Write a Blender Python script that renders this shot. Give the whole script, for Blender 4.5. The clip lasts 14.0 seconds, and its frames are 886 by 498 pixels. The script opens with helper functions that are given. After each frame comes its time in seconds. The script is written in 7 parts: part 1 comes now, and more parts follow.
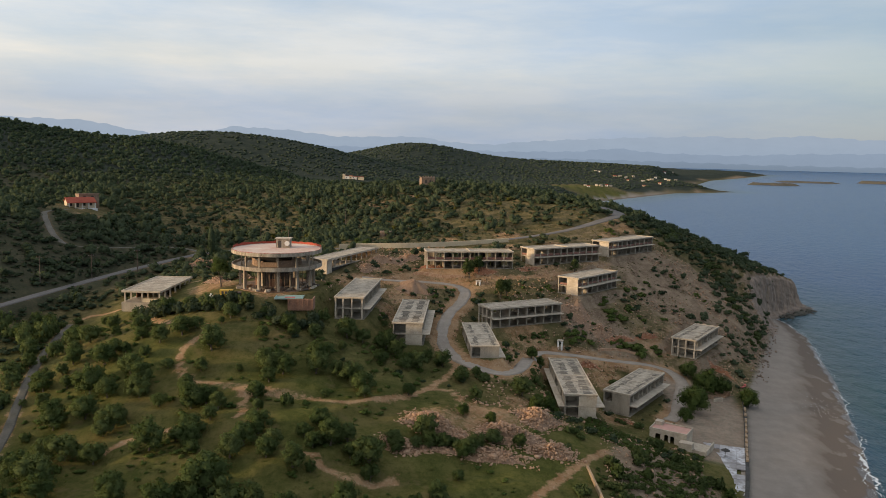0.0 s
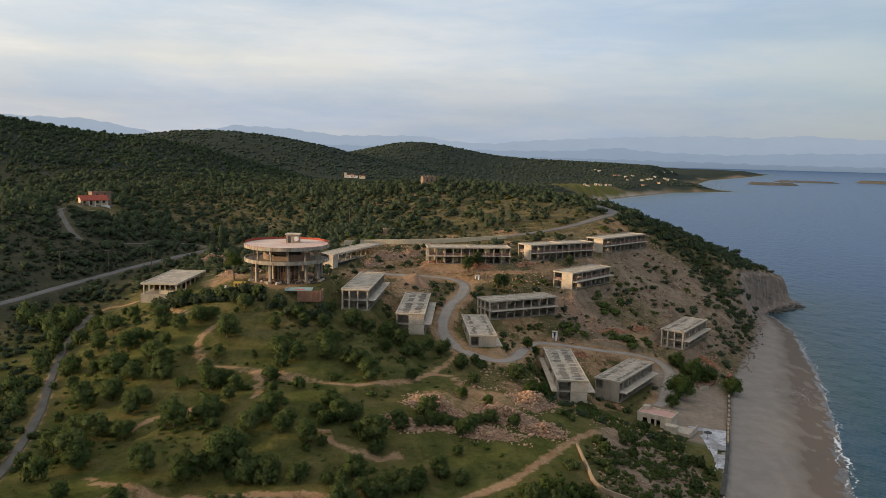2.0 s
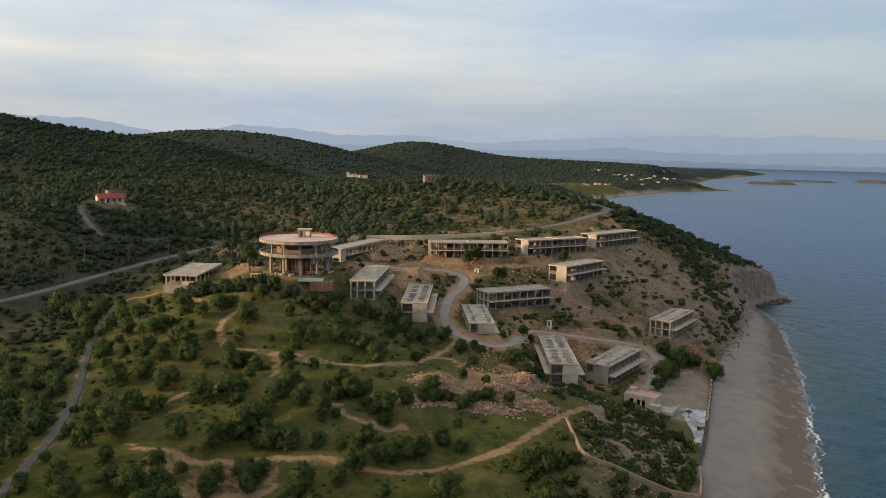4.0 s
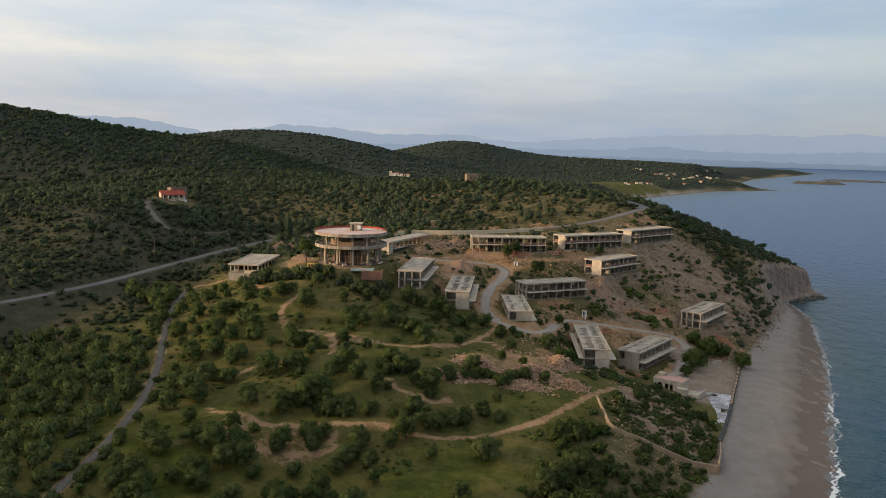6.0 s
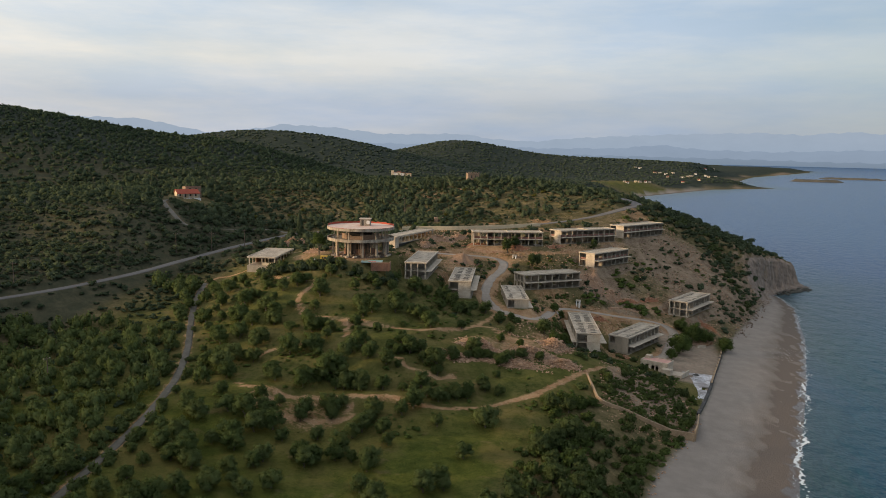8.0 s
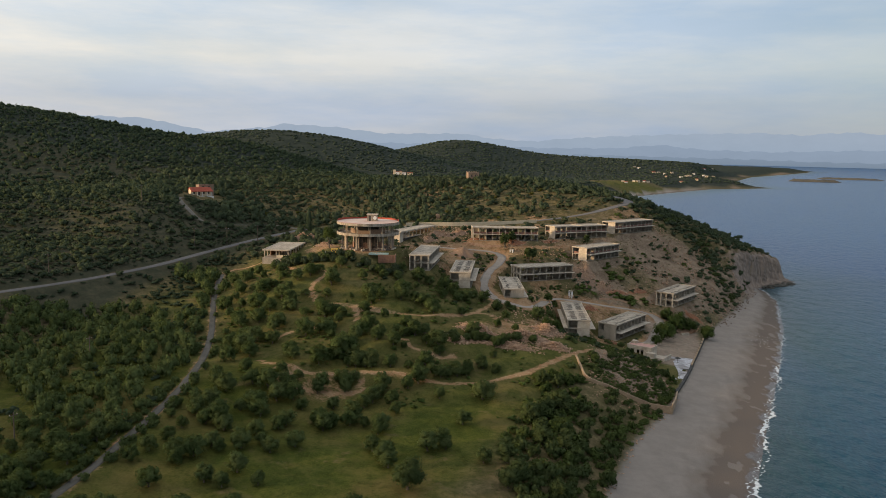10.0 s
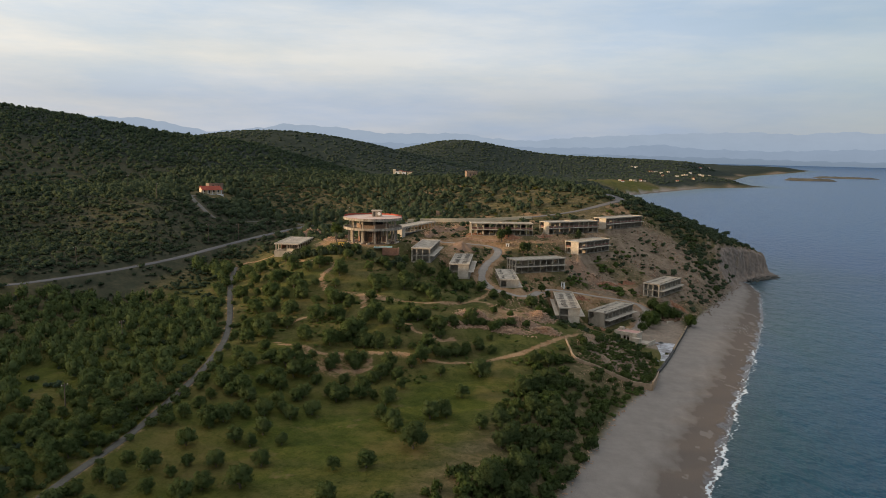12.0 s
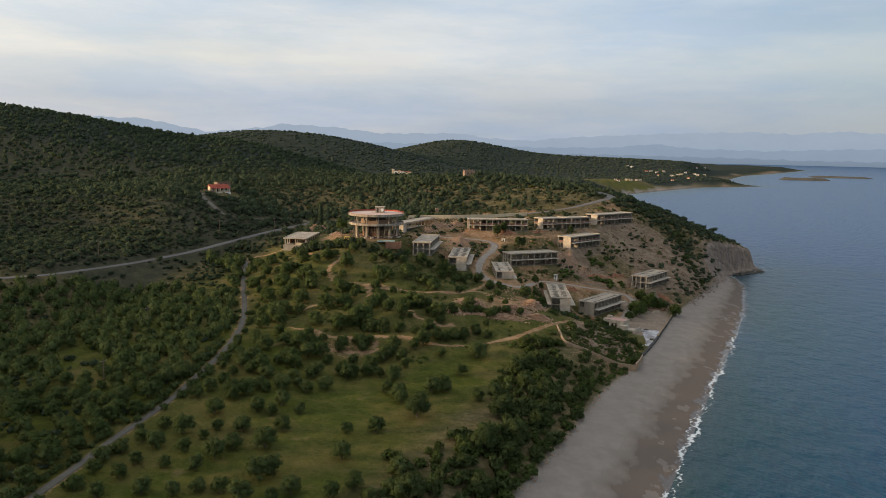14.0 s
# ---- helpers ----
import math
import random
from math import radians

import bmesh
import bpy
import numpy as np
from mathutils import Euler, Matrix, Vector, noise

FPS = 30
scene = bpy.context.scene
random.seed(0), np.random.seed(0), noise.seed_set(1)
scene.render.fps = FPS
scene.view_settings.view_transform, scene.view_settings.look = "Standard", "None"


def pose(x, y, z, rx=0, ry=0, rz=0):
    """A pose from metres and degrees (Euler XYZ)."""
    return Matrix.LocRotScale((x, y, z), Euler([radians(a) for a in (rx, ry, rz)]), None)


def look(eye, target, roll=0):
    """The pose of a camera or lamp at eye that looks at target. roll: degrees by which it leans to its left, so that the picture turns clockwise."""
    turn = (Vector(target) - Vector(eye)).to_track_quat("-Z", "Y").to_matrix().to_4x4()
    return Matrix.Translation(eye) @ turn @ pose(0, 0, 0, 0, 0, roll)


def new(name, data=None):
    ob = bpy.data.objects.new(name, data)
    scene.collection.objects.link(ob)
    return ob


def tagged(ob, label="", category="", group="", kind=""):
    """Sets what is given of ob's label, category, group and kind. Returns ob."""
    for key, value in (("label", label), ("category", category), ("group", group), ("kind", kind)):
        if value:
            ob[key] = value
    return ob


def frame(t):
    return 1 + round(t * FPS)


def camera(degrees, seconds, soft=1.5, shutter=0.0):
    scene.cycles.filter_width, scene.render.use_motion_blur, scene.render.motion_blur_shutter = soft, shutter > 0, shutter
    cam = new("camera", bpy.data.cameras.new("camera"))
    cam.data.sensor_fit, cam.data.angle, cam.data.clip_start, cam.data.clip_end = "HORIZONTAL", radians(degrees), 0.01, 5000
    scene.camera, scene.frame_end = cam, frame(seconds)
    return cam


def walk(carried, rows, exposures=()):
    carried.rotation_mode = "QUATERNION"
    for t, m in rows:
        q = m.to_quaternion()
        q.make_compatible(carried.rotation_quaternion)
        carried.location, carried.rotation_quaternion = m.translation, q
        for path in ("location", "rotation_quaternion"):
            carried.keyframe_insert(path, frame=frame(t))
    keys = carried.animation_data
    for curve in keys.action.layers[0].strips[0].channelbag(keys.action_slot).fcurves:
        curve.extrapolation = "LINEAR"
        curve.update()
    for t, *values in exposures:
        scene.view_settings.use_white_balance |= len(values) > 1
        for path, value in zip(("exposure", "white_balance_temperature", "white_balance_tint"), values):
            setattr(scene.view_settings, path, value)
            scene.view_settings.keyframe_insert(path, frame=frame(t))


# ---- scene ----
cam = camera(60.7, 14.0, soft=0.5)
PATH = [
    (0, 4.38, -6.35, 75.18, 82.980, -1.209, 6.609),
    (0.5, 4.63, -9.07, 75.30, 82.969, -1.231, 6.613),
    (1, 4.95, -12.06, 75.42, 82.929, -1.237, 6.612),
    (1.5, 5.30, -15.41, 75.54, 82.916, -1.282, 6.623),
    (2, 5.72, -19.19, 75.65, 82.900, -1.316, 6.648),
    (4.5, 7.97, -40.54, 76.01, 82.835, -1.299, 6.801),
    (5, 8.38, -45.08, 76.05, 82.799, -1.294, 7.386),
    (5.5, 8.83, -49.83, 76.09, 82.768, -1.293, 8.316),
    (6, 9.35, -54.73, 76.15, 82.716, -1.317, 9.797),
    (6.5, 9.94, -59.72, 76.20, 82.725, -1.252, 9.840),
    (7, 10.56, -64.79, 76.27, 82.681, -1.269, 9.845),
    (7.5, 11.23, -69.98, 76.36, 82.674, -1.243, 9.856),
    (8, 11.95, -75.27, 76.46, 82.667, -1.141, 9.841),
    (10.5, 16.10, -102.29, 76.92, 82.612, -1.228, 9.900),
    (11, 16.91, -107.62, 76.97, 82.596, -1.197, 9.862),
    (11.5, 17.73, -112.86, 76.98, 82.601, -1.184, 9.847),
    (12, 18.51, -118.05, 76.96, 82.608, -1.144, 9.814),
    (12.5, 19.26, -123.23, 76.92, 82.622, -1.056, 9.773),
    (13, 19.98, -128.41, 76.90, 82.593, -1.153, 9.746),
    (13.5, 20.64, -133.57, 76.89, 82.611, -1.065, 9.681),
    (14, 21.27, -138.73, 76.87, 82.603, -1.109, 9.633),
]
walk(cam, [(t, pose(x, y, z, rx, ry, rz)) for t, x, y, z, rx, ry, rz in PATH])

# ---------------------------------------------------------------- light
world = bpy.data.worlds.new("sky")
scene.world = world
world.use_nodes = True
wn, wl = world.node_tree.nodes, world.node_tree.links
sky = wn.new("ShaderNodeTexSky")
sky.sky_type, sky.sun_disc, sky.sun_elevation, sky.sun_rotation = "NISHITA", False, radians(11), radians(-112.5)
place = wn.new("ShaderNodeTexCoord")
split = wn.new("ShaderNodeSeparateXYZ")
wl.new(place.outputs["Generated"], split.inputs[0])
veil = wn.new("ShaderNodeValToRGB")  # thin high cloud, from the hazy horizon up
for n, (p, c) in enumerate([(0.0, (4.1, 4.85, 6.1)), (0.06, (4.6, 5.25, 6.35)), (0.11, (6.3, 6.85, 7.35)), (0.19, (5.85, 6.75, 7.8)), (0.3, (7.8, 8.1, 8.6)), (1.0, (8.7, 9.0, 9.5))]):
    e = veil.color_ramp.elements[n] if n < 2 else veil.color_ramp.elements.new(p)
    e.position, e.color = p, (*c, 1)
wl.new(split.outputs[2], veil.inputs[0])
stretch = wn.new("ShaderNodeMapping")
stretch.inputs["Scale"].default_value, stretch.inputs["Rotation"].default_value = (1.5, 1.5, 8.0), (0.0, radians(7), 0.0)
wl.new(place.outputs["Generated"], stretch.inputs[0])
cloud = wn.new("ShaderNodeTexNoise")
cloud.inputs["Scale"].default_value, cloud.inputs["Detail"].default_value, cloud.inputs["Roughness"].default_value = 1.6, 6, 0.55
wl.new(stretch.outputs[0], cloud.inputs["Vector"])
thin = wn.new("ShaderNodeMapRange")
for k, v in zip(("From Min", "From Max", "To Min", "To Max"), (0.3, 0.68, 0.76, 0.98)):
    thin.inputs[k].default_value = v
wl.new(cloud.outputs[0], thin.inputs[0])
over = wn.new("ShaderNodeMix")
over.data_type = "RGBA"
clear = wn.new("ShaderNodeMapRange")  # the cloud thins out to blue in the east
for k, v in zip(("From Min", "From Max", "To Min", "To Max"), (0.1, 0.5, 1.0, 0.62)):
    clear.inputs[k].default_value = v
wl.new(split.outputs[0], clear.inputs[0])
veiled = wn.new("ShaderNodeMath")
veiled.operation = "MULTIPLY"
wl.new(thin.outputs[0], veiled.inputs[0])
wl.new(clear.outputs[0], veiled.inputs[1])
wl.new(veiled.outputs[0], over.inputs[0])
wl.new(sky.outputs[0], over.inputs[6])
glow = wn.new("ShaderNodeMapRange")  # brighter and whiter towards the veiled sun in the west
for k, v in zip(("From Min", "From Max", "To Min", "To Max"), (-0.75, 0.55, 0.0, 1.0)):
    glow.inputs[k].default_value = v
wl.new(split.outputs[0], glow.inputs[0])
tint = wn.new("ShaderNodeValToRGB")
for e, c in zip(tint.color_ramp.elements, ((1.4, 1.25, 1.1), (0.8, 0.86, 0.93))):
    e.color = (*c, 1)
wl.new(glow.outputs[0], tint.inputs[0])
lit = wn.new("ShaderNodeVectorMath")
lit.operation = "MULTIPLY"
wl.new(veil.outputs[0], lit.inputs[0])
wl.new(tint.outputs[0], lit.inputs[1])
streak = wn.new("ShaderNodeTexNoise")  # drawn-out streaks of cirrus
streak.inputs["Scale"].default_value, streak.inputs["Detail"].default_value, streak.inputs["Roughness"].default_value = 2.3, 7, 0.6
wl.new(stretch.outputs[0], streak.inputs["Vector"])
white = wn.new("ShaderNodeValToRGB")
for e, p, c in zip(white.color_ramp.elements, (0.38, 0.62), ((0.84, 0.92, 1.01), (1.09, 1.06, 1.02))):
    e.position, e.color = p, (*c, 1)
wl.new(streak.outputs[0], white.inputs[0])
veined = wn.new("ShaderNodeVectorMath")
veined.operation = "MULTIPLY"
wl.new(lit.outputs[0], veined.inputs[0])
wl.new(white.outputs[0], veined.inputs[1])
wl.new(veined.outputs[0], over.inputs[7])
wl.new(over.outputs[2], wn["Background"].inputs[0])
wn["Background"].inputs[1].default_value = 0.1
sun = new("sun", bpy.data.lights.new("sun", "SUN"))
sun.data.energy, sun.data.angle, sun.data.color = 5.0, radians(7), (1.0, 0.71, 0.42)
sun.matrix_world = look((-89, -37, 18.5), (0, 0, 0))
scene.view_settings.exposure = 0.0


# ---------------------------------------------------------------- materials
def nodes_of(name):
    m = bpy.data.materials.new(name)
    m.use_nodes = True
    return m, m.node_tree.nodes, m.node_tree.links, m.node_tree.nodes["Principled BSDF"]


def noise_node(nt, links, scale, detail=4, rough=0.6, stretch=None):
    tex = nt.new("ShaderNodeTexNoise")
    tex.inputs["Scale"].default_value, tex.inputs["Detail"].default_value, tex.inputs["Roughness"].default_value = scale, detail, rough
    co = nt.new("ShaderNodeTexCoord")
    if stretch:
        mp = nt.new("ShaderNodeMapping")
        mp.inputs["Scale"].default_value = stretch
        links.new(co.outputs["Object"], mp.inputs[0])
        links.new(mp.outputs[0], tex.inputs["Vector"])
    else:
        links.new(co.outputs["Object"], tex.inputs["Vector"])
    return tex.outputs[0]


def mix_node(nt, links, fac, a, b, mode="MIX"):
    mx = nt.new("ShaderNodeMix")
    mx.data_type, mx.blend_type = "RGBA", mode
    for sock, v in ((0, fac), (6, a), (7, b)):
        if hasattr(v, "is_output"):
            links.new(v, mx.inputs[sock])
        else:
            mx.inputs[sock].default_value = v if sock == 0 else (*v, 1)
    return mx.outputs[2]


def range_node(nt, links, v, a, b, c=0.0, d=1.0):
    r = nt.new("ShaderNodeMapRange")
    for k, x in zip(("From Min", "From Max", "To Min", "To Max"), (a, b, c, d)):
        r.inputs[k].default_value = x
    links.new(v, r.inputs[0])
    return r.outputs[0]


def bump_node(nt, links, b, height, strength, distance):
    bp = nt.new("ShaderNodeBump")
    bp.inputs["Strength"].default_value, bp.inputs["Distance"].default_value = strength, distance
    links.new(height, bp.inputs["Height"])
    links.new(bp.outputs[0], b.inputs["Normal"])


def worn(name, col, dark, light, rough=0.9, big=0.25, small=3.0, streak=None, metal=0.0, relief=0.05):
    """A matt surface in three tones: broad stains and fine grain."""
    m, nt, links, b = nodes_of(name)
    n1, n2 = noise_node(nt, links, big, 5, 0.65, streak), noise_node(nt, links, small, 4, 0.7)
    c = mix_node(nt, links, range_node(nt, links, n1, 0.35, 0.65), dark, col)
    c = mix_node(nt, links, range_node(nt, links, n2, 0.5, 0.75, 0, 0.7), c, light)
    links.new(c, b.inputs["Base Color"])
    b.inputs["Roughness"].default_value, b.inputs["Metallic"].default_value = rough, metal
    bump_node(nt, links, b, n2, 0.4, relief)
    return m


def leafy(name, dark, mid, light, grain=1.0):
    """Foliage: tone by leaf spray, by plant and by a broad drift over the land."""
    m, nt, links, b = nodes_of(name)
    info, geo = nt.new("ShaderNodeObjectInfo"), nt.new("ShaderNodeNewGeometry")
    c = mix_node(nt, links, geo.outputs["Random Per Island"], dark, mid)
    c = mix_node(nt, links, range_node(nt, links, info.outputs["Random"], 0.3, 1.0, 0, 0.45), c, light)
    c = mix_node(nt, links, range_node(nt, links, noise_node(nt, links, 0.4, 3), 0.42, 0.66, 0, 0.6), c, light)
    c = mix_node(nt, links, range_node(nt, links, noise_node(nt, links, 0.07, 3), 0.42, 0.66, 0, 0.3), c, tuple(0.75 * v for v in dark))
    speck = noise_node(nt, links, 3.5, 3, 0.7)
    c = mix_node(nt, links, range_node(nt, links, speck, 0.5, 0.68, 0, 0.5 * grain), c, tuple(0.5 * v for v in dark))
    links.new(c, b.inputs["Base Color"])
    b.inputs["Roughness"].default_value = 0.8
    b.inputs["Specular IOR Level"].default_value = 0.06
    through_leaf, both = nt.new("ShaderNodeBsdfTranslucent"), nt.new("ShaderNodeMixShader")
    links.new(mix_node(nt, links, 0.5, c, (0.1, 0.14, 0.03)), through_leaf.inputs[0])
    both.inputs[0].default_value = 0.36
    links.new(b.outputs[0], both.inputs[1])
    links.new(through_leaf.outputs[0], both.inputs[2])
    links.new(both.outputs[0], nt["Material Output"].inputs[0])
    return m


CONCRETE = worn("weathered_concrete", (0.37, 0.32, 0.25), (0.22, 0.19, 0.15), (0.46, 0.41, 0.33), big=0.35, streak=(1, 1, 0.25))
ROOF = worn("stained_roof_concrete", (0.42, 0.365, 0.285), (0.19, 0.16, 0.12), (0.54, 0.475, 0.385), big=0.45, small=1.6)
PALE = worn("pale_concrete", (0.5, 0.43, 0.335), (0.33, 0.275, 0.21), (0.58, 0.52, 0.425), big=0.5)
DARK_RIB = worn("damp_concrete", (0.18, 0.16, 0.132), (0.11, 0.098, 0.08), (0.27, 0.24, 0.2), big=0.7)
STAINED = worn("stained_parapet_concrete", (0.42, 0.36, 0.28), (0.17, 0.135, 0.1), (0.52, 0.46, 0.37), big=0.8, small=2.2, streak=(1, 1, 0.15))
DISC = worn("round_roof_screed", (0.56, 0.48, 0.41), (0.46, 0.28, 0.22), (0.62, 0.57, 0.51), big=0.14, small=0.8)
BRICK = worn("hollow_brick", (0.3, 0.155, 0.095), (0.19, 0.1, 0.065), (0.38, 0.25, 0.17), big=0.6, small=5)
NET = worn("red_safety_net", (0.4, 0.06, 0.03), (0.26, 0.055, 0.035), (0.46, 0.13, 0.07), big=0.8)
NET_OLD = worn("faded_red_net", (0.24, 0.11, 0.085), (0.17, 0.095, 0.075), (0.3, 0.16, 0.12), big=0.8)
EARTH_HEAP = worn("red_brown_earth", (0.25, 0.155, 0.095), (0.17, 0.105, 0.065), (0.33, 0.235, 0.165), big=0.3)
RED_EARTH = worn("raw_red_earth", (0.3, 0.125, 0.06), (0.2, 0.085, 0.045), (0.36, 0.2, 0.12), big=0.4)
STONE = worn("pale_rubble_stone", (0.42, 0.275, 0.175), (0.27, 0.15, 0.085), (0.54, 0.43, 0.32), big=0.9, small=2)
WALL_STONE = worn("ochre_stone", (0.33, 0.24, 0.15), (0.22, 0.155, 0.1), (0.42, 0.33, 0.22), big=0.4, small=2.5)
ISLET_ROCK = worn("dark_islet_rock", (0.075, 0.072, 0.058), (0.055, 0.055, 0.045), (0.13, 0.11, 0.09), big=0.05, small=0.4)
OLD_STONE = worn("brown_stone", (0.27, 0.185, 0.125), (0.19, 0.13, 0.09), (0.35, 0.26, 0.18), big=0.5, small=2)
CLIFF = worn("cliff_limestone", (0.27, 0.2, 0.148), (0.13, 0.102, 0.084), (0.37, 0.3, 0.24), big=0.5, small=1.4, streak=(1, 1, 0.22), relief=0.9)
ASPHALT = worn("old_asphalt", (0.12, 0.112, 0.108), (0.09, 0.085, 0.082), (0.155, 0.145, 0.138), big=0.08, small=2)
LANE = worn("dusty_lane", (0.11, 0.1, 0.085), (0.065, 0.062, 0.044), (0.15, 0.132, 0.108), big=0.2, small=1.5)
GRAVEL = worn("gravel_road", (0.3, 0.262, 0.22), (0.22, 0.185, 0.15), (0.36, 0.325, 0.28), big=0.2, small=1.5)
TILE = worn("red_roof_tile", (0.36, 0.075, 0.042), (0.26, 0.06, 0.036), (0.44, 0.13, 0.075), big=0.6, streak=(1, 4, 1))
PLASTER = worn("cream_plaster", (0.6, 0.5, 0.34), (0.5, 0.41, 0.28), (0.66, 0.57, 0.42), big=0.4)
WHITE = worn("white_paint", (0.74, 0.72, 0.68), (0.6, 0.58, 0.54), (0.8, 0.79, 0.76), big=0.5)
PINK = worn("pink_screed", (0.5, 0.28, 0.23), (0.4, 0.24, 0.2), (0.56, 0.36, 0.3), big=0.5)
# dark insides of openings and undercrofts: their shade is put into this colour
GLASSLESS = worn("opening_shade", (0.06, 0.055, 0.05), (0.04, 0.038, 0.035), (0.09, 0.085, 0.08))
TIMBER = worn("creosoted_timber", (0.11, 0.085, 0.065), (0.07, 0.055, 0.045), (0.17, 0.14, 0.11), big=1.0)
STEEL = worn("rusty_steel", (0.2, 0.14, 0.1), (0.13, 0.09, 0.07), (0.28, 0.2, 0.15), big=1.5, rough=0.7, metal=0.4)
YELLOW = worn("yellow_paint", (0.6, 0.38, 0.04), (0.45, 0.28, 0.04), (0.68, 0.48, 0.1), big=0.8, rough=0.6)
SHEET = worn("white_plastic_sheet", (0.66, 0.66, 0.64), (0.5, 0.5, 0.48), (0.76, 0.76, 0.74), big=0.8, rough=0.5)
POOL_BLUE = worn("turquoise_pool_paint", (0.2, 0.38, 0.38), (0.3, 0.36, 0.33), (0.28, 0.46, 0.46), big=0.3, rough=0.5)
POOL_RED = worn("faded_red_pool_paint", (0.5, 0.14, 0.12), (0.4, 0.14, 0.12), (0.55, 0.22, 0.18), big=0.5)
BLACK_STONE = worn("dark_sea_wall_stone", (0.05, 0.048, 0.045), (0.03, 0.03, 0.028), (0.1, 0.095, 0.09), big=0.8)
BARK = worn("olive_bark", (0.13, 0.105, 0.08), (0.08, 0.065, 0.05), (0.19, 0.16, 0.125), big=2.0)
FOAM = worn("sea_foam", (0.72, 0.75, 0.76), (0.5, 0.56, 0.58), (0.82, 0.84, 0.84), big=0.6, small=2.5)
CAR_PAINT = worn("silver_car_paint", (0.55, 0.56, 0.57), (0.5, 0.51, 0.52), (0.6, 0.6, 0.6), rough=0.35, metal=0.5)
CAR_GLASS = worn("dark_car_glass", (0.02, 0.022, 0.025), (0.02, 0.02, 0.02), (0.03, 0.03, 0.03), rough=0.1)
RED_PLASTIC = worn("red_plastic", (0.5, 0.05, 0.03), (0.42, 0.05, 0.03), (0.56, 0.1, 0.06), rough=0.4)
RUBBER = worn("tyre_rubber", (0.025, 0.025, 0.025), (0.02, 0.02, 0.02), (0.035, 0.035, 0.035))
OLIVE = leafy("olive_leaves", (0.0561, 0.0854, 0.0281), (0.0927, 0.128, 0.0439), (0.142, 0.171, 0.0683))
# distance haze put into the colour: blue raised in scrub and wild olive
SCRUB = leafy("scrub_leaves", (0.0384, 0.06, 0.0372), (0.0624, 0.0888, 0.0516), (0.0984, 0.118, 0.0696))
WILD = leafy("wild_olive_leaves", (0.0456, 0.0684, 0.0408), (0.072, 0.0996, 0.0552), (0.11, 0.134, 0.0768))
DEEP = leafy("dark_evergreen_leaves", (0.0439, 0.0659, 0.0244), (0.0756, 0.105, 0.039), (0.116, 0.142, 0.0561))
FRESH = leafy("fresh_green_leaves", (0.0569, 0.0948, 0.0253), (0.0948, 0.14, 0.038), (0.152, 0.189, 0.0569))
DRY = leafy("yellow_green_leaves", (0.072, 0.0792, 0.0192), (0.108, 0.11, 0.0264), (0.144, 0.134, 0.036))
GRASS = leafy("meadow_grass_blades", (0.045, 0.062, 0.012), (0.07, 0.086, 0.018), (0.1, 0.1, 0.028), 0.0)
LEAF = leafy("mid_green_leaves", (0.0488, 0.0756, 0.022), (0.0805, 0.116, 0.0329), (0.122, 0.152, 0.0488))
# grey-blue lean of this green stands in for distance haze
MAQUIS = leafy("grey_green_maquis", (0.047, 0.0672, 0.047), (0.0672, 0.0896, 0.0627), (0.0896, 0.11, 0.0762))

WEEDS = leafy("dry_weed_leaves", (0.085, 0.07, 0.028), (0.13, 0.105, 0.045), (0.17, 0.14, 0.065))


def paving_material():
    """Old concrete paving, pale and chalky in large patches, laid over many slabs."""
    m, nt, links, b = nodes_of("patched_paving")
    tones = []
    for scale, detail in ((0.22, 4), (1.1, 5)):
        tex, geo = nt.new("ShaderNodeTexNoise"), nt.new("ShaderNodeNewGeometry")
        tex.inputs["Scale"].default_value, tex.inputs["Detail"].default_value = scale, detail
        links.new(geo.outputs["Position"], tex.inputs["Vector"])
        tones.append(tex.outputs[0])
    c = mix_node(nt, links, range_node(nt, links, tones[0], 0.42, 0.56), (0.26, 0.25, 0.25), (0.52, 0.53, 0.56))
    c = mix_node(nt, links, range_node(nt, links, tones[1], 0.5, 0.62, 0, 0.75), c, (0.23, 0.21, 0.2))
    info = nt.new("ShaderNodeObjectInfo")
    c = mix_node(nt, links, range_node(nt, links, info.outputs["Random"], 0.6, 1.0, 0, 0.35), c, (0.62, 0.62, 0.63))
    links.new(c, b.inputs["Base Color"])
    b.inputs["Roughness"].default_value = 0.75
    return m


PAVING = paving_material()


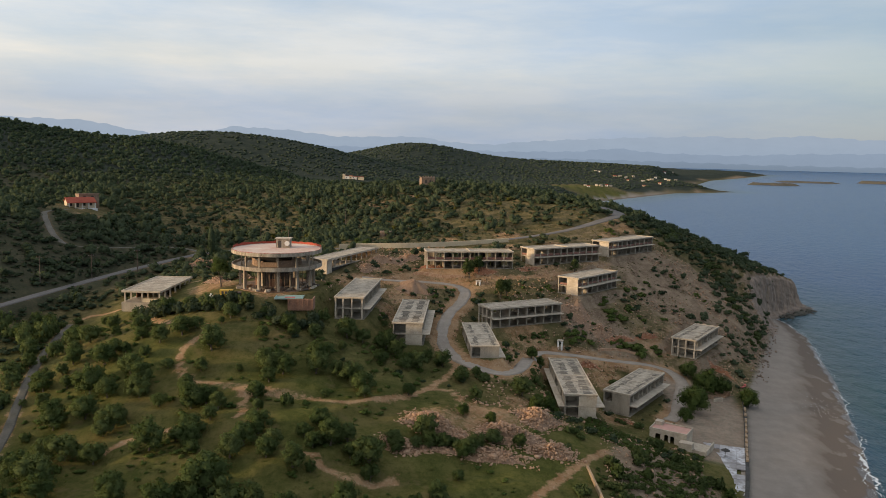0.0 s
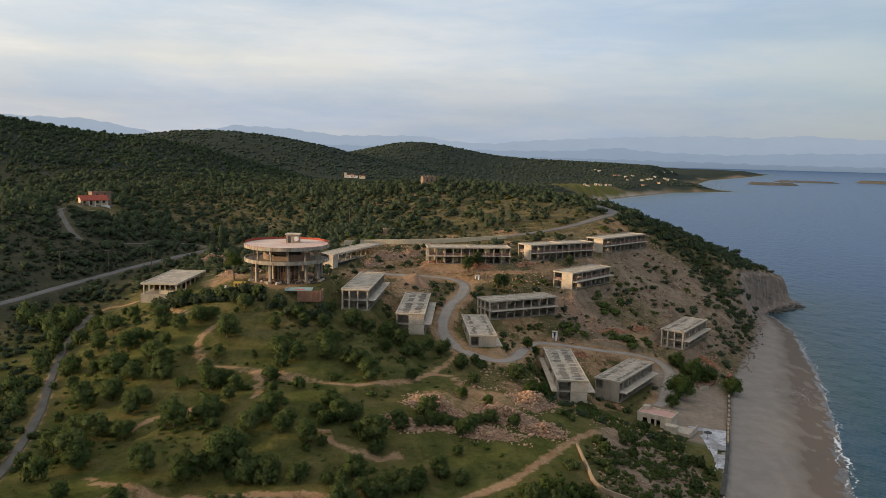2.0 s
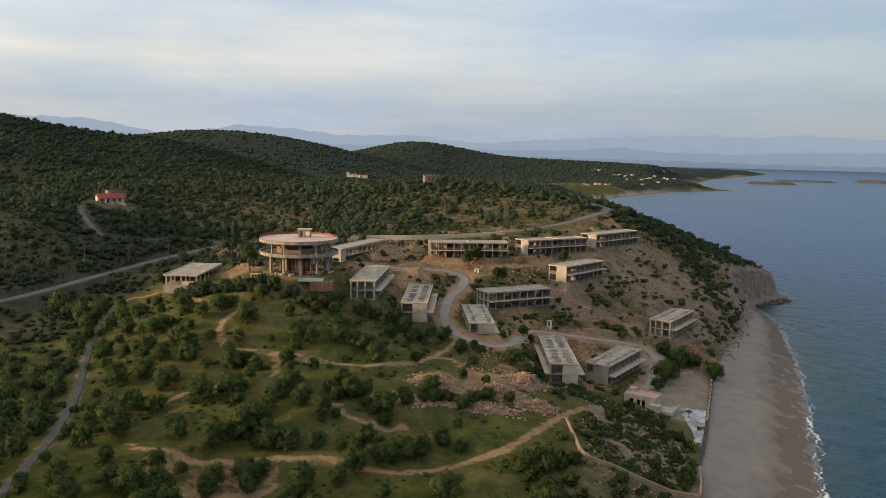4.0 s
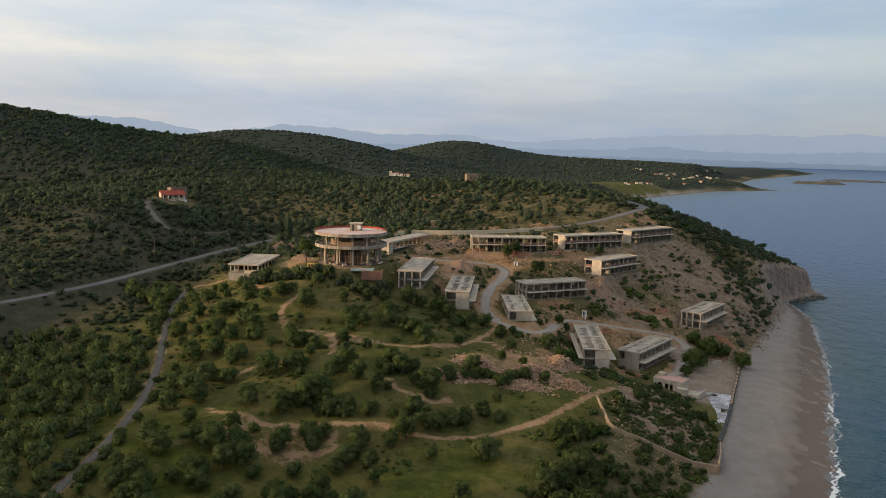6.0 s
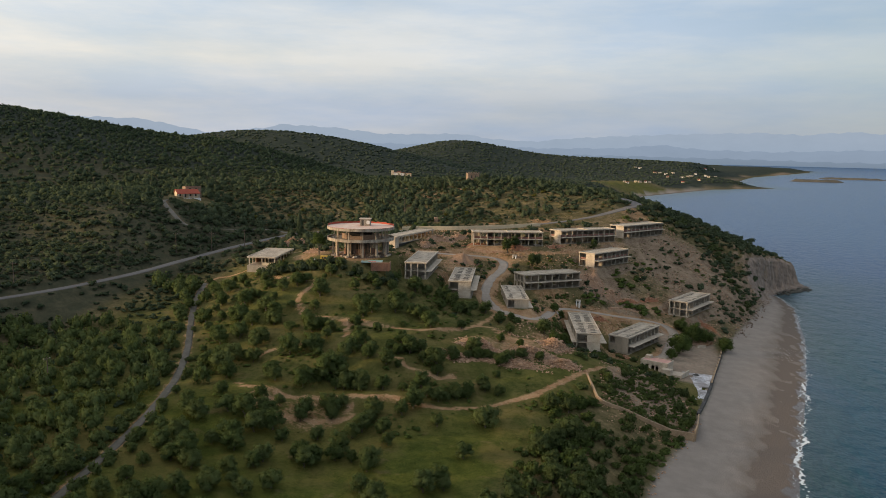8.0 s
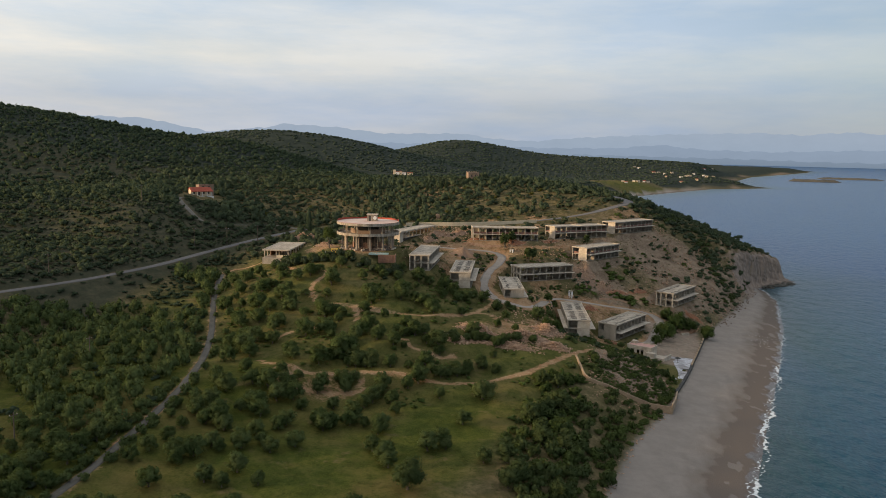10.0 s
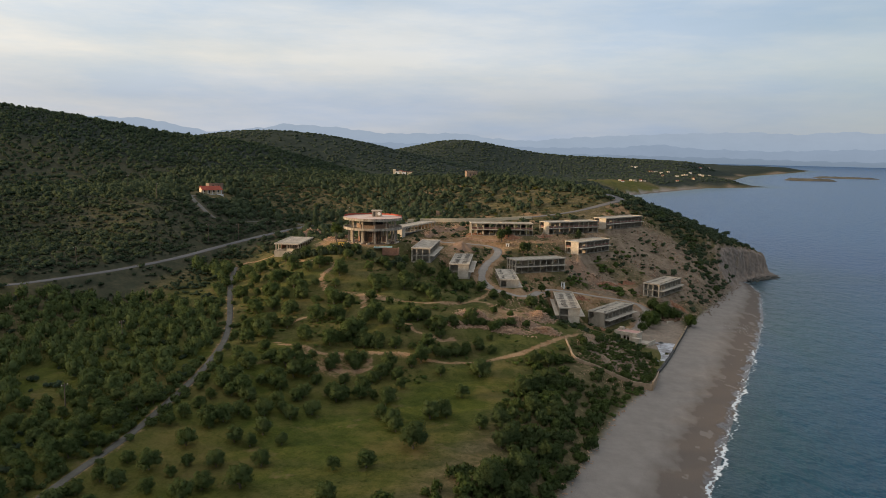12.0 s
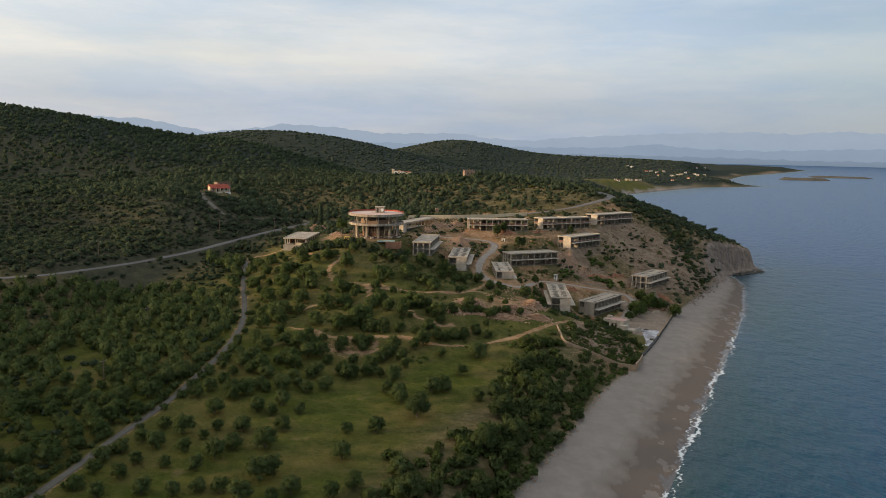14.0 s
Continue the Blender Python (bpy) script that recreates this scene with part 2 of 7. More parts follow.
def ground_material():
    m, nt, links, b = nodes_of("hillside_ground")
    cover = nt.new("ShaderNodeAttribute")
    cover.attribute_name = "cover"
    shore = nt.new("ShaderNodeAttribute")
    shore.attribute_name = "shore"
    sep = nt.new("ShaderNodeSeparateColor")
    links.new(cover.outputs["Color"], sep.inputs[0])
    broad, mid, fine = noise_node(nt, links, 0.028, 5), noise_node(nt, links, 0.22, 5, 0.65), noise_node(nt, links, 1.7, 5, 0.7)
    tuft = noise_node(nt, links, 0.75, 6, 0.75)
    green = mix_node(nt, links, range_node(nt, links, mid, 0.4, 0.62), (0.043, 0.06, 0.012), (0.084, 0.097, 0.02))
    dry = mix_node(nt, links, range_node(nt, links, fine, 0.35, 0.65), (0.08, 0.076, 0.022), (0.145, 0.122, 0.045))
    grass = mix_node(nt, links, range_node(nt, links, broad, 0.45, 0.6, 0.05, 0.75), green, dry)
    grass = mix_node(nt, links, range_node(nt, links, tuft, 0.48, 0.64, 0, 0.6), grass, (0.03, 0.04, 0.008))
    blade = noise_node(nt, links, 3.2, 5, 0.8, (1.0, 0.5, 1.0))
    grass = mix_node(nt, links, range_node(nt, links, blade, 0.48, 0.66, 0, 0.55), grass, (0.12, 0.12, 0.03))
    grass = mix_node(nt, links, range_node(nt, links, noise_node(nt, links, 0.13, 6, 0.7), 0.58, 0.7, 0, 0.7), grass, (0.155, 0.115, 0.06))
    grass = mix_node(nt, links, range_node(nt, links, noise_node(nt, links, 0.055, 6, 0.7), 0.5, 0.66, 0, 0.5), grass, (0.12, 0.094, 0.036))
    wild = mix_node(nt, links, range_node(nt, links, mid, 0.4, 0.65), (0.086, 0.076, 0.036), (0.178, 0.138, 0.076))
    wild = mix_node(nt, links, range_node(nt, links, tuft, 0.46, 0.66, 0, 0.7), wild, (0.045, 0.052, 0.018))
    c = mix_node(nt, links, sep.outputs[2], grass, wild)
    soil = mix_node(nt, links, range_node(nt, links, mid, 0.36, 0.64), (0.235, 0.135, 0.07), (0.345, 0.228, 0.132))
    soil = mix_node(nt, links, range_node(nt, links, fine, 0.52, 0.72, 0, 0.8), soil, (0.39, 0.31, 0.22))
    edge = nt.new("ShaderNodeMath")
    edge.operation = "ADD"
    links.new(sep.outputs[0], edge.inputs[0])
    links.new(range_node(nt, links, tuft, 0.3, 0.7, -0.32, 0.32), edge.inputs[1])
    c = mix_node(nt, links, range_node(nt, links, edge.outputs[0], 0.3, 0.62), c, soil)
    rock = mix_node(nt, links, range_node(nt, links, mid, 0.38, 0.62), (0.14, 0.1, 0.068), (0.25, 0.188, 0.13))
    rock = mix_node(nt, links, range_node(nt, links, fine, 0.5, 0.68, 0, 0.6), rock, (0.33, 0.272, 0.21))
    edge2 = nt.new("ShaderNodeMath")
    edge2.operation = "ADD"
    links.new(cover.outputs["Alpha"], edge2.inputs[0])
    links.new(range_node(nt, links, tuft, 0.3, 0.7, -0.3, 0.3), edge2.inputs[1])
    c = mix_node(nt, links, range_node(nt, links, edge2.outputs[0], 0.35, 0.65), c, rock)
    # bluish woods tone, distance haze mixed into the ground colour
    woods = mix_node(nt, links, range_node(nt, links, noise_node(nt, links, 0.05, 6, 0.75), 0.42, 0.6), (0.027, 0.035, 0.028), (0.044, 0.052, 0.039))
    c = mix_node(nt, links, range_node(nt, links, sep.outputs[2], 1.05, 1.6), c, woods)
    dry_sand = mix_node(nt, links, range_node(nt, links, mid, 0.35, 0.65), (0.232, 0.204, 0.178), (0.272, 0.242, 0.212))
    cusp = noise_node(nt, links, 0.2, 3, 0.55, (1, 0.55, 1))
    wet_sand = mix_node(nt, links, range_node(nt, links, cusp, 0.6, 0.63), (0.152, 0.126, 0.106), (0.21, 0.184, 0.161))
    tide = nt.new("ShaderNodeMath")
    tide.operation = "ADD"
    links.new(shore.outputs["Fac"], tide.inputs[0])
    links.new(range_node(nt, links, cusp, 0.3, 0.7, -0.1, 0.1), tide.inputs[1])
    damp = mix_node(nt, links, range_node(nt, links, tide.outputs[0], 0.31, 0.36), wet_sand, (0.19, 0.163, 0.14))
    sand = mix_node(nt, links, range_node(nt, links, tide.outputs[0], 0.36, 0.56), damp, dry_sand)
    sand = mix_node(nt, links, range_node(nt, links, fine, 0.58, 0.75, 0, 0.3), sand, (0.19, 0.165, 0.142))
    soaked = range_node(nt, links, tide.outputs[0], 0.03, 0.075)
    sand = mix_node(nt, links, soaked, (0.1, 0.088, 0.082), sand)
    c = mix_node(nt, links, sep.outputs[1], c, sand)
    links.new(c, b.inputs["Base Color"])
    links.new(mix_node(nt, links, sep.outputs[1], (0.95, 0.95, 0.95), mix_node(nt, links, soaked, (0.3, 0.3, 0.3), (0.95, 0.95, 0.95))), b.inputs["Roughness"])
    links.new(mix_node(nt, links, sep.outputs[1], (0.02, 0.02, 0.02), mix_node(nt, links, soaked, (0.4, 0.4, 0.4), (0.02, 0.02, 0.02))), b.inputs["Specular IOR Level"])
    bump_node(nt, links, b, blade, 0.6, 0.4)
    return m


def sea_material():
    m, nt, links, b = nodes_of("sea_water")
    off = nt.new("ShaderNodeAttribute")
    off.attribute_name = "offshore"
    c = mix_node(nt, links, range_node(nt, links, off.outputs["Fac"], 0, 14), (0.024, 0.054, 0.06), (0.003, 0.042, 0.054))
    c = mix_node(nt, links, range_node(nt, links, off.outputs["Fac"], 10, 110), c, (0.005, 0.055, 0.152))
    c = mix_node(nt, links, range_node(nt, links, noise_node(nt, links, 0.012, 4, 0.6, (1, 0.3, 1)), 0.4, 0.65, 0, 0.35), c, (0.008, 0.058, 0.14))
    links.new(c, b.inputs["Base Color"])
    b.inputs["Roughness"].default_value, b.inputs["IOR"].default_value = 0.28, 1.33
    b.inputs["Specular IOR Level"].default_value = 0.26
    swell = noise_node(nt, links, 0.16, 5, 0.6, (1.0, 0.55, 1))
    bump_node(nt, links, b, swell, 0.9, 2.4)
    return m


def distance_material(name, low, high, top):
    """Far hills as plain backdrop: haze painted into colour, glowing like the sky behind."""
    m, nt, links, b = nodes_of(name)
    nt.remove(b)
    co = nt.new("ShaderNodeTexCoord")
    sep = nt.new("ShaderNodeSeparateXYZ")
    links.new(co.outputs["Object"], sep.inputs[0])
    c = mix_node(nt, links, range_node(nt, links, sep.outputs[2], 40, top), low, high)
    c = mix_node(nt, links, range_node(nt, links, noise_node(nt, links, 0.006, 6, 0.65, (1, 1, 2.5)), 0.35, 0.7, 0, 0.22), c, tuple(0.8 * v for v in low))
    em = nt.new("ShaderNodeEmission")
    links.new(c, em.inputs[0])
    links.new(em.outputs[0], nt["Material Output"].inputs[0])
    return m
# ---------------------------------------------------------------- terrain
# the waterline and the back of the beach (y, x)
WATER = [(-400, -90), (-100, 8), (30, 45), (82, 60), (124, 72), (194, 93), (260, 111), (333, 126), (348, 126), (358, 127), (369, 124.5), (378, 133), (390, 143), (399, 152), (404, 154), (410, 149), (440, 120), (520, 80), (700, 50), (1000, 40), (1330, 85), (1368, 127), (1641, 257), (1824, 349), (1955, 524), (2150, 470), (2300, 480), (2918, 665), (3192, 826), (3700, 1100), (3830, 1165), (3900, 900), (4300, 700)]
BACK = [(-400, -125), (-100, -26), (19, 12), (61, 24), (100, 34), (122, 43), (147, 51), (236, 75), (292, 97), (330, 111), (362, 117.5), (381, 128), (394, 138.5), (402, 146), (408, 147.5), (416, 142), (440, 114), (520, 70), (700, 40), (1000, 28), (1330, 68), (1368, 108), (1641, 232), (1824, 322), (1955, 490), (2150, 430), (2300, 440), (2918, 640), (3192, 800), (3700, 1080), (3830, 1130), (3900, 880), (4300, 680)]
# spot heights (x, y, z) of the building pads, the slopes of the site, the orchard and the hills behind
PADS = [(-68.7, 207, 36.1), (-84, 207, 35.6), (-66, 191, 35.6), (-78, 191, 35.4), (-60, 183, 32), (-46, 226, 29.2), (-45, 200, 28.2), (-29, 211, 23.2), (-9, 210, 20.3), (-14, 198, 19.6), (-3, 190, 18.8), (3.5, 206, 17.4), (2, 240, 21.3), (14, 240, 21), (27, 273, 27), (63, 260, 9.8),
        (16, 212, 10.2), (20, 186, 8.6), (37, 215, 5), (33, 203, 4.4), (47, 185, 3.2), (62, 205, 2.8), (60, 225, 3.4), (-28, 270, 34.8), (-4, 270, 34.8), (14, 282, 35), (30, 298, 35.2), (46, 316, 36), (-106, 214, 32.4), (-60, 262, 36.4), (-12, 256, 30.6)]
SLOPES = [(-37, 146, 21.6), (-55, 147, 22.2), (-72, 160, 27), (-83, 163, 28), (-33, 122, 17.6), (-24, 125, 15.2), (18, 145, 12.2), (21, 129, 9.4), (7, 128, 12), (-5, 162, 17.5), (-20, 178, 20), (16, 231, 15.8), (-14, 236, 24),
          (45, 235, 8), (48, 262, 17), (75, 285, 14), (60, 300, 25), (85, 320, 21), (104, 352, 25), (111, 370, 24), (97, 338, 19), (30, 165, 9.5), (38, 150, 6), (-45, 170, 26), (40, 250, 15), (-112, 185, 25), (-130, 205, 22), (-45, 283, 38), (-95, 262, 34)]
ORCHARD = [(-7, 102, 9.4), (-10, 85, 8.3), (-15, 43, 8.4), (-101, 124, 14), (-80, 48, 11.5), (-85, 20, 10), (-135, 71, 13), (-153, 138, 17.5), (-112, 116, 15.5), (-62, 100, 15), (-46, 100, 11.4), (-60, 70, 10.5), (-50, 20, 8.5), (-180, 130, 26),
           (-166, 160, 26.5), (-155, 190, 27.3), (-150, 228, 28.5), (-143, 265, 30), (-130, 295, 32.5), (-210, 80, 25.5), (-70, -60, 7), (0, -60, 6), (-250, -50, 22), (12, 60, 7)]
HIGH = [(-60, 443, 57), (-74, 425, 54), (-79, 400, 50), (-67, 375, 46), (0, 425, 55), (20, 398, 53), (44, 358, 48.5), (61, 360, 43), (91, 375, 33), (126, 391, 20), (139, 403, 14.5), (21, 332, 43), (6, 315, 40.3), (-30, 305, 39), (-213, 324, 47.5), (-195, 282, 45.5),
        (-280, 314, 49), (-333, 346, 46), (-209, 247, 46), (-196, 232, 41), (-214, 222, 34), (-150, 340, 35)]
# heights above 70 at y <= 0: added unseen hills that shade the grove
FAR = [(-590, 600, 116), (-483, 620, 97), (-421, 650, 83), (-373, 690, 84), (-310, 680, 71), (-261, 660, 58), (-140, 640, 42), (-300, 480, 58), (-420, 450, 72), (-400, 230, 55), (-570, 330, 66), (-700, 500, 105), (-700, 200, 60), (-420, 0, 72), (-430, -140, 90), (-620, -320, 115), (-280, -160, 34), (-150, 800, 28),
       (0, 700, 25), (-450, 950, 50), (-900, 900, 70), (-1000, 300, 80), (100, 500, 28)]
# broad hills far inland (x, y, height, spread along x, spread along y)
HILLS = [(-690, 1520, 77, 205, 200), (-420, 1540, 28, 160, 190), (-330, 2120, 47, 130, 230), (-520, 2200, 30, 320, 200), (-60, 2250, 32, 260, 200), (330, 2500, 36, 330, 230), (-1500, 1900, 70, 350, 400), (-1700, 900, 60, 350, 420), (-100, 1300, 8, 250, 200)]
# the rows of unfinished rooms: x, y, roof height, turn, length, width, bays, end, balcony, ribs, net, step, ground below the roof
SHELLS = [(-46, 215.5, 35.1, 92.7, 33.3, 8.1, 4, "columns", 2.0, 0, False, False, 6.2), (-29, 210.8, 29.65, 94.6, 33.2, 8.1, 4, "split", 2.1, 2, False, False, 6.2), (-8.8, 209.8, 23.84, 100.0, 28.5, 7.7, 4, "wall", 1.9, 1, False, False, 3.4),
          (17.4, 199.8, 15.76, 95.4, 34.5, 8.1, 4, "split", 2.2, 2, False, False, 6.3), (37.0, 214.9, 10.63, 61.2, 27.6, 7.74, 4, "wall", 2.2, 1, False, False, 6.2), (63.35, 259.8, 16.33, 61.4, 26.8, 8.0, 4, "columns", 2.0, 1, False, False, 6.2),
          (26.8, 273.0, 33.4, 54.2, 27.1, 8.26, 4, "split", 1.8, 0, True, False, 6.2), (2.5, 239.5, 27.5, 33.4, 26.8, 8.4, 4, "columns", 1.6, 0, False, False, 6.2), (-17.3, 268.3, 41.0, 14.0, 31.6, 8.2, 5, "columns", 1.2, 0, True, True, 6.2),
          (17.1, 292.0, 41.0, 37.5, 32.5, 8.4, 5, "split", 1.3, 0, True, True, 6.2), (44.4, 319.7, 42.0, 51.0, 34.0, 8.2, 5, "split", 1.4, 0, True, False, 6.2)]
SPOTS = np.array(PADS + SLOPES + ORCHARD + HIGH + FAR)


def ramp(v, a, b):
    u = np.clip((v - a) / (b - a), 0, 1)
    return u * u * (3 - 2 * u)


def bend(d2):
    return 0.5 * d2 * np.log(d2 + 1e-9)


def spline_weights():
    p = SPOTS[:, :2] / 100
    k = bend(((p[:, None] - p[None]) ** 2).sum(-1)) + 0.0006 * np.eye(len(p))
    q = np.c_[np.ones(len(p)), p]
    a = np.block([[k, q], [q.T, np.zeros((3, 3))]])
    return np.linalg.solve(a, np.r_[SPOTS[:, 2], 0, 0, 0])


WEIGHTS = spline_weights()


def ground_height(x, y):
    x, y = np.asarray(x, float), np.asarray(y, float)
    wy, wx = np.array(WATER).T
    by, bx = np.array(BACK).T
    water, back = np.interp(y, wy, wx), np.interp(y, by, bx)
    near = WEIGHTS[-3] + WEIGHTS[-2] * x / 100 + WEIGHTS[-1] * y / 100
    for (sx, sy, _), w in zip(SPOTS, WEIGHTS):
        near = near + w * bend(((x - sx) ** 2 + (y - sy) ** 2) / 1e4)
    away = ramp(np.hypot((x + 250) / 900, (y - 300) / 700), 0.75, 1.25)
    wide = 16 + 14 * ramp(-x, 0, 900)
    for hx, hy, h, sx, sy in HILLS:
        wide = wide + h * np.exp(-((x - hx) / sx) ** 2 / 2 - ((y - hy) / sy) ** 2 / 2)
    land = near * (1 - away) + wide * away
    inland = back - x
    steep = 20 - 12 * ramp(y, 150, 170) + 6 * ramp(y, 236, 260) - 9.5 * ramp(y, 350, 366) + 120 * ramp(y, 1000, 1500)
    z = 2 + (np.maximum(land, 2.2) - 2) * ramp(inland + 0.15 * steep, 0, steep)
    beach = 2.0 * np.clip((water - x) / np.maximum(water - back, 1), 0, 1)
    z = np.where(inland > 0, np.maximum(z, 1.5), beach)
    return np.where(x > water, -np.minimum((x - water) * 0.08, 6), z)


# ---------------------------------------------------------------- mesh helpers
def part(name, bm, material, parent=None, label=""):
    me = bpy.data.meshes.new(name)
    bm.to_mesh(me)
    bm.free()
    me.materials.append(material)
    ob = new(name, me)
    if parent:
        ob.parent = parent
    return tagged(ob, label)


def piece(name, me, m, parent, label=""):
    ob = new(name, me)
    ob.parent, ob.matrix_basis = parent, m
    return tagged(ob, label)


def cube(bm, x0, x1, y0, y1, z0, z1):
    v = [bm.verts.new(p) for p in ((x0, y0, z0), (x1, y0, z0), (x1, y1, z0), (x0, y1, z0), (x0, y0, z1), (x1, y0, z1), (x1, y1, z1), (x0, y1, z1))]
    for f in ((3, 2, 1, 0), (4, 5, 6, 7), (0, 1, 5, 4), (1, 2, 6, 5), (2, 3, 7, 6), (3, 0, 4, 7)):
        bm.faces.new([v[k] for k in f])
    return bm


def block(*a):
    return cube(bmesh.new(), *a)


def tube(bm, points, radii, sides=8, cap=True):
    rings = []
    for n, (p, r) in enumerate(zip(points, radii)):
        p = Vector(p)
        d = (Vector(points[min(n + 1, len(points) - 1)]) - Vector(points[max(n - 1, 0)])).normalized()
        a = d.orthogonal().normalized()
        c = d.cross(a)
        rings.append([bm.verts.new(p + r * (math.cos(2 * math.pi * k / sides) * a + math.sin(2 * math.pi * k / sides) * c)) for k in range(sides)])
    for r0, r1 in zip(rings, rings[1:]):
        for k in range(sides):
            bm.faces.new((r0[k], r0[(k + 1) % sides], r1[(k + 1) % sides], r1[k]))
    if cap:
        bm.faces.new(rings[0][::-1])
        bm.faces.new(rings[-1])
    return bm


def anchor(name, m, label, category, group="", kind=""):
    ob = new(name)
    ob.matrix_basis = m
    return tagged(ob, label, category, group, kind)


def array_mesh(name, verts, tris, material, normals=None):
    """A mesh from arrays of corners and triangles, shaded by the given normals."""
    me = bpy.data.meshes.new(name)
    verts, tris = np.asarray(verts, np.float32), np.asarray(tris, np.int32)
    me.vertices.add(len(verts))
    me.vertices.foreach_set("co", verts.ravel())
    me.loops.add(tris.size)
    me.loops.foreach_set("vertex_index", tris.ravel())
    me.polygons.add(len(tris))
    me.polygons.foreach_set("loop_start", np.arange(0, tris.size, 3, dtype=np.int32))
    me.update(calc_edges=True)
    me.materials.append(material)
    if normals is not None:
        me.shade_smooth()
        me.normals_split_custom_set_from_vertices(np.asarray(normals, np.float32))
    return me


def joined(pieces):
    """Corners, triangles and, where given, normals of many pieces in one."""
    base, fs = 0, []
    for v, f, *_ in pieces:
        fs.append(f + base)
        base += len(v)
    out = [np.concatenate([q[0] for q in pieces]), np.concatenate(fs)]
    if len(pieces[0]) > 2:
        out.append(np.concatenate([q[2] for q in pieces]))
    return tuple(out)


def away_from(x, y, line):
    """Distance of points to a polyline."""
    d = np.full(np.shape(x), 1e9)
    for (ax, ay), (bx, by) in zip(line, line[1:]):
        ux, uy = bx - ax, by - ay
        s = np.clip(((x - ax) * ux + (y - ay) * uy) / (ux * ux + uy * uy + 1e-9), 0, 1)
        d = np.minimum(d, np.hypot(x - ax - s * ux, y - ay - s * uy))
    return d


def smooth_line(line, steps=6):
    """Catmull-Rom points along a polyline."""
    p = [np.array(q, float) for q in line]
    p = [2 * p[0] - p[1], *p, 2 * p[-1] - p[-2]]
    out = []
    for a, b, c, d in zip(p, p[1:], p[2:], p[3:]):
        for s in np.arange(steps) / steps:
            out.append(0.5 * (2 * b + (c - a) * s + (2 * a - 5 * b + 4 * c - d) * s * s + (3 * b - a - 3 * c + d) * s**3))
    return np.array([*out, p[-2]])


# ---------------------------------------------------------------- ways over the land (x, y)
COAST_ROAD = [(-330, -60), (-240, 50), (-189, 112), (-178.5, 130), (-163.5, 162), (-155, 190), (-150, 230), (-143, 262), (-134, 290), (-118, 303), (-95, 298), (-71, 289), (-44, 294.5), (-24, 303), (-4, 314), (20, 332), (36, 347), (45, 359), (47, 370), (40, 384), (22, 400)]
LANE_WAY = [(-84, -120), (-81, -50), (-79.8, -9), (-80.2, 12), (-79.8, 35.4), (-81.6, 56), (-83.4, 72), (-85.8, 87), (-91, 106), (-101, 131), (-107, 144), (-114.5, 160), (-123, 180), (-132.6, 204)]
HOUSE_LANE = [(-132, 296), (-142, 301), (-150, 298), (-158, 285), (-166, 271), (-171, 264.5), (-176, 265), (-184, 272.6), (-199.7, 292.5), (-208, 306), (-208, 322)]
SITE_ROAD = [(-52, 246), (-43, 247.6), (-32, 252), (-21.6, 253.2), (-16.8, 250.6), (-17.3, 242), (-20, 234), (-20.9, 223.5), (-20.3, 211), (-16.6, 200.5), (-10.7, 192), (-2.4, 188.6), (2.6, 196), (5.6, 213), (9, 224), (18.5, 228.5), (30, 232.5), (43.5, 238), (51, 238.5), (54, 233), (51, 220), (48, 208), (45, 203)]
TRACKS = [[(24, 231), (30, 236), (43, 248), (54, 256)], [(-43.5, 248.6), (-38, 256), (-23, 260), (-2, 263), (13, 273), (32, 293), (40, 302)],
          [(-103, 191.6), (-89.6, 178), (-77, 174), (-74, 171), (-77, 166), (-75, 156.6), (-69, 152), (-58, 150.8), (-48.5, 150.9), (-38, 150.6), (-33, 150.5), (-24.4, 158.5), (-20, 168), (-15, 181), (-13, 192)],
          *[[(-58, 150.8), (-55.5, 146), (-54, 139)], [(-65, 136), (-71, 131.5), (-75, 125)], [(-36, 127.7), (-31, 125), (-25, 124.7), (-19, 128)],
          [(-72.6, 104), (-64.5, 102), (-52.7, 104), (-41.4, 107.6), (-29.5, 109.6), (-16, 110.5), (-6, 116), (3.3, 124), (10, 134), (18, 148), (24, 158)],
          [(-42, 105), (-41, 98), (-48, 94), (-58, 92)], [(-17, 171), (-12.6, 170), (-8, 163), (1, 164)], [(-134, 207), (-129, 211), (-117, 212), (-106, 214), (-95, 222), (-88, 232), (-78, 236)]]]
BARE = [(-38, 283, 9), (-20, 290, 9), (-2, 299, 9), (15, 310, 8), (40, 330, 9), (-70, 222, 16), (-88, 206, 12), (-66, 196, 10), (-52, 240, 14), (-36, 236, 12), (-30, 256, 12), (-46, 262, 14), (-60, 275, 14), (-15, 262, 16), (12, 276, 12), (32, 292, 12), (-38, 222, 10), (-20, 205, 10), (-2, 215, 9), (4, 232, 12), (22, 250, 14), (48, 252, 12), (62, 262, 14), (30, 222, 10), (26, 195, 9),
        (52, 200, 16), (60, 220, 16), (-3, 158, 13), (5, 172, 9), (-14, 152, 10), (20, 300, 12), (45, 345, 12), (-5, 322, 10), (-30, 312, 8), (-195, 320, 12), (-75, 392, 10), (-62, 405, 8), (-50, 96, 12), (-62, 98, 8)]


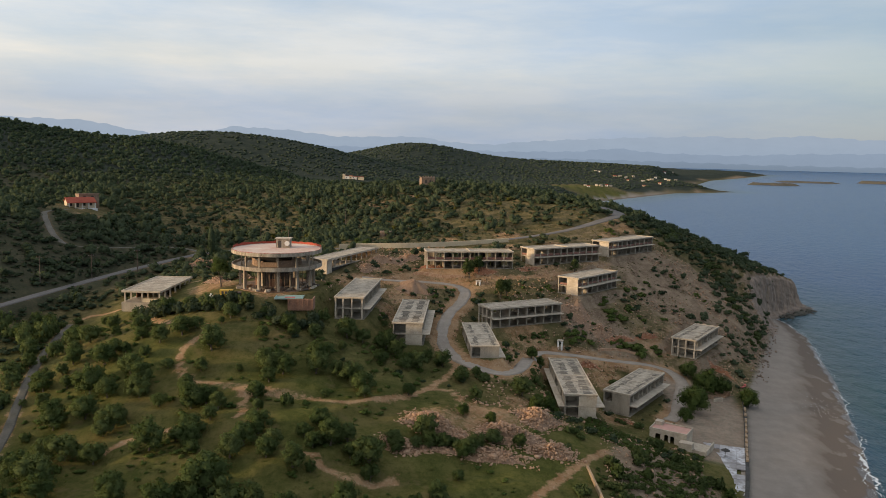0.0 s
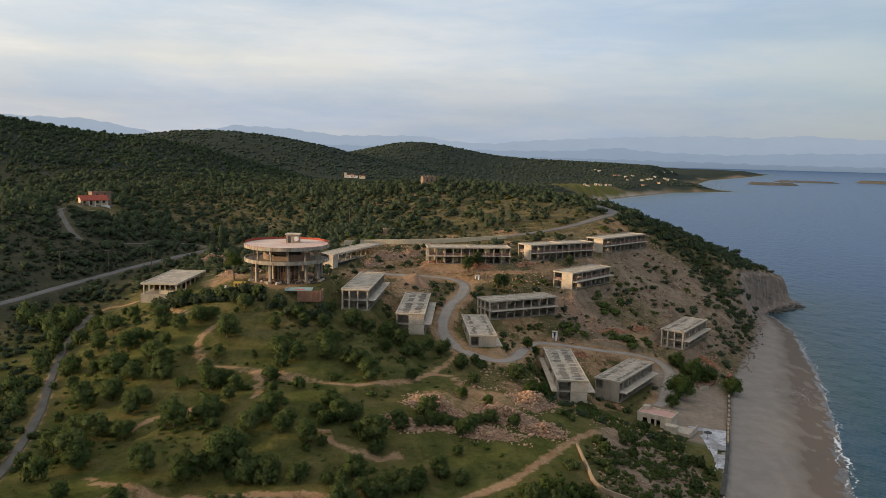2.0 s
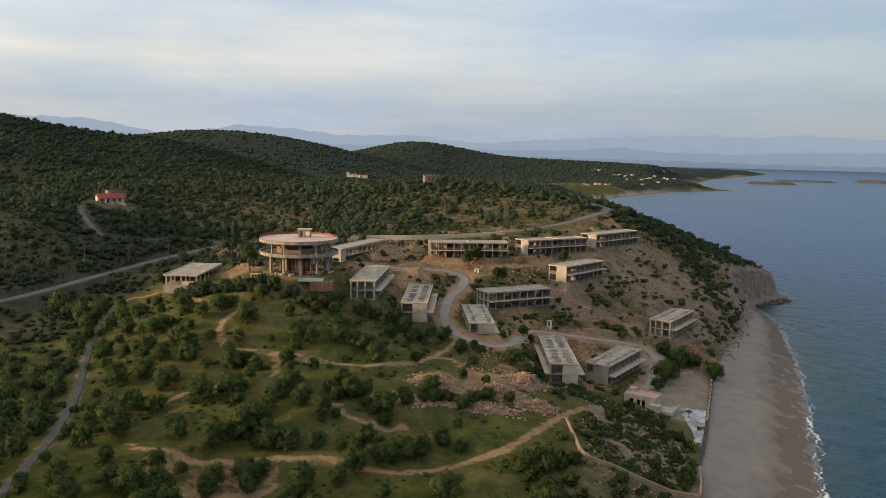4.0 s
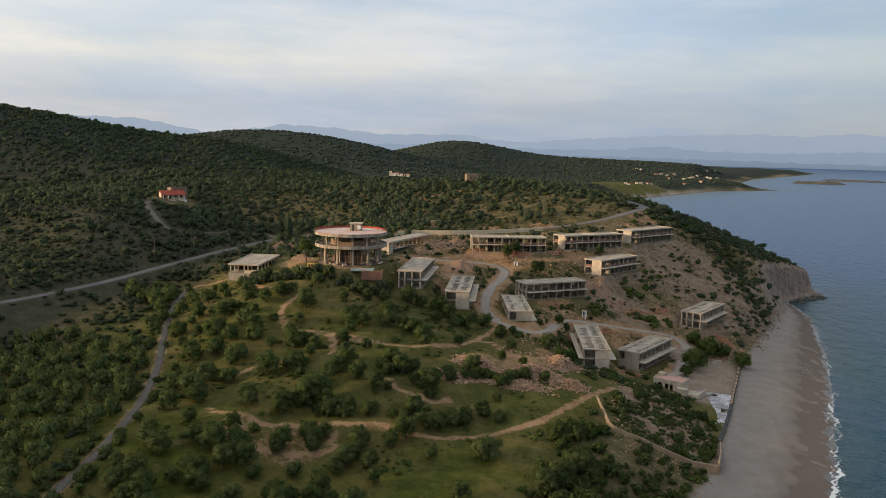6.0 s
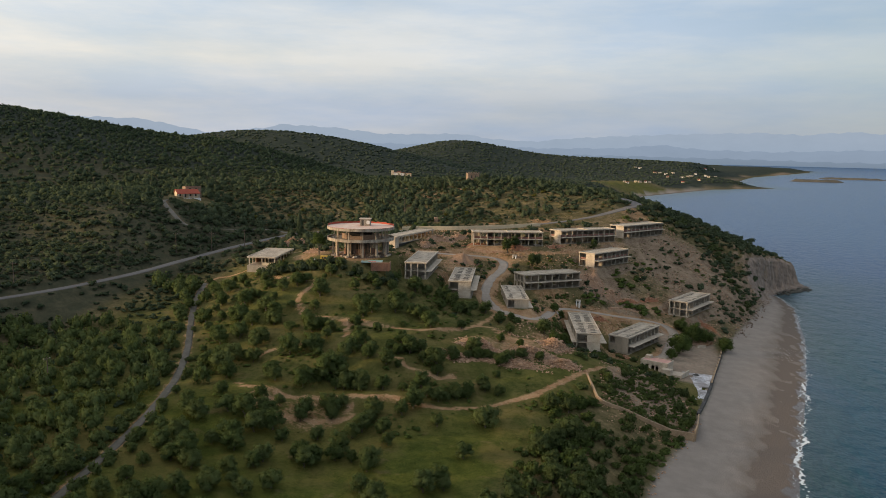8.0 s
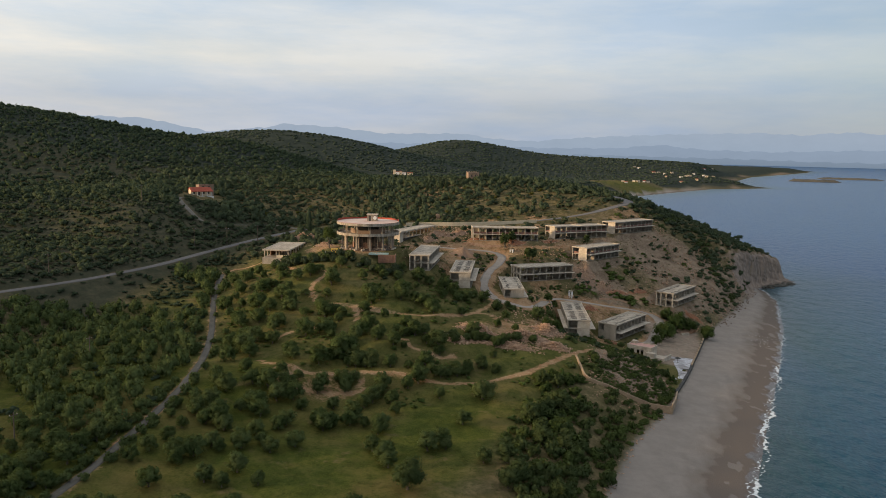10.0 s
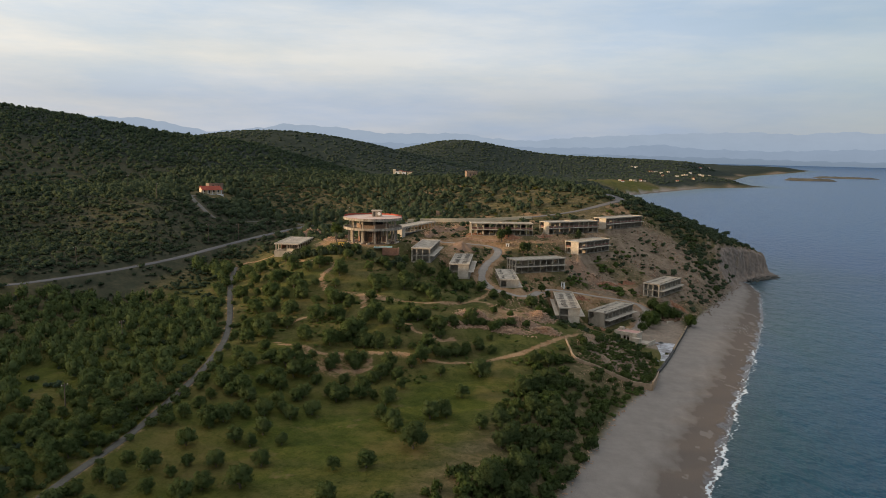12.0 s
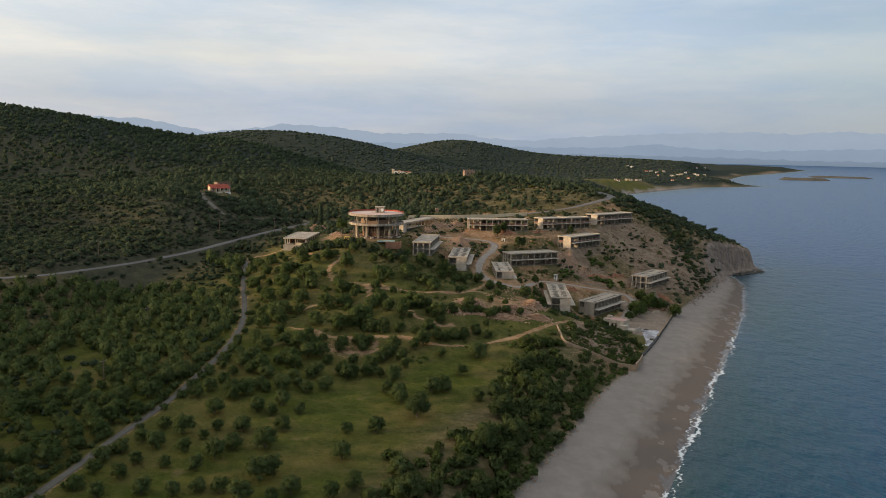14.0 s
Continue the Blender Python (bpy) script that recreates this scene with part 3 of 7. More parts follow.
def way_height(x, y, way):
    """Distance to a way, and the height of its middle line there."""
    p = smooth_line(way, 4)
    h = ground_height(p[:, 0], p[:, 1])
    h = np.convolve(np.r_[[h[0]] * 3, h, [h[-1]] * 3], np.ones(7) / 7, "valid")
    best, level = np.full(np.shape(x), 1e9), np.zeros(np.shape(x))
    for (ax, ay), (bx, by), ha, hb in zip(p, p[1:], h, h[1:]):
        ux, uy = bx - ax, by - ay
        s = np.clip(((x - ax) * ux + (y - ay) * uy) / (ux * ux + uy * uy + 1e-9), 0, 1)
        d = np.hypot(x - ax - s * ux, y - ay - s * uy)
        level = np.where(d < best, ha + s * (hb - ha), level)
        best = np.minimum(best, d)
    return best, level


# ---------------------------------------------------------------- ground
def spread(lo, a, b, hi, d, n):
    left = a - (a - lo) * np.linspace(1, 0, n, endpoint=False) ** 2.4
    right = b + (hi - b) * np.linspace(0, 1, n + 1)[1:] ** 2.4
    return np.r_[left, np.arange(a, b + 0.1, d), right]


def far_rise(x, y):
    """The sea and the far shore climb a little towards the horizon, which lies nearer here than in the world."""
    r = np.hypot(np.asarray(x, float) - 10, np.asarray(y, float) + 60)
    return 35 * (np.clip((r - 2200) / 2500, 0, 1.2)) ** 2


def rough_land(x, y):
    """Small unevenness of the ground: humps, terraces' edges and the fluted cliff."""
    h = 0.35 * np.sin(x * 0.23 + 1.7 * np.sin(y * 0.11)) * np.sin(y * 0.19 + 1.3 * np.sin(x * 0.09))
    return h + 0.2 * np.sin(x * 0.61 + y * 0.37) * np.sin(y * 0.53 - x * 0.29)


def land_height(x, y):
    """The finished ground: the spline, small humps away from the built ways, terraces in the old fields, and the cliff."""
    x, y = np.asarray(x, float), np.asarray(y, float)
    z = ground_height(x, y)
    by, bx = np.array(BACK).T
    inland = np.interp(y, by, bx) - x
    loose = ramp(inland, 2, 12) * (1 - ramp(np.hypot(x + 15, y - 250), 75, 60)) * (1 - ramp(np.hypot(x + 70, y - 207), 26, 20))
    z = z + rough_land(x, y) * loose * (0.6 + 1.6 * ramp(np.hypot(x + 60, y - 150), 150, 300))
    field = ramp(y, 92, 100) * ramp(y, 185, 172) * ramp(x, -86, -78) * ramp(x, 0, -8)
    s = (z + 0.5 * np.sin(x * 0.05)) / 2.6
    step = 2.6 * (np.floor(s) + ramp(s - np.floor(s), 0.55, 1.0)) - 0.5 * np.sin(x * 0.05)
    z = z + 0.75 * field * (step - z)
    crag = ramp(y, 335, 360) * ramp(inland, -3, 3) * ramp(inland, 30, 12)
    z = z + crag * (0.8 * np.sin(x * 0.55 + y * 0.8) + 0.7 * np.sin(x * 1.3 - y * 0.9) + 0.4 * np.sin(x * 2.1 + y * 1.7))
    z = z + (36.1 - z) * ramp(np.hypot(x + 68.7, y - 207), 21, 15.5)
    for way, w in WAYS:
        d, h = way_height(x, y, way)
        z = np.where(d < 1e5, z + (h - z) * ramp(d, w + 2.5, w), z)
    for sx, sy, top, turn, length, width, *_, low in SHELLS:
        c, s = math.cos(math.radians(turn)), math.sin(math.radians(turn))
        u, v = np.abs((x - sx) * c + (y - sy) * s) - length / 2, np.abs((y - sy) * c - (x - sx) * s) - width / 2
        z = z + (top - low - z) * ramp(np.maximum(u, v), 4.0, 1.2)
    return np.where(inland > 0, np.maximum(z, 1.2), z) + far_rise(x, y)


WAYS = [(COAST_ROAD, 3.2), (LANE_WAY, 1.8), (SITE_ROAD, 2.6), (HOUSE_LANE, 1.8)]
gx, gy = spread(-4600, -215, 150, 4700, 1.75, 66), spread(-900, -60, 410, 4690, 1.75, 70)
GX, GY = np.meshgrid(gx, gy)
GZ = land_height(GX, GY)


def on_ground(x, y):
    """Height of the ground sheet itself at a place, between its corners."""
    x, y = np.asarray(x, float), np.asarray(y, float)
    i = np.clip(np.searchsorted(gx, x) - 1, 0, len(gx) - 2)
    j = np.clip(np.searchsorted(gy, y) - 1, 0, len(gy) - 2)
    u, v = (x - gx[i]) / (gx[i + 1] - gx[i]), (y - gy[j]) / (gy[j + 1] - gy[j])
    return (1 - u) * (1 - v) * GZ[j, i] + u * (1 - v) * GZ[j, i + 1] + (1 - u) * v * GZ[j + 1, i] + u * v * GZ[j + 1, i + 1]


def ribbon(name, line, width, lift, material, label, category):
    """A road laid over the ground, level from edge to edge."""
    p = smooth_line(line)
    d = np.gradient(p, axis=0)
    side = np.c_[d[:, 1], -d[:, 0]] / np.hypot(d[:, 0], d[:, 1])[:, None]
    w = width * (1 + 0.06 * np.sin(np.arange(len(p)) * 1.7)) * (1 + 0.5 * ramp(p[:, 1], 325, 350) * ramp(p[:, 0], 0, 25))
    offs = np.linspace(-0.5, 0.5, 5)
    q = p[:, None] + side[:, None] * offs[None, :, None] * w[:, None, None]
    z = on_ground(q[..., 0], q[..., 1])
    z = 0.35 * z + 0.65 * z.mean(1, keepdims=True) + lift
    n = q.shape[1]
    verts = np.concatenate([np.dstack([q, z]).reshape(-1, 3), np.dstack([q, z - 0.6]).reshape(-1, 3)])
    idx = np.arange(len(p) * n).reshape(len(p), n)
    a, b, c, e = idx[:-1, :-1].ravel(), idx[:-1, 1:].ravel(), idx[1:, 1:].ravel(), idx[1:, :-1].ravel()
    tris = [np.c_[a, b, c], np.c_[a, c, e]]
    lower = len(p) * n
    for col, flip in ((0, False), (n - 1, True)):
        t0, t1 = idx[:-1, col], idx[1:, col]
        quad = [np.c_[t0, t1, t1 + lower], np.c_[t0, t1 + lower, t0 + lower]]
        tris += [f[:, ::-1] for f in quad] if flip else quad
    return tagged(new(name, array_mesh(name, verts, np.concatenate(tris), material)), label, category, kind="structure")


def make_ground():
    idx = np.arange(GX.size).reshape(GX.shape)
    a, b, c, e = idx[:-1, :-1].ravel(), idx[:-1, 1:].ravel(), idx[1:, 1:].ravel(), idx[1:, :-1].ravel()
    me = array_mesh("ground", np.c_[GX.ravel(), GY.ravel(), GZ.ravel()], np.concatenate([np.c_[a, b, c], np.c_[a, c, e]]), ground_material())
    x, y, z = GX.ravel(), GY.ravel(), GZ.ravel()
    wy, wx = np.array(WATER).T
    by, bx = np.array(BACK).T
    water, back = np.interp(y, wy, wx), np.interp(y, by, bx)
    soil = np.zeros(len(x))
    for line in TRACKS:
        soil = np.maximum(soil, ramp(away_from(x, y, smooth_line(line)), 1.6, 0.3) * 0.85)
    for way, w in ((SITE_ROAD, 5.5), (COAST_ROAD, 3.4), (LANE_WAY, 2.4), (HOUSE_LANE, 2.6)):
        soil = np.maximum(soil, 0.75 * ramp(away_from(x, y, way), w, w - 2))
    for cx, cy, r in BARE:
        soil = np.maximum(soil, (0.56 if cy > 110 else 0.47) * ramp(np.hypot(x - cx, y - cy), r, 0.4 * r))
    sand = ramp(x - back, -1.2, 0.6) * (1 - ramp(y, 1700, 1850))
    yard = ramp(np.abs(x - 58), 13, 9) * ramp(np.abs(y - 205), 32, 26)
    soil, sand = np.maximum(soil, 0.8 * yard), np.maximum(sand, 0.6 * yard)
    wild = np.clip(ramp(y, 215, 260) + ramp(x, -135, -160) + ramp(back - x, 34, 20) * ramp(y, 160, 120) + ramp(y, 150, 190) * 0.25 + ramp(y, 88, 118) * 0.25, 0, 1)
    wild = wild + ramp(y, 450, 620) * ramp(back - x, 10, 40) + 0.45 * ramp(x, -215, -270) * ramp(y, 240, 300) * ramp(y, 700, 500)
    wild = wild + 0.42 * ramp(x, -118, -150) * ramp(y, 100, 140) * ramp(y, 330, 300)
    wild = wild * (1 - 0.95 * ramp(np.hypot((x - 130) / 110, (y - 1560) / 170), 1.1, 0.6))
    wild = np.maximum(wild, 1.7 * ramp(y, 1650, 1720) * ramp(back - x, -5, 12))
    gzy, gzx = np.gradient(GZ, gy, gx)
    slope = np.hypot(gzx, gzy).ravel()
    rock = 0.8 * ramp(slope, 0.6, 1.1) * ramp(y, 225, 250) * ramp(x, 0, 30) + 0.42 * ramp(np.hypot((x - 72) / 34, (y - 300) / 34), 1.1, 0.7) + 0.6 * ramp(np.hypot((x - 25) / 17, (y - 250) / 12), 1.1, 0.6)
    rock = rock + 0.85 * ramp(np.hypot((x - 36) / 15, (y - 152) / 24), 1.1, 0.6) + ramp(slope, 0.7, 1.2) * ramp(y, 330, 350)
    rock = rock + 0.4 * ramp(x, 0, 25) * ramp(y, 226, 245) * ramp(y, 352, 335)
    rock = rock + 0.75 * ramp(y, 1750, 1850) * ramp(back - x, 34, 10) * ramp(back - x, -30, -5)
    rock = np.clip(rock, 0, 1) * (1 - sand)
    cover = me.attributes.new("cover", "FLOAT_COLOR", "POINT")
    cover.data.foreach_set("color", np.c_[soil * (1 - 0.5 * sand), sand, wild, rock].astype(np.float32).ravel())
    shore = me.attributes.new("shore", "FLOAT", "POINT")
    shore.data.foreach_set("value", np.clip((water - x) / np.maximum(water - back, 1), 0, 1).astype(np.float32))
    me.shade_smooth()
    tagged(new("ground", me), "dry grassy hillside, dirt tracks and a grey sand beach", "ground", kind="structure")


def make_sea():
    sx, sy = spread(-120, 20, 190, 4750, 5.0, 50), spread(-900, -80, 420, 4700, 5.0, 60)
    x, y = np.meshgrid(sx, sy)
    idx = np.arange(x.size).reshape(x.shape)
    a, b, c, e = idx[:-1, :-1].ravel(), idx[:-1, 1:].ravel(), idx[1:, 1:].ravel(), idx[1:, :-1].ravel()
    me = array_mesh("water", np.c_[x.ravel(), y.ravel(), far_rise(x, y).ravel() - 0.03], np.concatenate([np.c_[a, b, c], np.c_[a, c, e]]), sea_material())
    wy, wx = np.array(WATER).T
    off = me.attributes.new("offshore", "FLOAT", "POINT")
    off.data.foreach_set("value", np.clip(x - np.interp(y, wy, wx), 0, 500).ravel().astype(np.float32))
    me.shade_smooth()
    tagged(new("water", me), "calm blue sea, turquoise along the beach", "sea", kind="structure")


def make_foam():
    """Broken white lines of surf along the waterline."""
    rng = np.random.default_rng(5)
    wy, wx = np.array(WATER).T
    pieces = []
    for row, (shift, wide, keep) in enumerate(((0.2, 1.0, 0.99), (1.0, 0.4, 0.6), (-0.7, 0.35, 0.7))):
        y = np.arange(-110, 372, 0.4)
        x = np.interp(y, wy, wx) + shift + 0.8 * np.sin(y * 0.19 + row) + 0.5 * np.sin(y * 0.61 + 2 * row) + 0.25 * np.sin(y * 1.9 + row) + rng.normal(0, 0.14, len(y))
        w = wide * np.clip(0.55 + 0.55 * np.sin(y * 0.11 + 3 * row) + 0.35 * np.sin(y * 0.47) + rng.normal(0, 0.35, len(y)), 0, 1.8) * (1 - 0.72 * ramp(y, 110, 260))
        v = np.c_[np.r_[x - w / 2, x + w / 2], np.r_[y, y], np.full(2 * len(y), 0.1 + 0.015 * row)]
        v[: len(y), 2] += np.clip(-shift, 0, 1) * 0.06
        n = np.arange(len(y) - 1)
        n = n[(w[:-1] > 0.08) & (rng.random(len(n)) < keep)]
        pieces.append((v, np.concatenate([np.c_[n, n + len(y), n + len(y) + 1], np.c_[n, n + len(y) + 1, n + 1]])))
    tagged(new("surf", array_mesh("surf", *joined(pieces), FOAM)), "thin broken lines of white surf", "surf", kind="stuff")


def lattice(u, v, seed):
    """Smooth random values between 0 and 1 over a plane."""
    r = np.random.default_rng(seed).random((64, 64))
    i, j = np.floor(u).astype(int), np.floor(v).astype(int)
    a, b = ramp(u - i, 0, 1), ramp(v - j, 0, 1)
    i, j, i1, j1 = i % 64, j % 64, (i + 1) % 64, (j + 1) % 64
    return (1 - a) * (1 - b) * r[i, j] + a * (1 - b) * r[i1, j] + (1 - a) * b * r[i, j1] + a * b * r[i1, j1]


def make_cliff():
    """The limestone face of the headland: fluted buttresses, ledges and cracks, standing just proud of the hill."""
    line = smooth_line([(109, 322), (114, 345), (117.5, 362), (128, 381), (138.5, 394), (146, 402), (147.5, 408), (142, 416)], 26)
    d = np.gradient(line, axis=0)
    out = np.c_[d[:, 1], -d[:, 0]] / np.hypot(d[:, 0], d[:, 1])[:, None]
    along = np.r_[0, np.cumsum(np.hypot(*np.diff(line, axis=0).T))]
    rows, q = 56, np.linspace(-2.5, 13, 60)
    v = []
    for n, (p, o) in enumerate(zip(line, out)):
        h = np.maximum.accumulate(on_ground(p[0] - o[0] * q, p[1] - o[1] * q)) + 1e-4 * np.arange(60)
        top = h[-1] * 0.93
        z = np.linspace(-0.6, top, rows)
        inn = np.interp(z, h, q)
        u = np.full(rows, along[n])
        rough = 3.0 * np.abs(lattice(u / 5.5, z / 22 + 3, 1) - 0.5) + 1.3 * lattice(u / 1.7 + 0.03 * z, z / 11, 2) + 0.5 * lattice(u / 6, z / 1.1 + 0.25 * u, 3) + 0.5 * lattice(u / 0.55, z / 1.6, 4)
        fade = np.clip(min(along[n] - 0, along[-1] - along[n]) / 12, 0, 1) * ramp(z, top, 0.82 * top)
        push = -1.2 + fade * (0.4 + 0.95 * rough)
        v.append(np.c_[p[0] - o[0] * inn + o[0] * push, p[1] - o[1] * inn + o[1] * push, z + 0.25 * fade * lattice(u / 0.8, z / 0.8 + 9, 5)])
    idx = np.arange(len(line) * rows).reshape(len(line), rows)
    a, b, c, e = idx[:-1, :-1].ravel(), idx[1:, :-1].ravel(), idx[1:, 1:].ravel(), idx[:-1, 1:].ravel()
    tagged(new("cliff", array_mesh("cliff", np.concatenate(v), np.concatenate([np.c_[a, b, c], np.c_[a, c, e]]), CLIFF)), "pale fluted limestone cliff of the headland", "cliff", kind="structure")


def make_backdrop(name, radius, low, profile, material):
    """A far ridge, round the eye: (degrees right of north, degrees up)."""
    az = np.linspace(-75, 62, 500)
    p = np.array(profile)
    up = np.interp(az, p[:, 0], p[:, 1])
    up = up + 0.035 * np.sin(az * 3.1) + 0.025 * np.sin(az * 7.7 + 1) + 0.012 * np.sin(az * 17 + 2)
    a, cx, cy = np.radians(az), 10, -65
    x, y = cx + radius * np.sin(a), cy + radius * np.cos(a)
    v = np.r_[np.c_[x, y, 76 + radius * np.tan(np.radians(low)) + 0 * x], np.c_[x + 60 * np.sin(a), y + 60 * np.cos(a), 76 + radius * np.tan(np.radians(up))]]
    n = np.arange(len(az) - 1)
    k = len(az)
    tagged(new(name, array_mesh(name, v, np.concatenate([np.c_[n, n + 1, n + 1 + k], np.c_[n, n + 1 + k, n + k]]), material)), "hazy blue mountain ridge on the horizon", "mountains", kind="structure")


make_ground()
make_sea()
make_foam()
make_cliff()
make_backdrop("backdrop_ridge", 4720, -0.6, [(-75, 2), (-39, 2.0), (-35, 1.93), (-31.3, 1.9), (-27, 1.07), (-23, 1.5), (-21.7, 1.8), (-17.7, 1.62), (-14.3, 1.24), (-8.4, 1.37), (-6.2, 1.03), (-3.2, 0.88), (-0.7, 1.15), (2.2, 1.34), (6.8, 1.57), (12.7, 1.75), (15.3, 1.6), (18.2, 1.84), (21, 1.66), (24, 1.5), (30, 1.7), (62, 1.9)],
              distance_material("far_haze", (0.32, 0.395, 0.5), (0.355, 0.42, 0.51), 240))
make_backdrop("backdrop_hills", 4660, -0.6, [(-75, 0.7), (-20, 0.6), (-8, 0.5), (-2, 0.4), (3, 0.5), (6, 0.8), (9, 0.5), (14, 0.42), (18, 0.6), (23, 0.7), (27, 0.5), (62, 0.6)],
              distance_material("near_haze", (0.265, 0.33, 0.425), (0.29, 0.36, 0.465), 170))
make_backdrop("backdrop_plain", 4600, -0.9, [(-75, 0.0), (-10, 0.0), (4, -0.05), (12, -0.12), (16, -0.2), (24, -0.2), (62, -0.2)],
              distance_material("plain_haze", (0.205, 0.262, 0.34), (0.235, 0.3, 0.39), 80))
ribbon("coast_road", COAST_ROAD, 4.0, 0.12, ASPHALT, "worn grey asphalt coast road along the hillside", "road")
ribbon("lane", LANE_WAY, 2.0, 0.1, LANE, "narrow dusty paved lane through the olive grove", "lane")
ribbon("house_lane", HOUSE_LANE, 2.3, 0.1, LANE, "narrow pale lane climbing to the farmhouse", "lane")
ribbon("site_road", SITE_ROAD, 3.9, 0.1, GRAVEL, "pale gravel road winding between the concrete shells", "road")


# ---------------------------------------------------------------- concrete shells of the holiday rows
def shell(x, y, top, turn, length, width, bays, near="split", balcony=1.8, ribs=0, net=False, step=False, label=""):
    """A two-storey row of rooms: its long axis is x, its open front -y, the end seen first -x."""
    t = anchor("concrete_shell", pose(x, y, top - 6.2, 0, 0, turn), label, "unfinished building", "rows of unfinished rooms")
    hx, hy, low = length / 2, width / 2, 2.6
    roof = part("roof", block(-hx - 0.2, hx + 0.2, -hy - 0.25, hy + 0.2, 5.85, 6.15), ROOF, t, "stained flat concrete roof")
    for a in ((-hx - 0.2, hx + 0.2, -hy - 0.25, -hy + 0.05, 6.15, 6.38), (-hx - 0.2, hx + 0.2, hy - 0.1, hy + 0.2, 6.15, 6.38), (-hx - 0.2, -hx + 0.1, -hy + 0.05, hy - 0.1, 6.15, 6.37), (hx - 0.1, hx + 0.2, -hy + 0.05, hy - 0.1, 6.15, 6.37)):
        part("roof_rim", block(*a), PALE, roof)
    if step:
        part("roof_rim", block(-0.2, 0.2, -hy + 0.05, hy - 0.1, 6.15, 6.45), PALE, roof)
    if ribs:
        rng = random.Random(int(length * 10))
        bm = bmesh.new()
        n = int(length / 0.8)
        for k in range(n):
            cx = -hx + 1.0 + k * (length - 2) / n
            if abs(cx) < 0.7:
                continue
            for a, b in ((-0.36, -0.06), (0.06, 0.36)) if ribs > 1 else ((-0.38, -0.22), (0.2, 0.38)):
                if rng.random() < 0.86:
                    d = rng.uniform(-0.25, 0.25)
                    cube(bm, cx, cx + rng.uniform(0.18, 0.4), a * width + d, b * width + d - rng.uniform(0, 0.9), 6.15, 6.15 + rng.uniform(0.04, 0.1))
        tagged(part("roof_ribs", bm, DARK_RIB, roof, "rows of dark roof ribs"), kind="stuff")
        part("roof_joint", block(-0.25, 0.25, -hy + 0.1, hy - 0.15, 6.15, 6.24), PALE, roof)
    part("floor_slab", block(-hx, hx, -hy, hy, 2.9, 3.15), CONCRETE, t)
    part("balcony", block(-hx + 0.1, hx, -hy - balcony, -hy - 0.003, 2.92, 3.14), PALE, t, "cantilevered balcony slab")
    part("foundation", block(-hx - 0.1, hx + 0.1, -hy - 0.4, hy + 0.1, -low, 0.06), CONCRETE, t)
    bay = length / bays
    wall = array_box("cross_wall", (0.11, hy - 0.25, 1.35), CONCRETE)
    post = array_box("pillar", (0.17, 0.2, 1.35), CONCRETE)
    panel = array_box("back_panel", (bay * 0.3, 0.1, 1.35), CONCRETE)
    fin = array_box("partition", (0.08, hy * 0.4, 1.35), CONCRETE)
    for lev, z in ((0, 1.55), (1, 4.5)):
        for k in range(bays + 1):
            cx = -hx + 0.15 + k * (length - 0.3) / bays
            if 0 < k < bays:
                piece("cross_wall", wall, pose(cx, 0.12, z), t)
                piece("pillar", post, pose(cx, -hy + 0.2, z), t)
            if k < bays:
                piece("back_panel", panel, pose(cx + bay * (0.3 if (k + lev) % 3 else 0.62), hy - 0.12, z), t)
                piece("pillar", post, pose(cx + bay * 0.5, -hy + 0.45, z), t)
                piece("partition", fin, pose(cx + bay * 0.5, hy * 0.55, z), t)
        # the two ends
        piece("end_wall", array_box("end_wall", (0.14, hy - 0.1, 1.35), CONCRETE), pose(hx - 0.14, 0, z), t)
        z0, z1 = z - 1.37, z + 1.37
        if near == "columns":
            for cy in (-hy + 0.3, -hy * 0.2, hy * 0.42, hy - 0.25):
                part("pillar", block(-hx, -hx + 0.42, cy - 0.22, cy + 0.22, z0, z1), PALE, t)
        elif near == "split":
            part("end_wall", block(-hx, -hx + 0.25, -hy, hy * 0.12, z0, z1), PALE, t, "board-marked solid end wall")
            part("pillar", block(-hx, -hx + 0.35, hy - 0.35, hy, z0, z1), CONCRETE, t)
        else:
            part("end_wall", block(-hx, -hx + 0.25, -hy, hy * 0.35 if lev else hy, z0, z1), CONCRETE, t)
            part("pillar", block(-hx, -hx + 0.35, hy - 0.35, hy - 0.003, z0, z1), CONCRETE, t)
    if length > 34.2:
        part("side_gallery", block(-hx + 0.1, hx - 0.1, hy + 0.003, hy + 1.5, 2.92, 3.14), PALE, t, "narrow gallery slab along the back")
    if net:
        part("safety_net", block(-hx + 0.3, hx - 0.1, -hy + 0.62, -hy + 0.66, 3.3, 4.1), NET_OLD, t, "faded red safety net")
        part("safety_net", block(-hx + 0.42, -hx + 0.46, hy * 0.16, hy - 0.45, 3.3, 4.0), NET_OLD, t, "faded red safety net")
    return t


def array_box(name, half, material, cache={}):
    key = (name, *[round(v, 3) for v in half], material.name)
    if key not in cache:
        hx, hy, hz = half
        me = bpy.data.meshes.new(name)
        bm = block(-hx, hx, -hy, hy, -hz, hz)
        bm.to_mesh(me)
        bm.free()
        me.materials.append(material)
        cache[key] = me
    return cache[key]


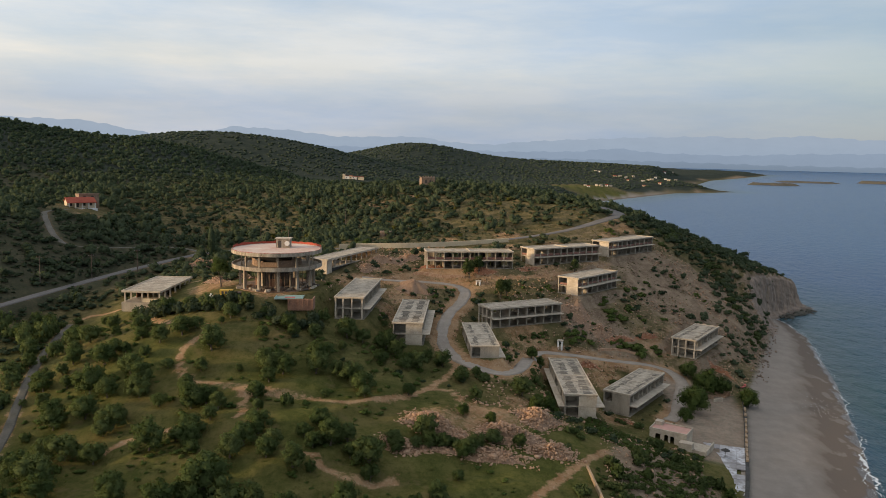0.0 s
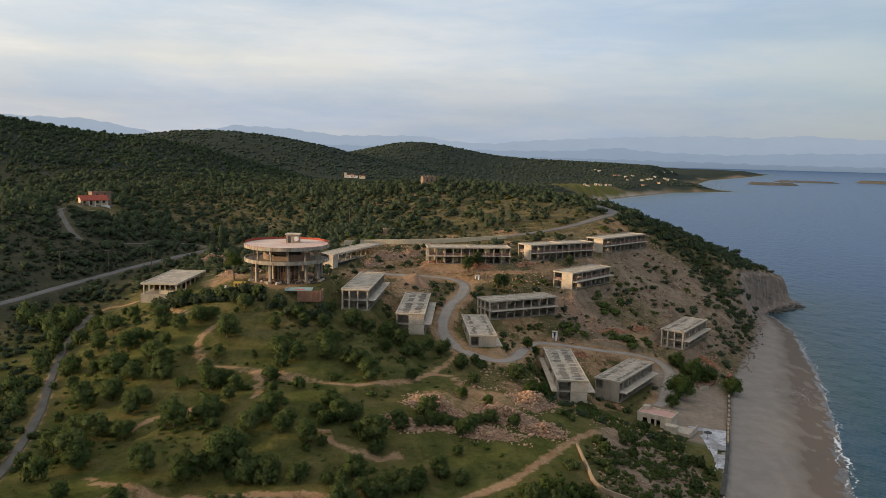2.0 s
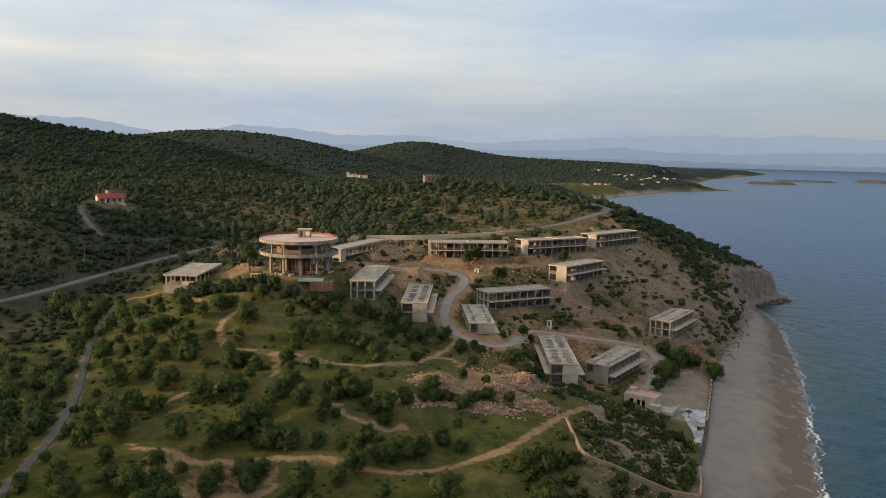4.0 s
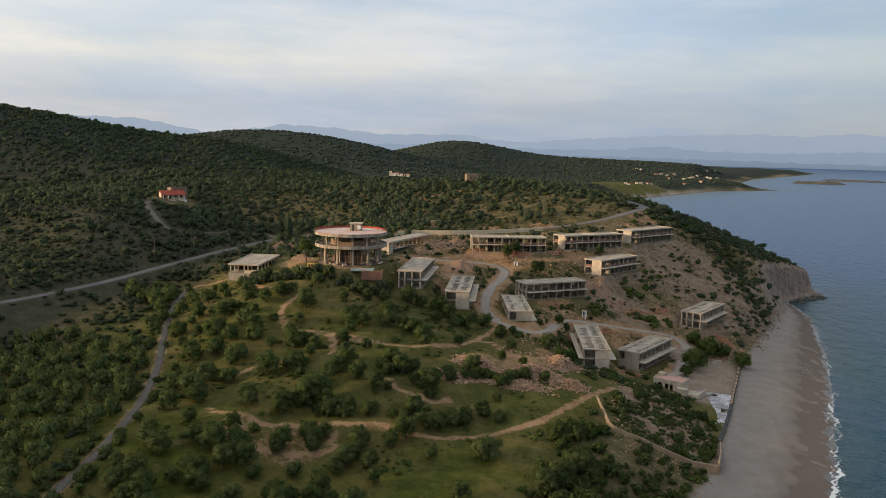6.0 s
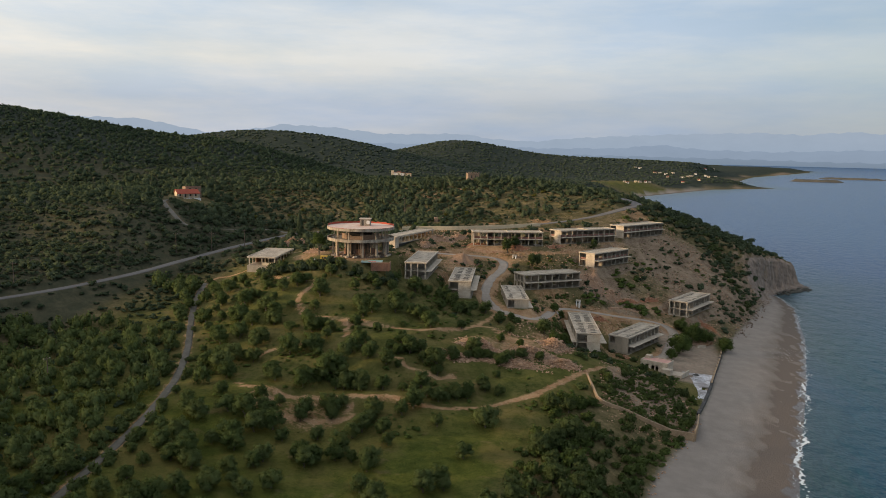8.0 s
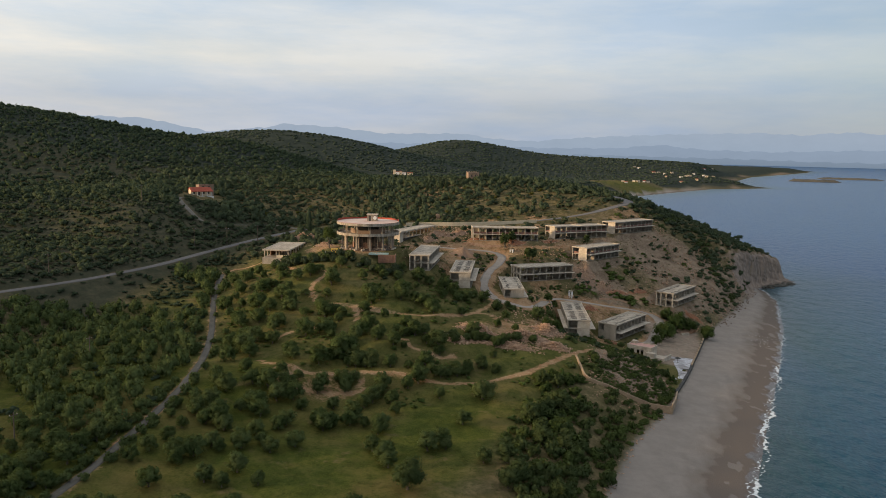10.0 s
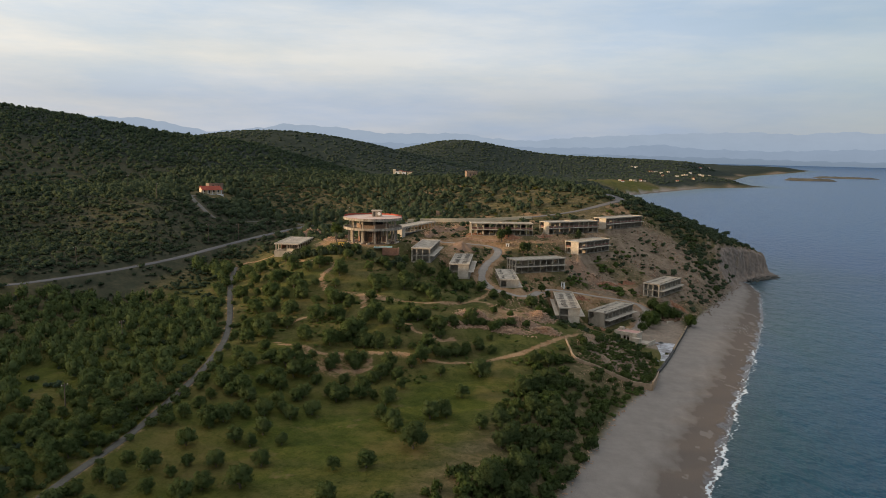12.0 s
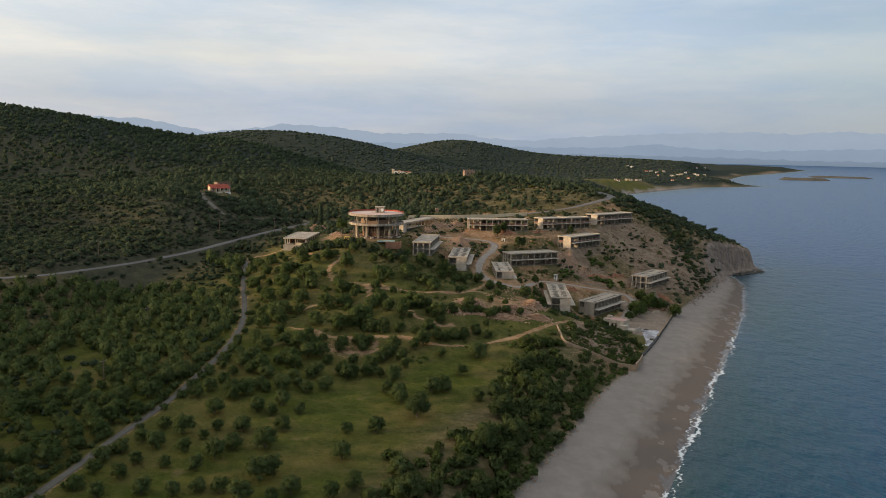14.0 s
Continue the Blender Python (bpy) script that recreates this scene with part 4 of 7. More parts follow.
GREY = "unfinished grey concrete row of rooms, "
NOTES = ("open end columns", "ribbed stained roof", "half sunk in the bank", "long ribbed roof, solid end wall", "wide balcony beside the plaza", "on columns above the beach", "red netting, grassy shelf", "beside the gravel bend", "two joined units, red netting",
         "stepped roof, red netting", "at the headland's top")
for (x, y, top, turn, length, width, bays, near, balcony, ribs, net, step, low), note in zip(SHELLS, NOTES):
    shell(x, y, top, turn, length, width, bays, near, balcony, ribs, net, step, GREY + note)


# ---------------------------------------------------------------- round main building
def disc(r, z0, z1, sides=72, hole=0.0):
    bm = bmesh.new()
    rings = []
    for rad, z in ((r, z0), (r, z1)) + (((hole, z1), (hole, z0)) if hole else ()):
        rings.append([bm.verts.new((rad * math.cos(2 * math.pi * k / sides), rad * math.sin(2 * math.pi * k / sides), z)) for k in range(sides)])
    if hole:
        rings.append(rings[0])
    for a, b in zip(rings, rings[1:]):
        for k in range(sides):
            bm.faces.new((a[k], a[(k + 1) % sides], b[(k + 1) % sides], b[k]))
    if not hole:
        bm.faces.new(rings[0][::-1])
        bm.faces.new(rings[1])
    return bm


def round_building():
    rng = random.Random(3)
    t = anchor("round_building", pose(-68.7, 207, 36.2, 0, 0, 8), "unfinished round concrete block on columns with red roof netting", "unfinished building")
    roof = part("roof", disc(12.7, 10.2, 11.06), DISC, t, "pale round roof slab")
    part("roof_band", disc(12.98, 10.12, 11.12, hole=12.55), STAINED, roof, "weathered concrete roof edge")
    part("ceiling_ring", disc(11.5, 9.85, 10.2, hole=10.2), CONCRETE, roof)
    for k in range(60):
        a = 2 * math.pi * k / 60
        lean, hgt = rng.uniform(-0.04, 0.04), rng.uniform(0.55, 0.8)
        if 3.2 < a < 6.2:
            hgt *= 0.14
        m = pose(12.75 * math.cos(a), 12.75 * math.sin(a), 11.1 + hgt / 2, 0, math.degrees(lean), math.degrees(a) + 90)
        piece("safety_net", array_box("safety_net", (0.66, 0.015, round(hgt / 2, 2)), NET), m, t, "bright red safety net")
    cabin = part("stair_cabin", block(-0.6, 3.4, 1.2, 4.4, 11.0, 13.6), STAINED, t, "grey stair cabin on the roof")
    part("cabin_roof", block(-0.9, 3.7, 0.9, 4.7, 13.6, 13.9), PALE, cabin)
    part("door_opening", block(0.0, 0.9, 1.14, 1.197, 11.1, 13.2), GLASSLESS, cabin, "dark doorway")
    dish = disc(0.75, 0, 0.12, 28)
    bmesh.ops.transform(dish, matrix=pose(2.65, 1.1, 12.4, 90), verts=dish.verts)
    part("dish", dish, WHITE, cabin, "white round dish")
    part("mast", tube(bmesh.new(), [(2.9, 2.4, 13.9), (2.9, 2.4, 16.2)], [0.05, 0.04], 6), STEEL, cabin)
    deck = part("gallery", disc(12.8, 6.0, 6.4, hole=4.0), CONCRETE, t, "ring-shaped gallery slab")
    part("gallery_parapet", disc(13.0, 5.95, 7.05, hole=12.72), STAINED, deck, "stained gallery parapet")
    part("inner_floor", disc(4.0, 6.0, 6.4), CONCRETE, t)
    part("ground_slab", disc(11.6, -1.6, 0.05), EARTH_HEAP, t)
    tall, short = array_box("column", (0.36, 0.36, 2.96), STAINED), array_box("upper_column", (0.22, 0.22, 1.67), STAINED)
    for k in range(12):
        a = 2 * math.pi * (k + 0.4) / 12
        piece("column", tall, pose(10.6 * math.cos(a), 10.6 * math.sin(a), 3.04, 0, 0, math.degrees(a)), t)
        piece("column", short, pose(10.2 * math.cos(a), 10.2 * math.sin(a), 8.08, 0, 0, math.degrees(a)), t)
    for k in range(8):
        a = 2 * math.pi * (k + 0.2) / 8
        piece("column", tall, pose(5.6 * math.cos(a), 5.6 * math.sin(a), 3.04, 0, 0, math.degrees(a)), t)
        piece("column", short, pose(6.6 * math.cos(a), 6.6 * math.sin(a), 8.08, 0, 0, math.degrees(a)), t)
    part("core", block(-3.4, 3.4, -1.0, 4.6, 0.08, 6.0), GLASSLESS, t, "dark stair core")
    part("core", block(-4.4, 4.4, -1.5, 4.6, 6.4, 10.2), GLASSLESS, t, "dark stair core")
    for a, w, h, z, r in ((-95, 2.6, 0.7, 7.2, 7.4), (-60, 2.2, 0.9, 7.4, 7.4), (-125, 1.8, 0.8, 7.3, 7.2), (-30, 2.2, 1.1, 7.6, 7.2), (-150, 1.7, 1.0, 7.5, 7.0), (-84, 1.8, 1.3, 1.4, 5.0), (-20, 2.0, 1.4, 1.5, 6.0), (-160, 1.8, 1.2, 1.3, 6.2)):
        q = math.radians(a)
        piece("brick_infill", array_box("brick_infill", (w, 0.1, h), OLD_STONE if z > 7 else BRICK), pose(r * math.cos(q), r * math.sin(q), z, 0, 0, a + 90), t, "unplastered red brick infill")
    for k in range(44):
        a, r = math.radians(rng.uniform(-120, 10)), rng.uniform(6.0, 10.8)
        part("prop", tube(bmesh.new(), [(r * math.cos(a), r * math.sin(a), 0.05), (r * math.cos(a) + rng.uniform(-0.2, 0.2), r * math.sin(a), 6.0)], [0.05, 0.05], 5), STEEL, t)
    for z in (1.7, 3.4, 4.8):
        for a0 in (-66, -48, -30, -12):
            p = [(10.4 * math.cos(math.radians(a0 + d)), 10.4 * math.sin(math.radians(a0 + d)), z) for d in (0, 17)]
            part("scaffold_rail", tube(bmesh.new(), p, [0.05, 0.05], 5), STEEL, t)
    for k in range(70):
        a, r = math.radians(rng.uniform(-185, 30)), rng.uniform(4, 12.4)
        s = rng.uniform(0.25, 0.8)
        piece("timber_stack", array_box("timber_stack", (round(s, 1) + 0.3, 0.3, 0.25), TIMBER if k % 2 else PALE), pose(r * math.cos(a), r * math.sin(a), 0.33, 0, 0, rng.uniform(0, 180)), t)


def heap(name, x, y, r, h, material, label, category, seed, stones=0, stone_material=None, squash=0.7, turn=0.0):
    """A low mound of earth or rubble with loose stones over it."""
    rng = np.random.default_rng(seed)
    n, k = 9, 28
    v, f = [(0, 0, h)], []
    for i in range(1, n + 1):
        for j in range(k):
            a = 2 * math.pi * j / k
            rr = r * i / n * (1 + 0.18 * math.sin(3 * a + seed) + 0.1 * math.sin(7 * a))
            v.append((rr * math.cos(a), rr * squash * math.sin(a), h * (0.5 + 0.5 * math.cos(math.pi * i / n)) * (1 + (0.2 if stones else 0.07) * rng.normal() * (i < n))))
    for j in range(k):
        f.append((0, 1 + j, 1 + (j + 1) % k))
    for i in range(n - 1):
        for j in range(k):
            a, b = 1 + i * k + j, 1 + i * k + (j + 1) % k
            f += [(a, a + k, b + k), (a, b + k, b)]
    v = np.array(v)
    c, s = math.cos(math.radians(turn)), math.sin(math.radians(turn))
    wx, wy = x + v[:, 0] * c - v[:, 1] * s, y + v[:, 0] * s + v[:, 1] * c
    v = np.c_[wx - x, wy - y, v[:, 2] + on_ground(wx, wy) - on_ground(x, y) - 0.12]
    t = anchor(name, pose(x, y, float(on_ground(x, y))), label, category)
    o = new("mound", array_mesh("mound", v, np.array(f), material))
    o.parent = t
    if stones:
        pieces = []
        for q in range(stones):
            vv, ff = rock_shape(rng)
            i = rng.integers(1, len(v))
            size = rng.uniform(0.12, 0.4) * (1.8 if rng.random() < 0.1 else 1)
            pieces.append((vv * size + v[i] + rng.normal(0, 0.45, 3) * (1, 1, 0.1) + (0, 0, 0.08), ff))
        o = new("stone_scatter", array_mesh("stone_scatter", *joined(pieces), stone_material or STONE))
        o.parent = t
        tagged(o, "loose pale stones", kind="stuff")
    return t


ICO = None


def rock_shape(rng):
    global ICO
    if ICO is None:
        bm = bmesh.new()
        bmesh.ops.create_icosphere(bm, subdivisions=1, radius=1)
        ICO = np.array([v.co[:] for v in bm.verts]), np.array([[v.index for v in f.verts] for f in bm.faces])
        bm.free()
    v = ICO[0] * rng.uniform(0.5, 1.25, (len(ICO[0]), 1)) * rng.uniform(0.5, 1.3, 3) * (1, 1, 0.75)
    return v, ICO[1]


round_building()


def long_wing():
    """The entrance wing: a long roof on columns over a terrace wall."""
    t = anchor("entrance_wing", pose(-61.3, 260.3, 34.6, 0, 0, 75.3), "long open concrete entrance wing with a flat roof on columns", "unfinished building")
    roof = part("roof", block(-19, 19, -3.4, 3.4, 4.6, 4.95), ROOF, t, "stained flat concrete roof")
    part("roof_rim", block(-19, 19, -3.6, -3.4, 4.5, 5.1), PALE, roof)
    part("roof_rim", block(-19, 19, 3.4, 3.6, 4.5, 5.1), PALE, roof)
    part("end_block", block(-19.2, -15.6, -3.2, 3.2, -2.0, 4.6), PALE, t, "solid concrete end block")
    part("floor_slab", block(-15.6, 19, -3.5, 3.3, 1.6, 1.9), CONCRETE, t)
    part("plinth", block(-15.6, 19, -2.6, 3.0, -3, 1.6), GLASSLESS, t, "dark undercroft wall")
    for k in range(9):
        for cy in (-3.1, 3.0):
            part("column", block(-13.8 + k * 4.0, -13.4 + k * 4.0, cy - 0.2, cy + 0.2, 1.9, 4.6), CONCRETE, t)
    van = anchor("parked_van", pose(-64.6, 256.5, 37.0, 0, 0, 70), "small white van parked behind the open wing", "van")
    part("body", block(-1.9, 1.0, -0.8, 0.8, 0.4, 1.85), WHITE, van)
    part("cab", block(1.0, 2.1, -0.78, 0.78, 0.4, 1.3), WHITE, van)
    part("window", block(0.99, 1.5, -0.72, 0.72, 1.3, 1.75), CAR_GLASS, van)
    part("floor_pad", block(-2.3, 2.4, -1.1, 1.1, -1.2, 0.12), CONCRETE, van)
    for wx in (-1.2, 1.3):
        for wy in (-0.82, 0.82):
            part("wheel", tube(bmesh.new(), [(wx, wy - 0.1, 0.42), (wx, wy + 0.1, 0.42)], [0.32, 0.32], 12), RUBBER, van)


def pavilion():
    t = anchor("open_pavilion", pose(-105.0, 206.0, 32.2, 0, 0, 96), "low open concrete pavilion with a flat roof on square columns", "unfinished building")
    roof = part("roof", block(-13, 13, -5.4, 5.4, 2.95, 3.25), ROOF, t, "stained flat concrete roof")
    for a in ((-13.1, 13.1, -5.6, -5.35, 2.85, 3.42), (-13.1, 13.1, 5.35, 5.6, 2.85, 3.42), (-13.15, -12.9, -5.35, 5.35, 2.85, 3.4), (12.9, 13.15, -5.35, 5.35, 2.85, 3.4)):
        part("roof_rim", block(*a), PALE, roof)
    part("ground_slab", block(-13.3, 13, -5.6, 5.6, -2.6, 0.0), CONCRETE, t)
    for k in range(7):
        for cy in (-4.9, 0.0, 4.9):
            part("column", block(-12.6 + k * 4.1, -12.2 + k * 4.1, cy - 0.2, cy + 0.2, 0, 2.95), PALE, t)
    part("back_wall", block(-6, 12.4, 4.2, 4.4, 0, 2.0), BRICK, t, "low red brick wall")
    part("back_wall", block(2, 12.4, -0.6, -0.4, 0, 2.2), BRICK, t, "low red brick wall")
    part("plaster_panel", block(-12.6, -12.45, -4.4, 0.2, 0.0, 1.1), PLASTER, t, "cream plastered low wall")


long_wing()
pavilion()


# ---------------------------------------------------------------- terrace of the round building
def pool():
    t = anchor("swimming_pool", pose(-59.5, 191.0, 35.7, 0, 0, 10), "small empty turquoise pool with faded red patches", "pool")
    part("basin_floor", block(-4, 3.2, -1.9, 2.2, 0.1, 0.3), POOL_BLUE, t)
    part("red_patch", block(-1.6, 1.2, -1.5, 0.6, 0.3, 0.34), POOL_RED, t, "faded red painted patch")
    for a in ((-4.2, -4, -2.1, 2.4), (3.2, 3.4, -2.1, 2.4), (-4, 3.2, 2.2, 2.4), (-4, 3.2, -2.1, -1.9)):
        part("rim", block(*a, 0.1, 0.5), POOL_BLUE, t)
    part("brick_side", block(-0.5, 6.4, -2.7, -2.3, -2.8, 0.35), BRICK, t, "bare brick retaining side")
    part("brick_side", block(6.1, 6.4, -2.3, 2.0, -2.8, 0.3), BRICK, t, "bare brick retaining side")
    for k in range(6):
        part("buttress", block(-0.3 + k * 1.25, 0.0 + k * 1.25, -2.95, -2.703, -2.8, 0.3), BRICK, t)


def generator():
    t = anchor("site_generator", pose(-77.6, 190.6, 35.7, 0, 0, 12), "yellow site generator on skids beside a white sheet", "generator")
    part("canopy", block(-1.7, 1.7, -0.75, 0.75, 0.3, 1.75), YELLOW, t)
    part("skid", block(-1.8, 1.8, -0.7, 0.7, -0.6, 0.3), STEEL, t)
    for k in range(3):
        part("louvre", block(-1.2 + k * 0.9, -0.6 + k * 0.9, -0.79, -0.753, 0.7, 1.4), GLASSLESS, t, "dark louvre")
    part("exhaust", tube(bmesh.new(), [(1.2, 0.2, 1.75), (1.2, 0.2, 2.2)], [0.06, 0.06], 6), STEEL, t)
    s = anchor("dark_skip", pose(-74.8, 191.6, 35.7, 0, 0, 14), "small dark steel skip next to the generator", "skip")
    part("tub", block(-0.9, 0.9, -0.6, 0.6, -0.5, 0.95), RUBBER, s)
    part("lip", block(-1.0, 1.0, -0.7, 0.7, 0.95, 1.05), STEEL, s)


def small_hut(x, y, z, turn):
    t = anchor("small_hut", pose(x, y, z, 0, 0, turn), "small whitewashed hut with one dark doorway", "hut", "whitewashed huts")
    part("wall", block(-0.8, 0.8, 0.6, 0.8, -1.5, 1.5), WHITE, t)
    for a in ((-0.8, -0.65, -0.8, 0.6), (0.65, 0.8, -0.8, 0.6), (-0.65, -0.32, -0.8, -0.65), (0.32, 0.65, -0.8, -0.65)):
        part("wall", block(*a, -1.5, 1.5), WHITE, t)
    part("floor_slab", block(-0.65, 0.65, -0.65, 0.6, -1.0, 0.0), CONCRETE, t)
    part("roof", block(-0.95, 0.95, -0.95, 0.95, 1.5, 1.64), PALE, t)


pool()
generator()
heap("covered_heap", -81.6, 189.8, 2.3, 1.7, SHEET, "heap under crumpled white plastic sheeting", "heap", 4, squash=0.6)
small_hut(-12.6, 256.1, 30.3, -4)
small_hut(15.6, 231.7, 16.2, -10)
heap("earth_heap", -33.5, 245.5, 7.5, 2.4, EARTH_HEAP, "smooth brown heap of excavated earth", "heap", 8, squash=0.75)
heap("rubble_heap", -119, 266, 11, 2.7, EARTH_HEAP, "tall heap of pale broken stone by the road", "heap", 9, stones=420, squash=0.6, turn=20)
for n, (hx, hy, hr, hh, sq, tr) in enumerate([(-14, 149, 9, 1.6, 0.5, -12), (1, 151, 9, 1.8, 0.6, 8), (8, 164, 6.5, 2.2, 0.9, 60), (-4, 141, 12, 1.0, 0.3, 4), (11, 148, 6, 1.4, 0.6, 20), (-19, 139, 5, 1.0, 0.6, 0)]):
    heap("rubble_heap", hx, hy, hr, hh, EARTH_HEAP, "spread heap of reddish broken building stone", "heap", 20 + n, stones=900, squash=sq, turn=tr)
for n, (hx, hy, hr, hh) in enumerate([(-48, 268, 8, 1.6), (-40, 274, 6, 1.4), (-52, 256, 6, 1.2), (22, 251, 8, 1.5), (-90, 214, 5, 1.3), (-84, 219, 4, 1.2), (30, 247, 6, 1.2)]):
    heap("spoil_heap", hx, hy, hr, hh, EARTH_HEAP, "low reddish spoil heap strewn with stones", "heap", 40 + n, stones=150, squash=0.7, turn=n * 40)


# red earth laid bare where the tracks were cut into the slope
for n, (hx, hy, hr, hh, tr) in enumerate([(36, 247, 8, 1.0, 38), (46, 255, 7, 1.1, 42), (-30, 263.5, 8, 0.9, 8), (-12, 263.5, 7, 0.9, 6), (4, 272, 7, 0.9, 38), (70, 250, 6, 1.2, -30), (24, 226, 5, 0.7, 20), (33, 196, 4.5, 0.8, -30)]):
    heap("cut_bank", hx, hy, hr, hh, RED_EARTH, "raw red earth bank beside the dirt track", "bank", 60 + n, stones=60, squash=0.24, turn=tr)


# ---------------------------------------------------------------- beach edge
def walling(name, line, width, tops, down, material, label, category, cap=None):
    """A wall along a line; tops: heights along it; its foot goes below the ground."""
    p = np.array(line, float)
    d = np.gradient(p, axis=0)
    side = np.c_[d[:, 1], -d[:, 0]] / np.hypot(d[:, 0], d[:, 1])[:, None] * width / 2
    bm = bmesh.new()
    rows = []
    for q, s, z in zip(p, side, tops):
        foot = float(on_ground(*q)) - down
        rows.append([bm.verts.new((*(q - s), foot)), bm.verts.new((*(q - s), z)), bm.verts.new((*(q + s), z)), bm.verts.new((*(q + s), foot))])
    for a, b in zip(rows, rows[1:]):
        for k in range(3):
            bm.faces.new((a[k], b[k], b[k + 1], a[k + 1]))
    bm.faces.new(rows[0])
    bm.faces.new(rows[-1][::-1])
    bmesh.ops.recalc_face_normals(bm, faces=bm.faces)
    t = anchor(name, Matrix(), label, category)
    part("wall_body", bm, material, t)
    return t


boundary = smooth_line([(18, 144.7), (19.6, 137), (21.6, 129), (28, 128.2), (34, 127.4), (40.3, 126.6), (46, 125.1)], 4)
walling("boundary_wall", boundary, 0.4, np.interp(np.arange(len(boundary)), [0, 8, 12, 16, 20, 24], [12.9, 10.5, 8.5, 6.3, 4.2, 4.1]), 1.2, WALL_STONE, "ochre rendered boundary wall stepping down to the beach", "wall")
side_wall = smooth_line([(46.2, 125.4), (48.2, 134), (50.0, 144)], 4)
walling("boundary_wall", side_wall, 0.4, np.linspace(4.9, 3.2, len(side_wall)), 1.2, WALL_STONE, "ochre rendered wall along the back of the beach", "wall")
sea_line = smooth_line([(50.2, 146), (54, 158.5), (58, 173), (61.8, 188), (67, 208), (73.3, 234)], 5)
sea_wall = walling("sea_wall", sea_line, 0.9, 2.7 + 0.3 * np.sin(np.arange(len(sea_line)) * 2.2), 2.0, BLACK_STONE, "dark broken sea wall between plaza and beach", "wall")
for n in range(14):
    q = sea_line[int(12 + n / 13 * (len(sea_line) - 13))]
    piece("capping_stone", array_box("capping_stone", (0.3, 1.12, 0.3), WALL_STONE), pose(q[0], q[1], 3.0, 0, 0, -14), sea_wall)
road_wall = smooth_line([(-70, 284.4), (-56, 286.5), (-44, 289.6), (-32, 295), (-18, 301.5), (-4, 308.5)], 4)
walling("retaining_wall", road_wall, 0.5, on_ground(road_wall[:, 0], road_wall[:, 1]) + np.linspace(2.3, 1.6, len(road_wall)), 2.5, PLASTER, "pale stone retaining wall below the coast road", "wall")
terrace = smooth_line([(-36, 257), (-26, 258), (-18, 259.5)], 4)
walling("terrace_wall", terrace, 0.5, on_ground(terrace[:, 0], terrace[:, 1]) + 0.9, 1.5, STONE, "low dry-stone terrace wall beside the track", "wall")
kerb_line = smooth_line([(28, 236.5), (36, 241), (43, 243)], 4)
walling("terrace_wall", kerb_line, 0.5, on_ground(kerb_line[:, 0], kerb_line[:, 1]) + 0.6, 1.5, STONE, "low dry-stone wall under the bushes", "wall")


def beach_house():
    t = anchor("beach_house", pose(42.6, 187.0, 3.2, 0, 0, -26), "low pale beach house with a faded pink roof deck", "house")
    roof = part("roof", block(-4.6, 4.6, -2.6, 2.9, 3.3, 3.5), PINK, t, "faded pink roof deck")
    for a in ((-4.8, 4.8, -2.9, -2.6), (-4.8, 4.8, 2.9, 3.15), (-4.8, -4.55, -2.6, 2.9), (4.55, 4.8, -2.6, 2.9)):
        part("parapet", block(*a, 3.2, 3.85), PALE, roof)
    part("roof_hatch", block(-4.5, -2.6, 0.9, 2.8, 3.5, 4.5), PALE, roof, "pale stair hatch")
    part("back_wall", block(-4.7, 4.7, 2.8, 3.0, -1.5, 3.2), PALE, t)
    part("end_wall", block(-4.7, -4.5, -2.8, 2.8, -1.5, 3.2), PALE, t)
    part("end_wall", block(4.5, 4.7, -2.8, 2.8, -1.5, 3.2), PALE, t)
    for a, b in ((-4.7, -3.2), (-1.9, -0.9), (0.1, 0.6), (1.6, 4.7)):
        part("front_wall", block(a, b, -2.85, -2.6, -1.5, 3.2), PALE, t)
    for a, b in ((-3.2, -1.9), (-0.9, 0.1), (0.6, 1.6)):
        part("lintel", block(a, b, -2.85, -2.6, 2.55, 3.2), PALE, t)
        part("sill", block(a, b, -2.85, -2.6, -1.5, 0.25), PALE, t)
    part("floor_slab", block(-4.5, 4.5, -2.6, 2.8, -1.5, 0.02), CONCRETE, t)
    part("lower_block", block(3.4, 6.6, -5.2, -2.9, -1.6, 2.3), PALE, t, "lower annexe block")
    part("terrace", block(-3.2, 3.4, -5.6, -2.9, -1.6, 0.0), PALE, t, "pale terrace slab")
    part("terrace", block(4.9, 10.2, -3.0, 3.0, -1.6, 0.1), PALE, t, "pale side terrace slab")
    part("terrace_wall", block(9.9, 10.2, -4.5, 3.0, 0.1, 1.3), PALE, t)
    part("terrace_wall", block(6.6, 9.9, -4.5, -4.2, -1.6, 0.9), PALE, t)


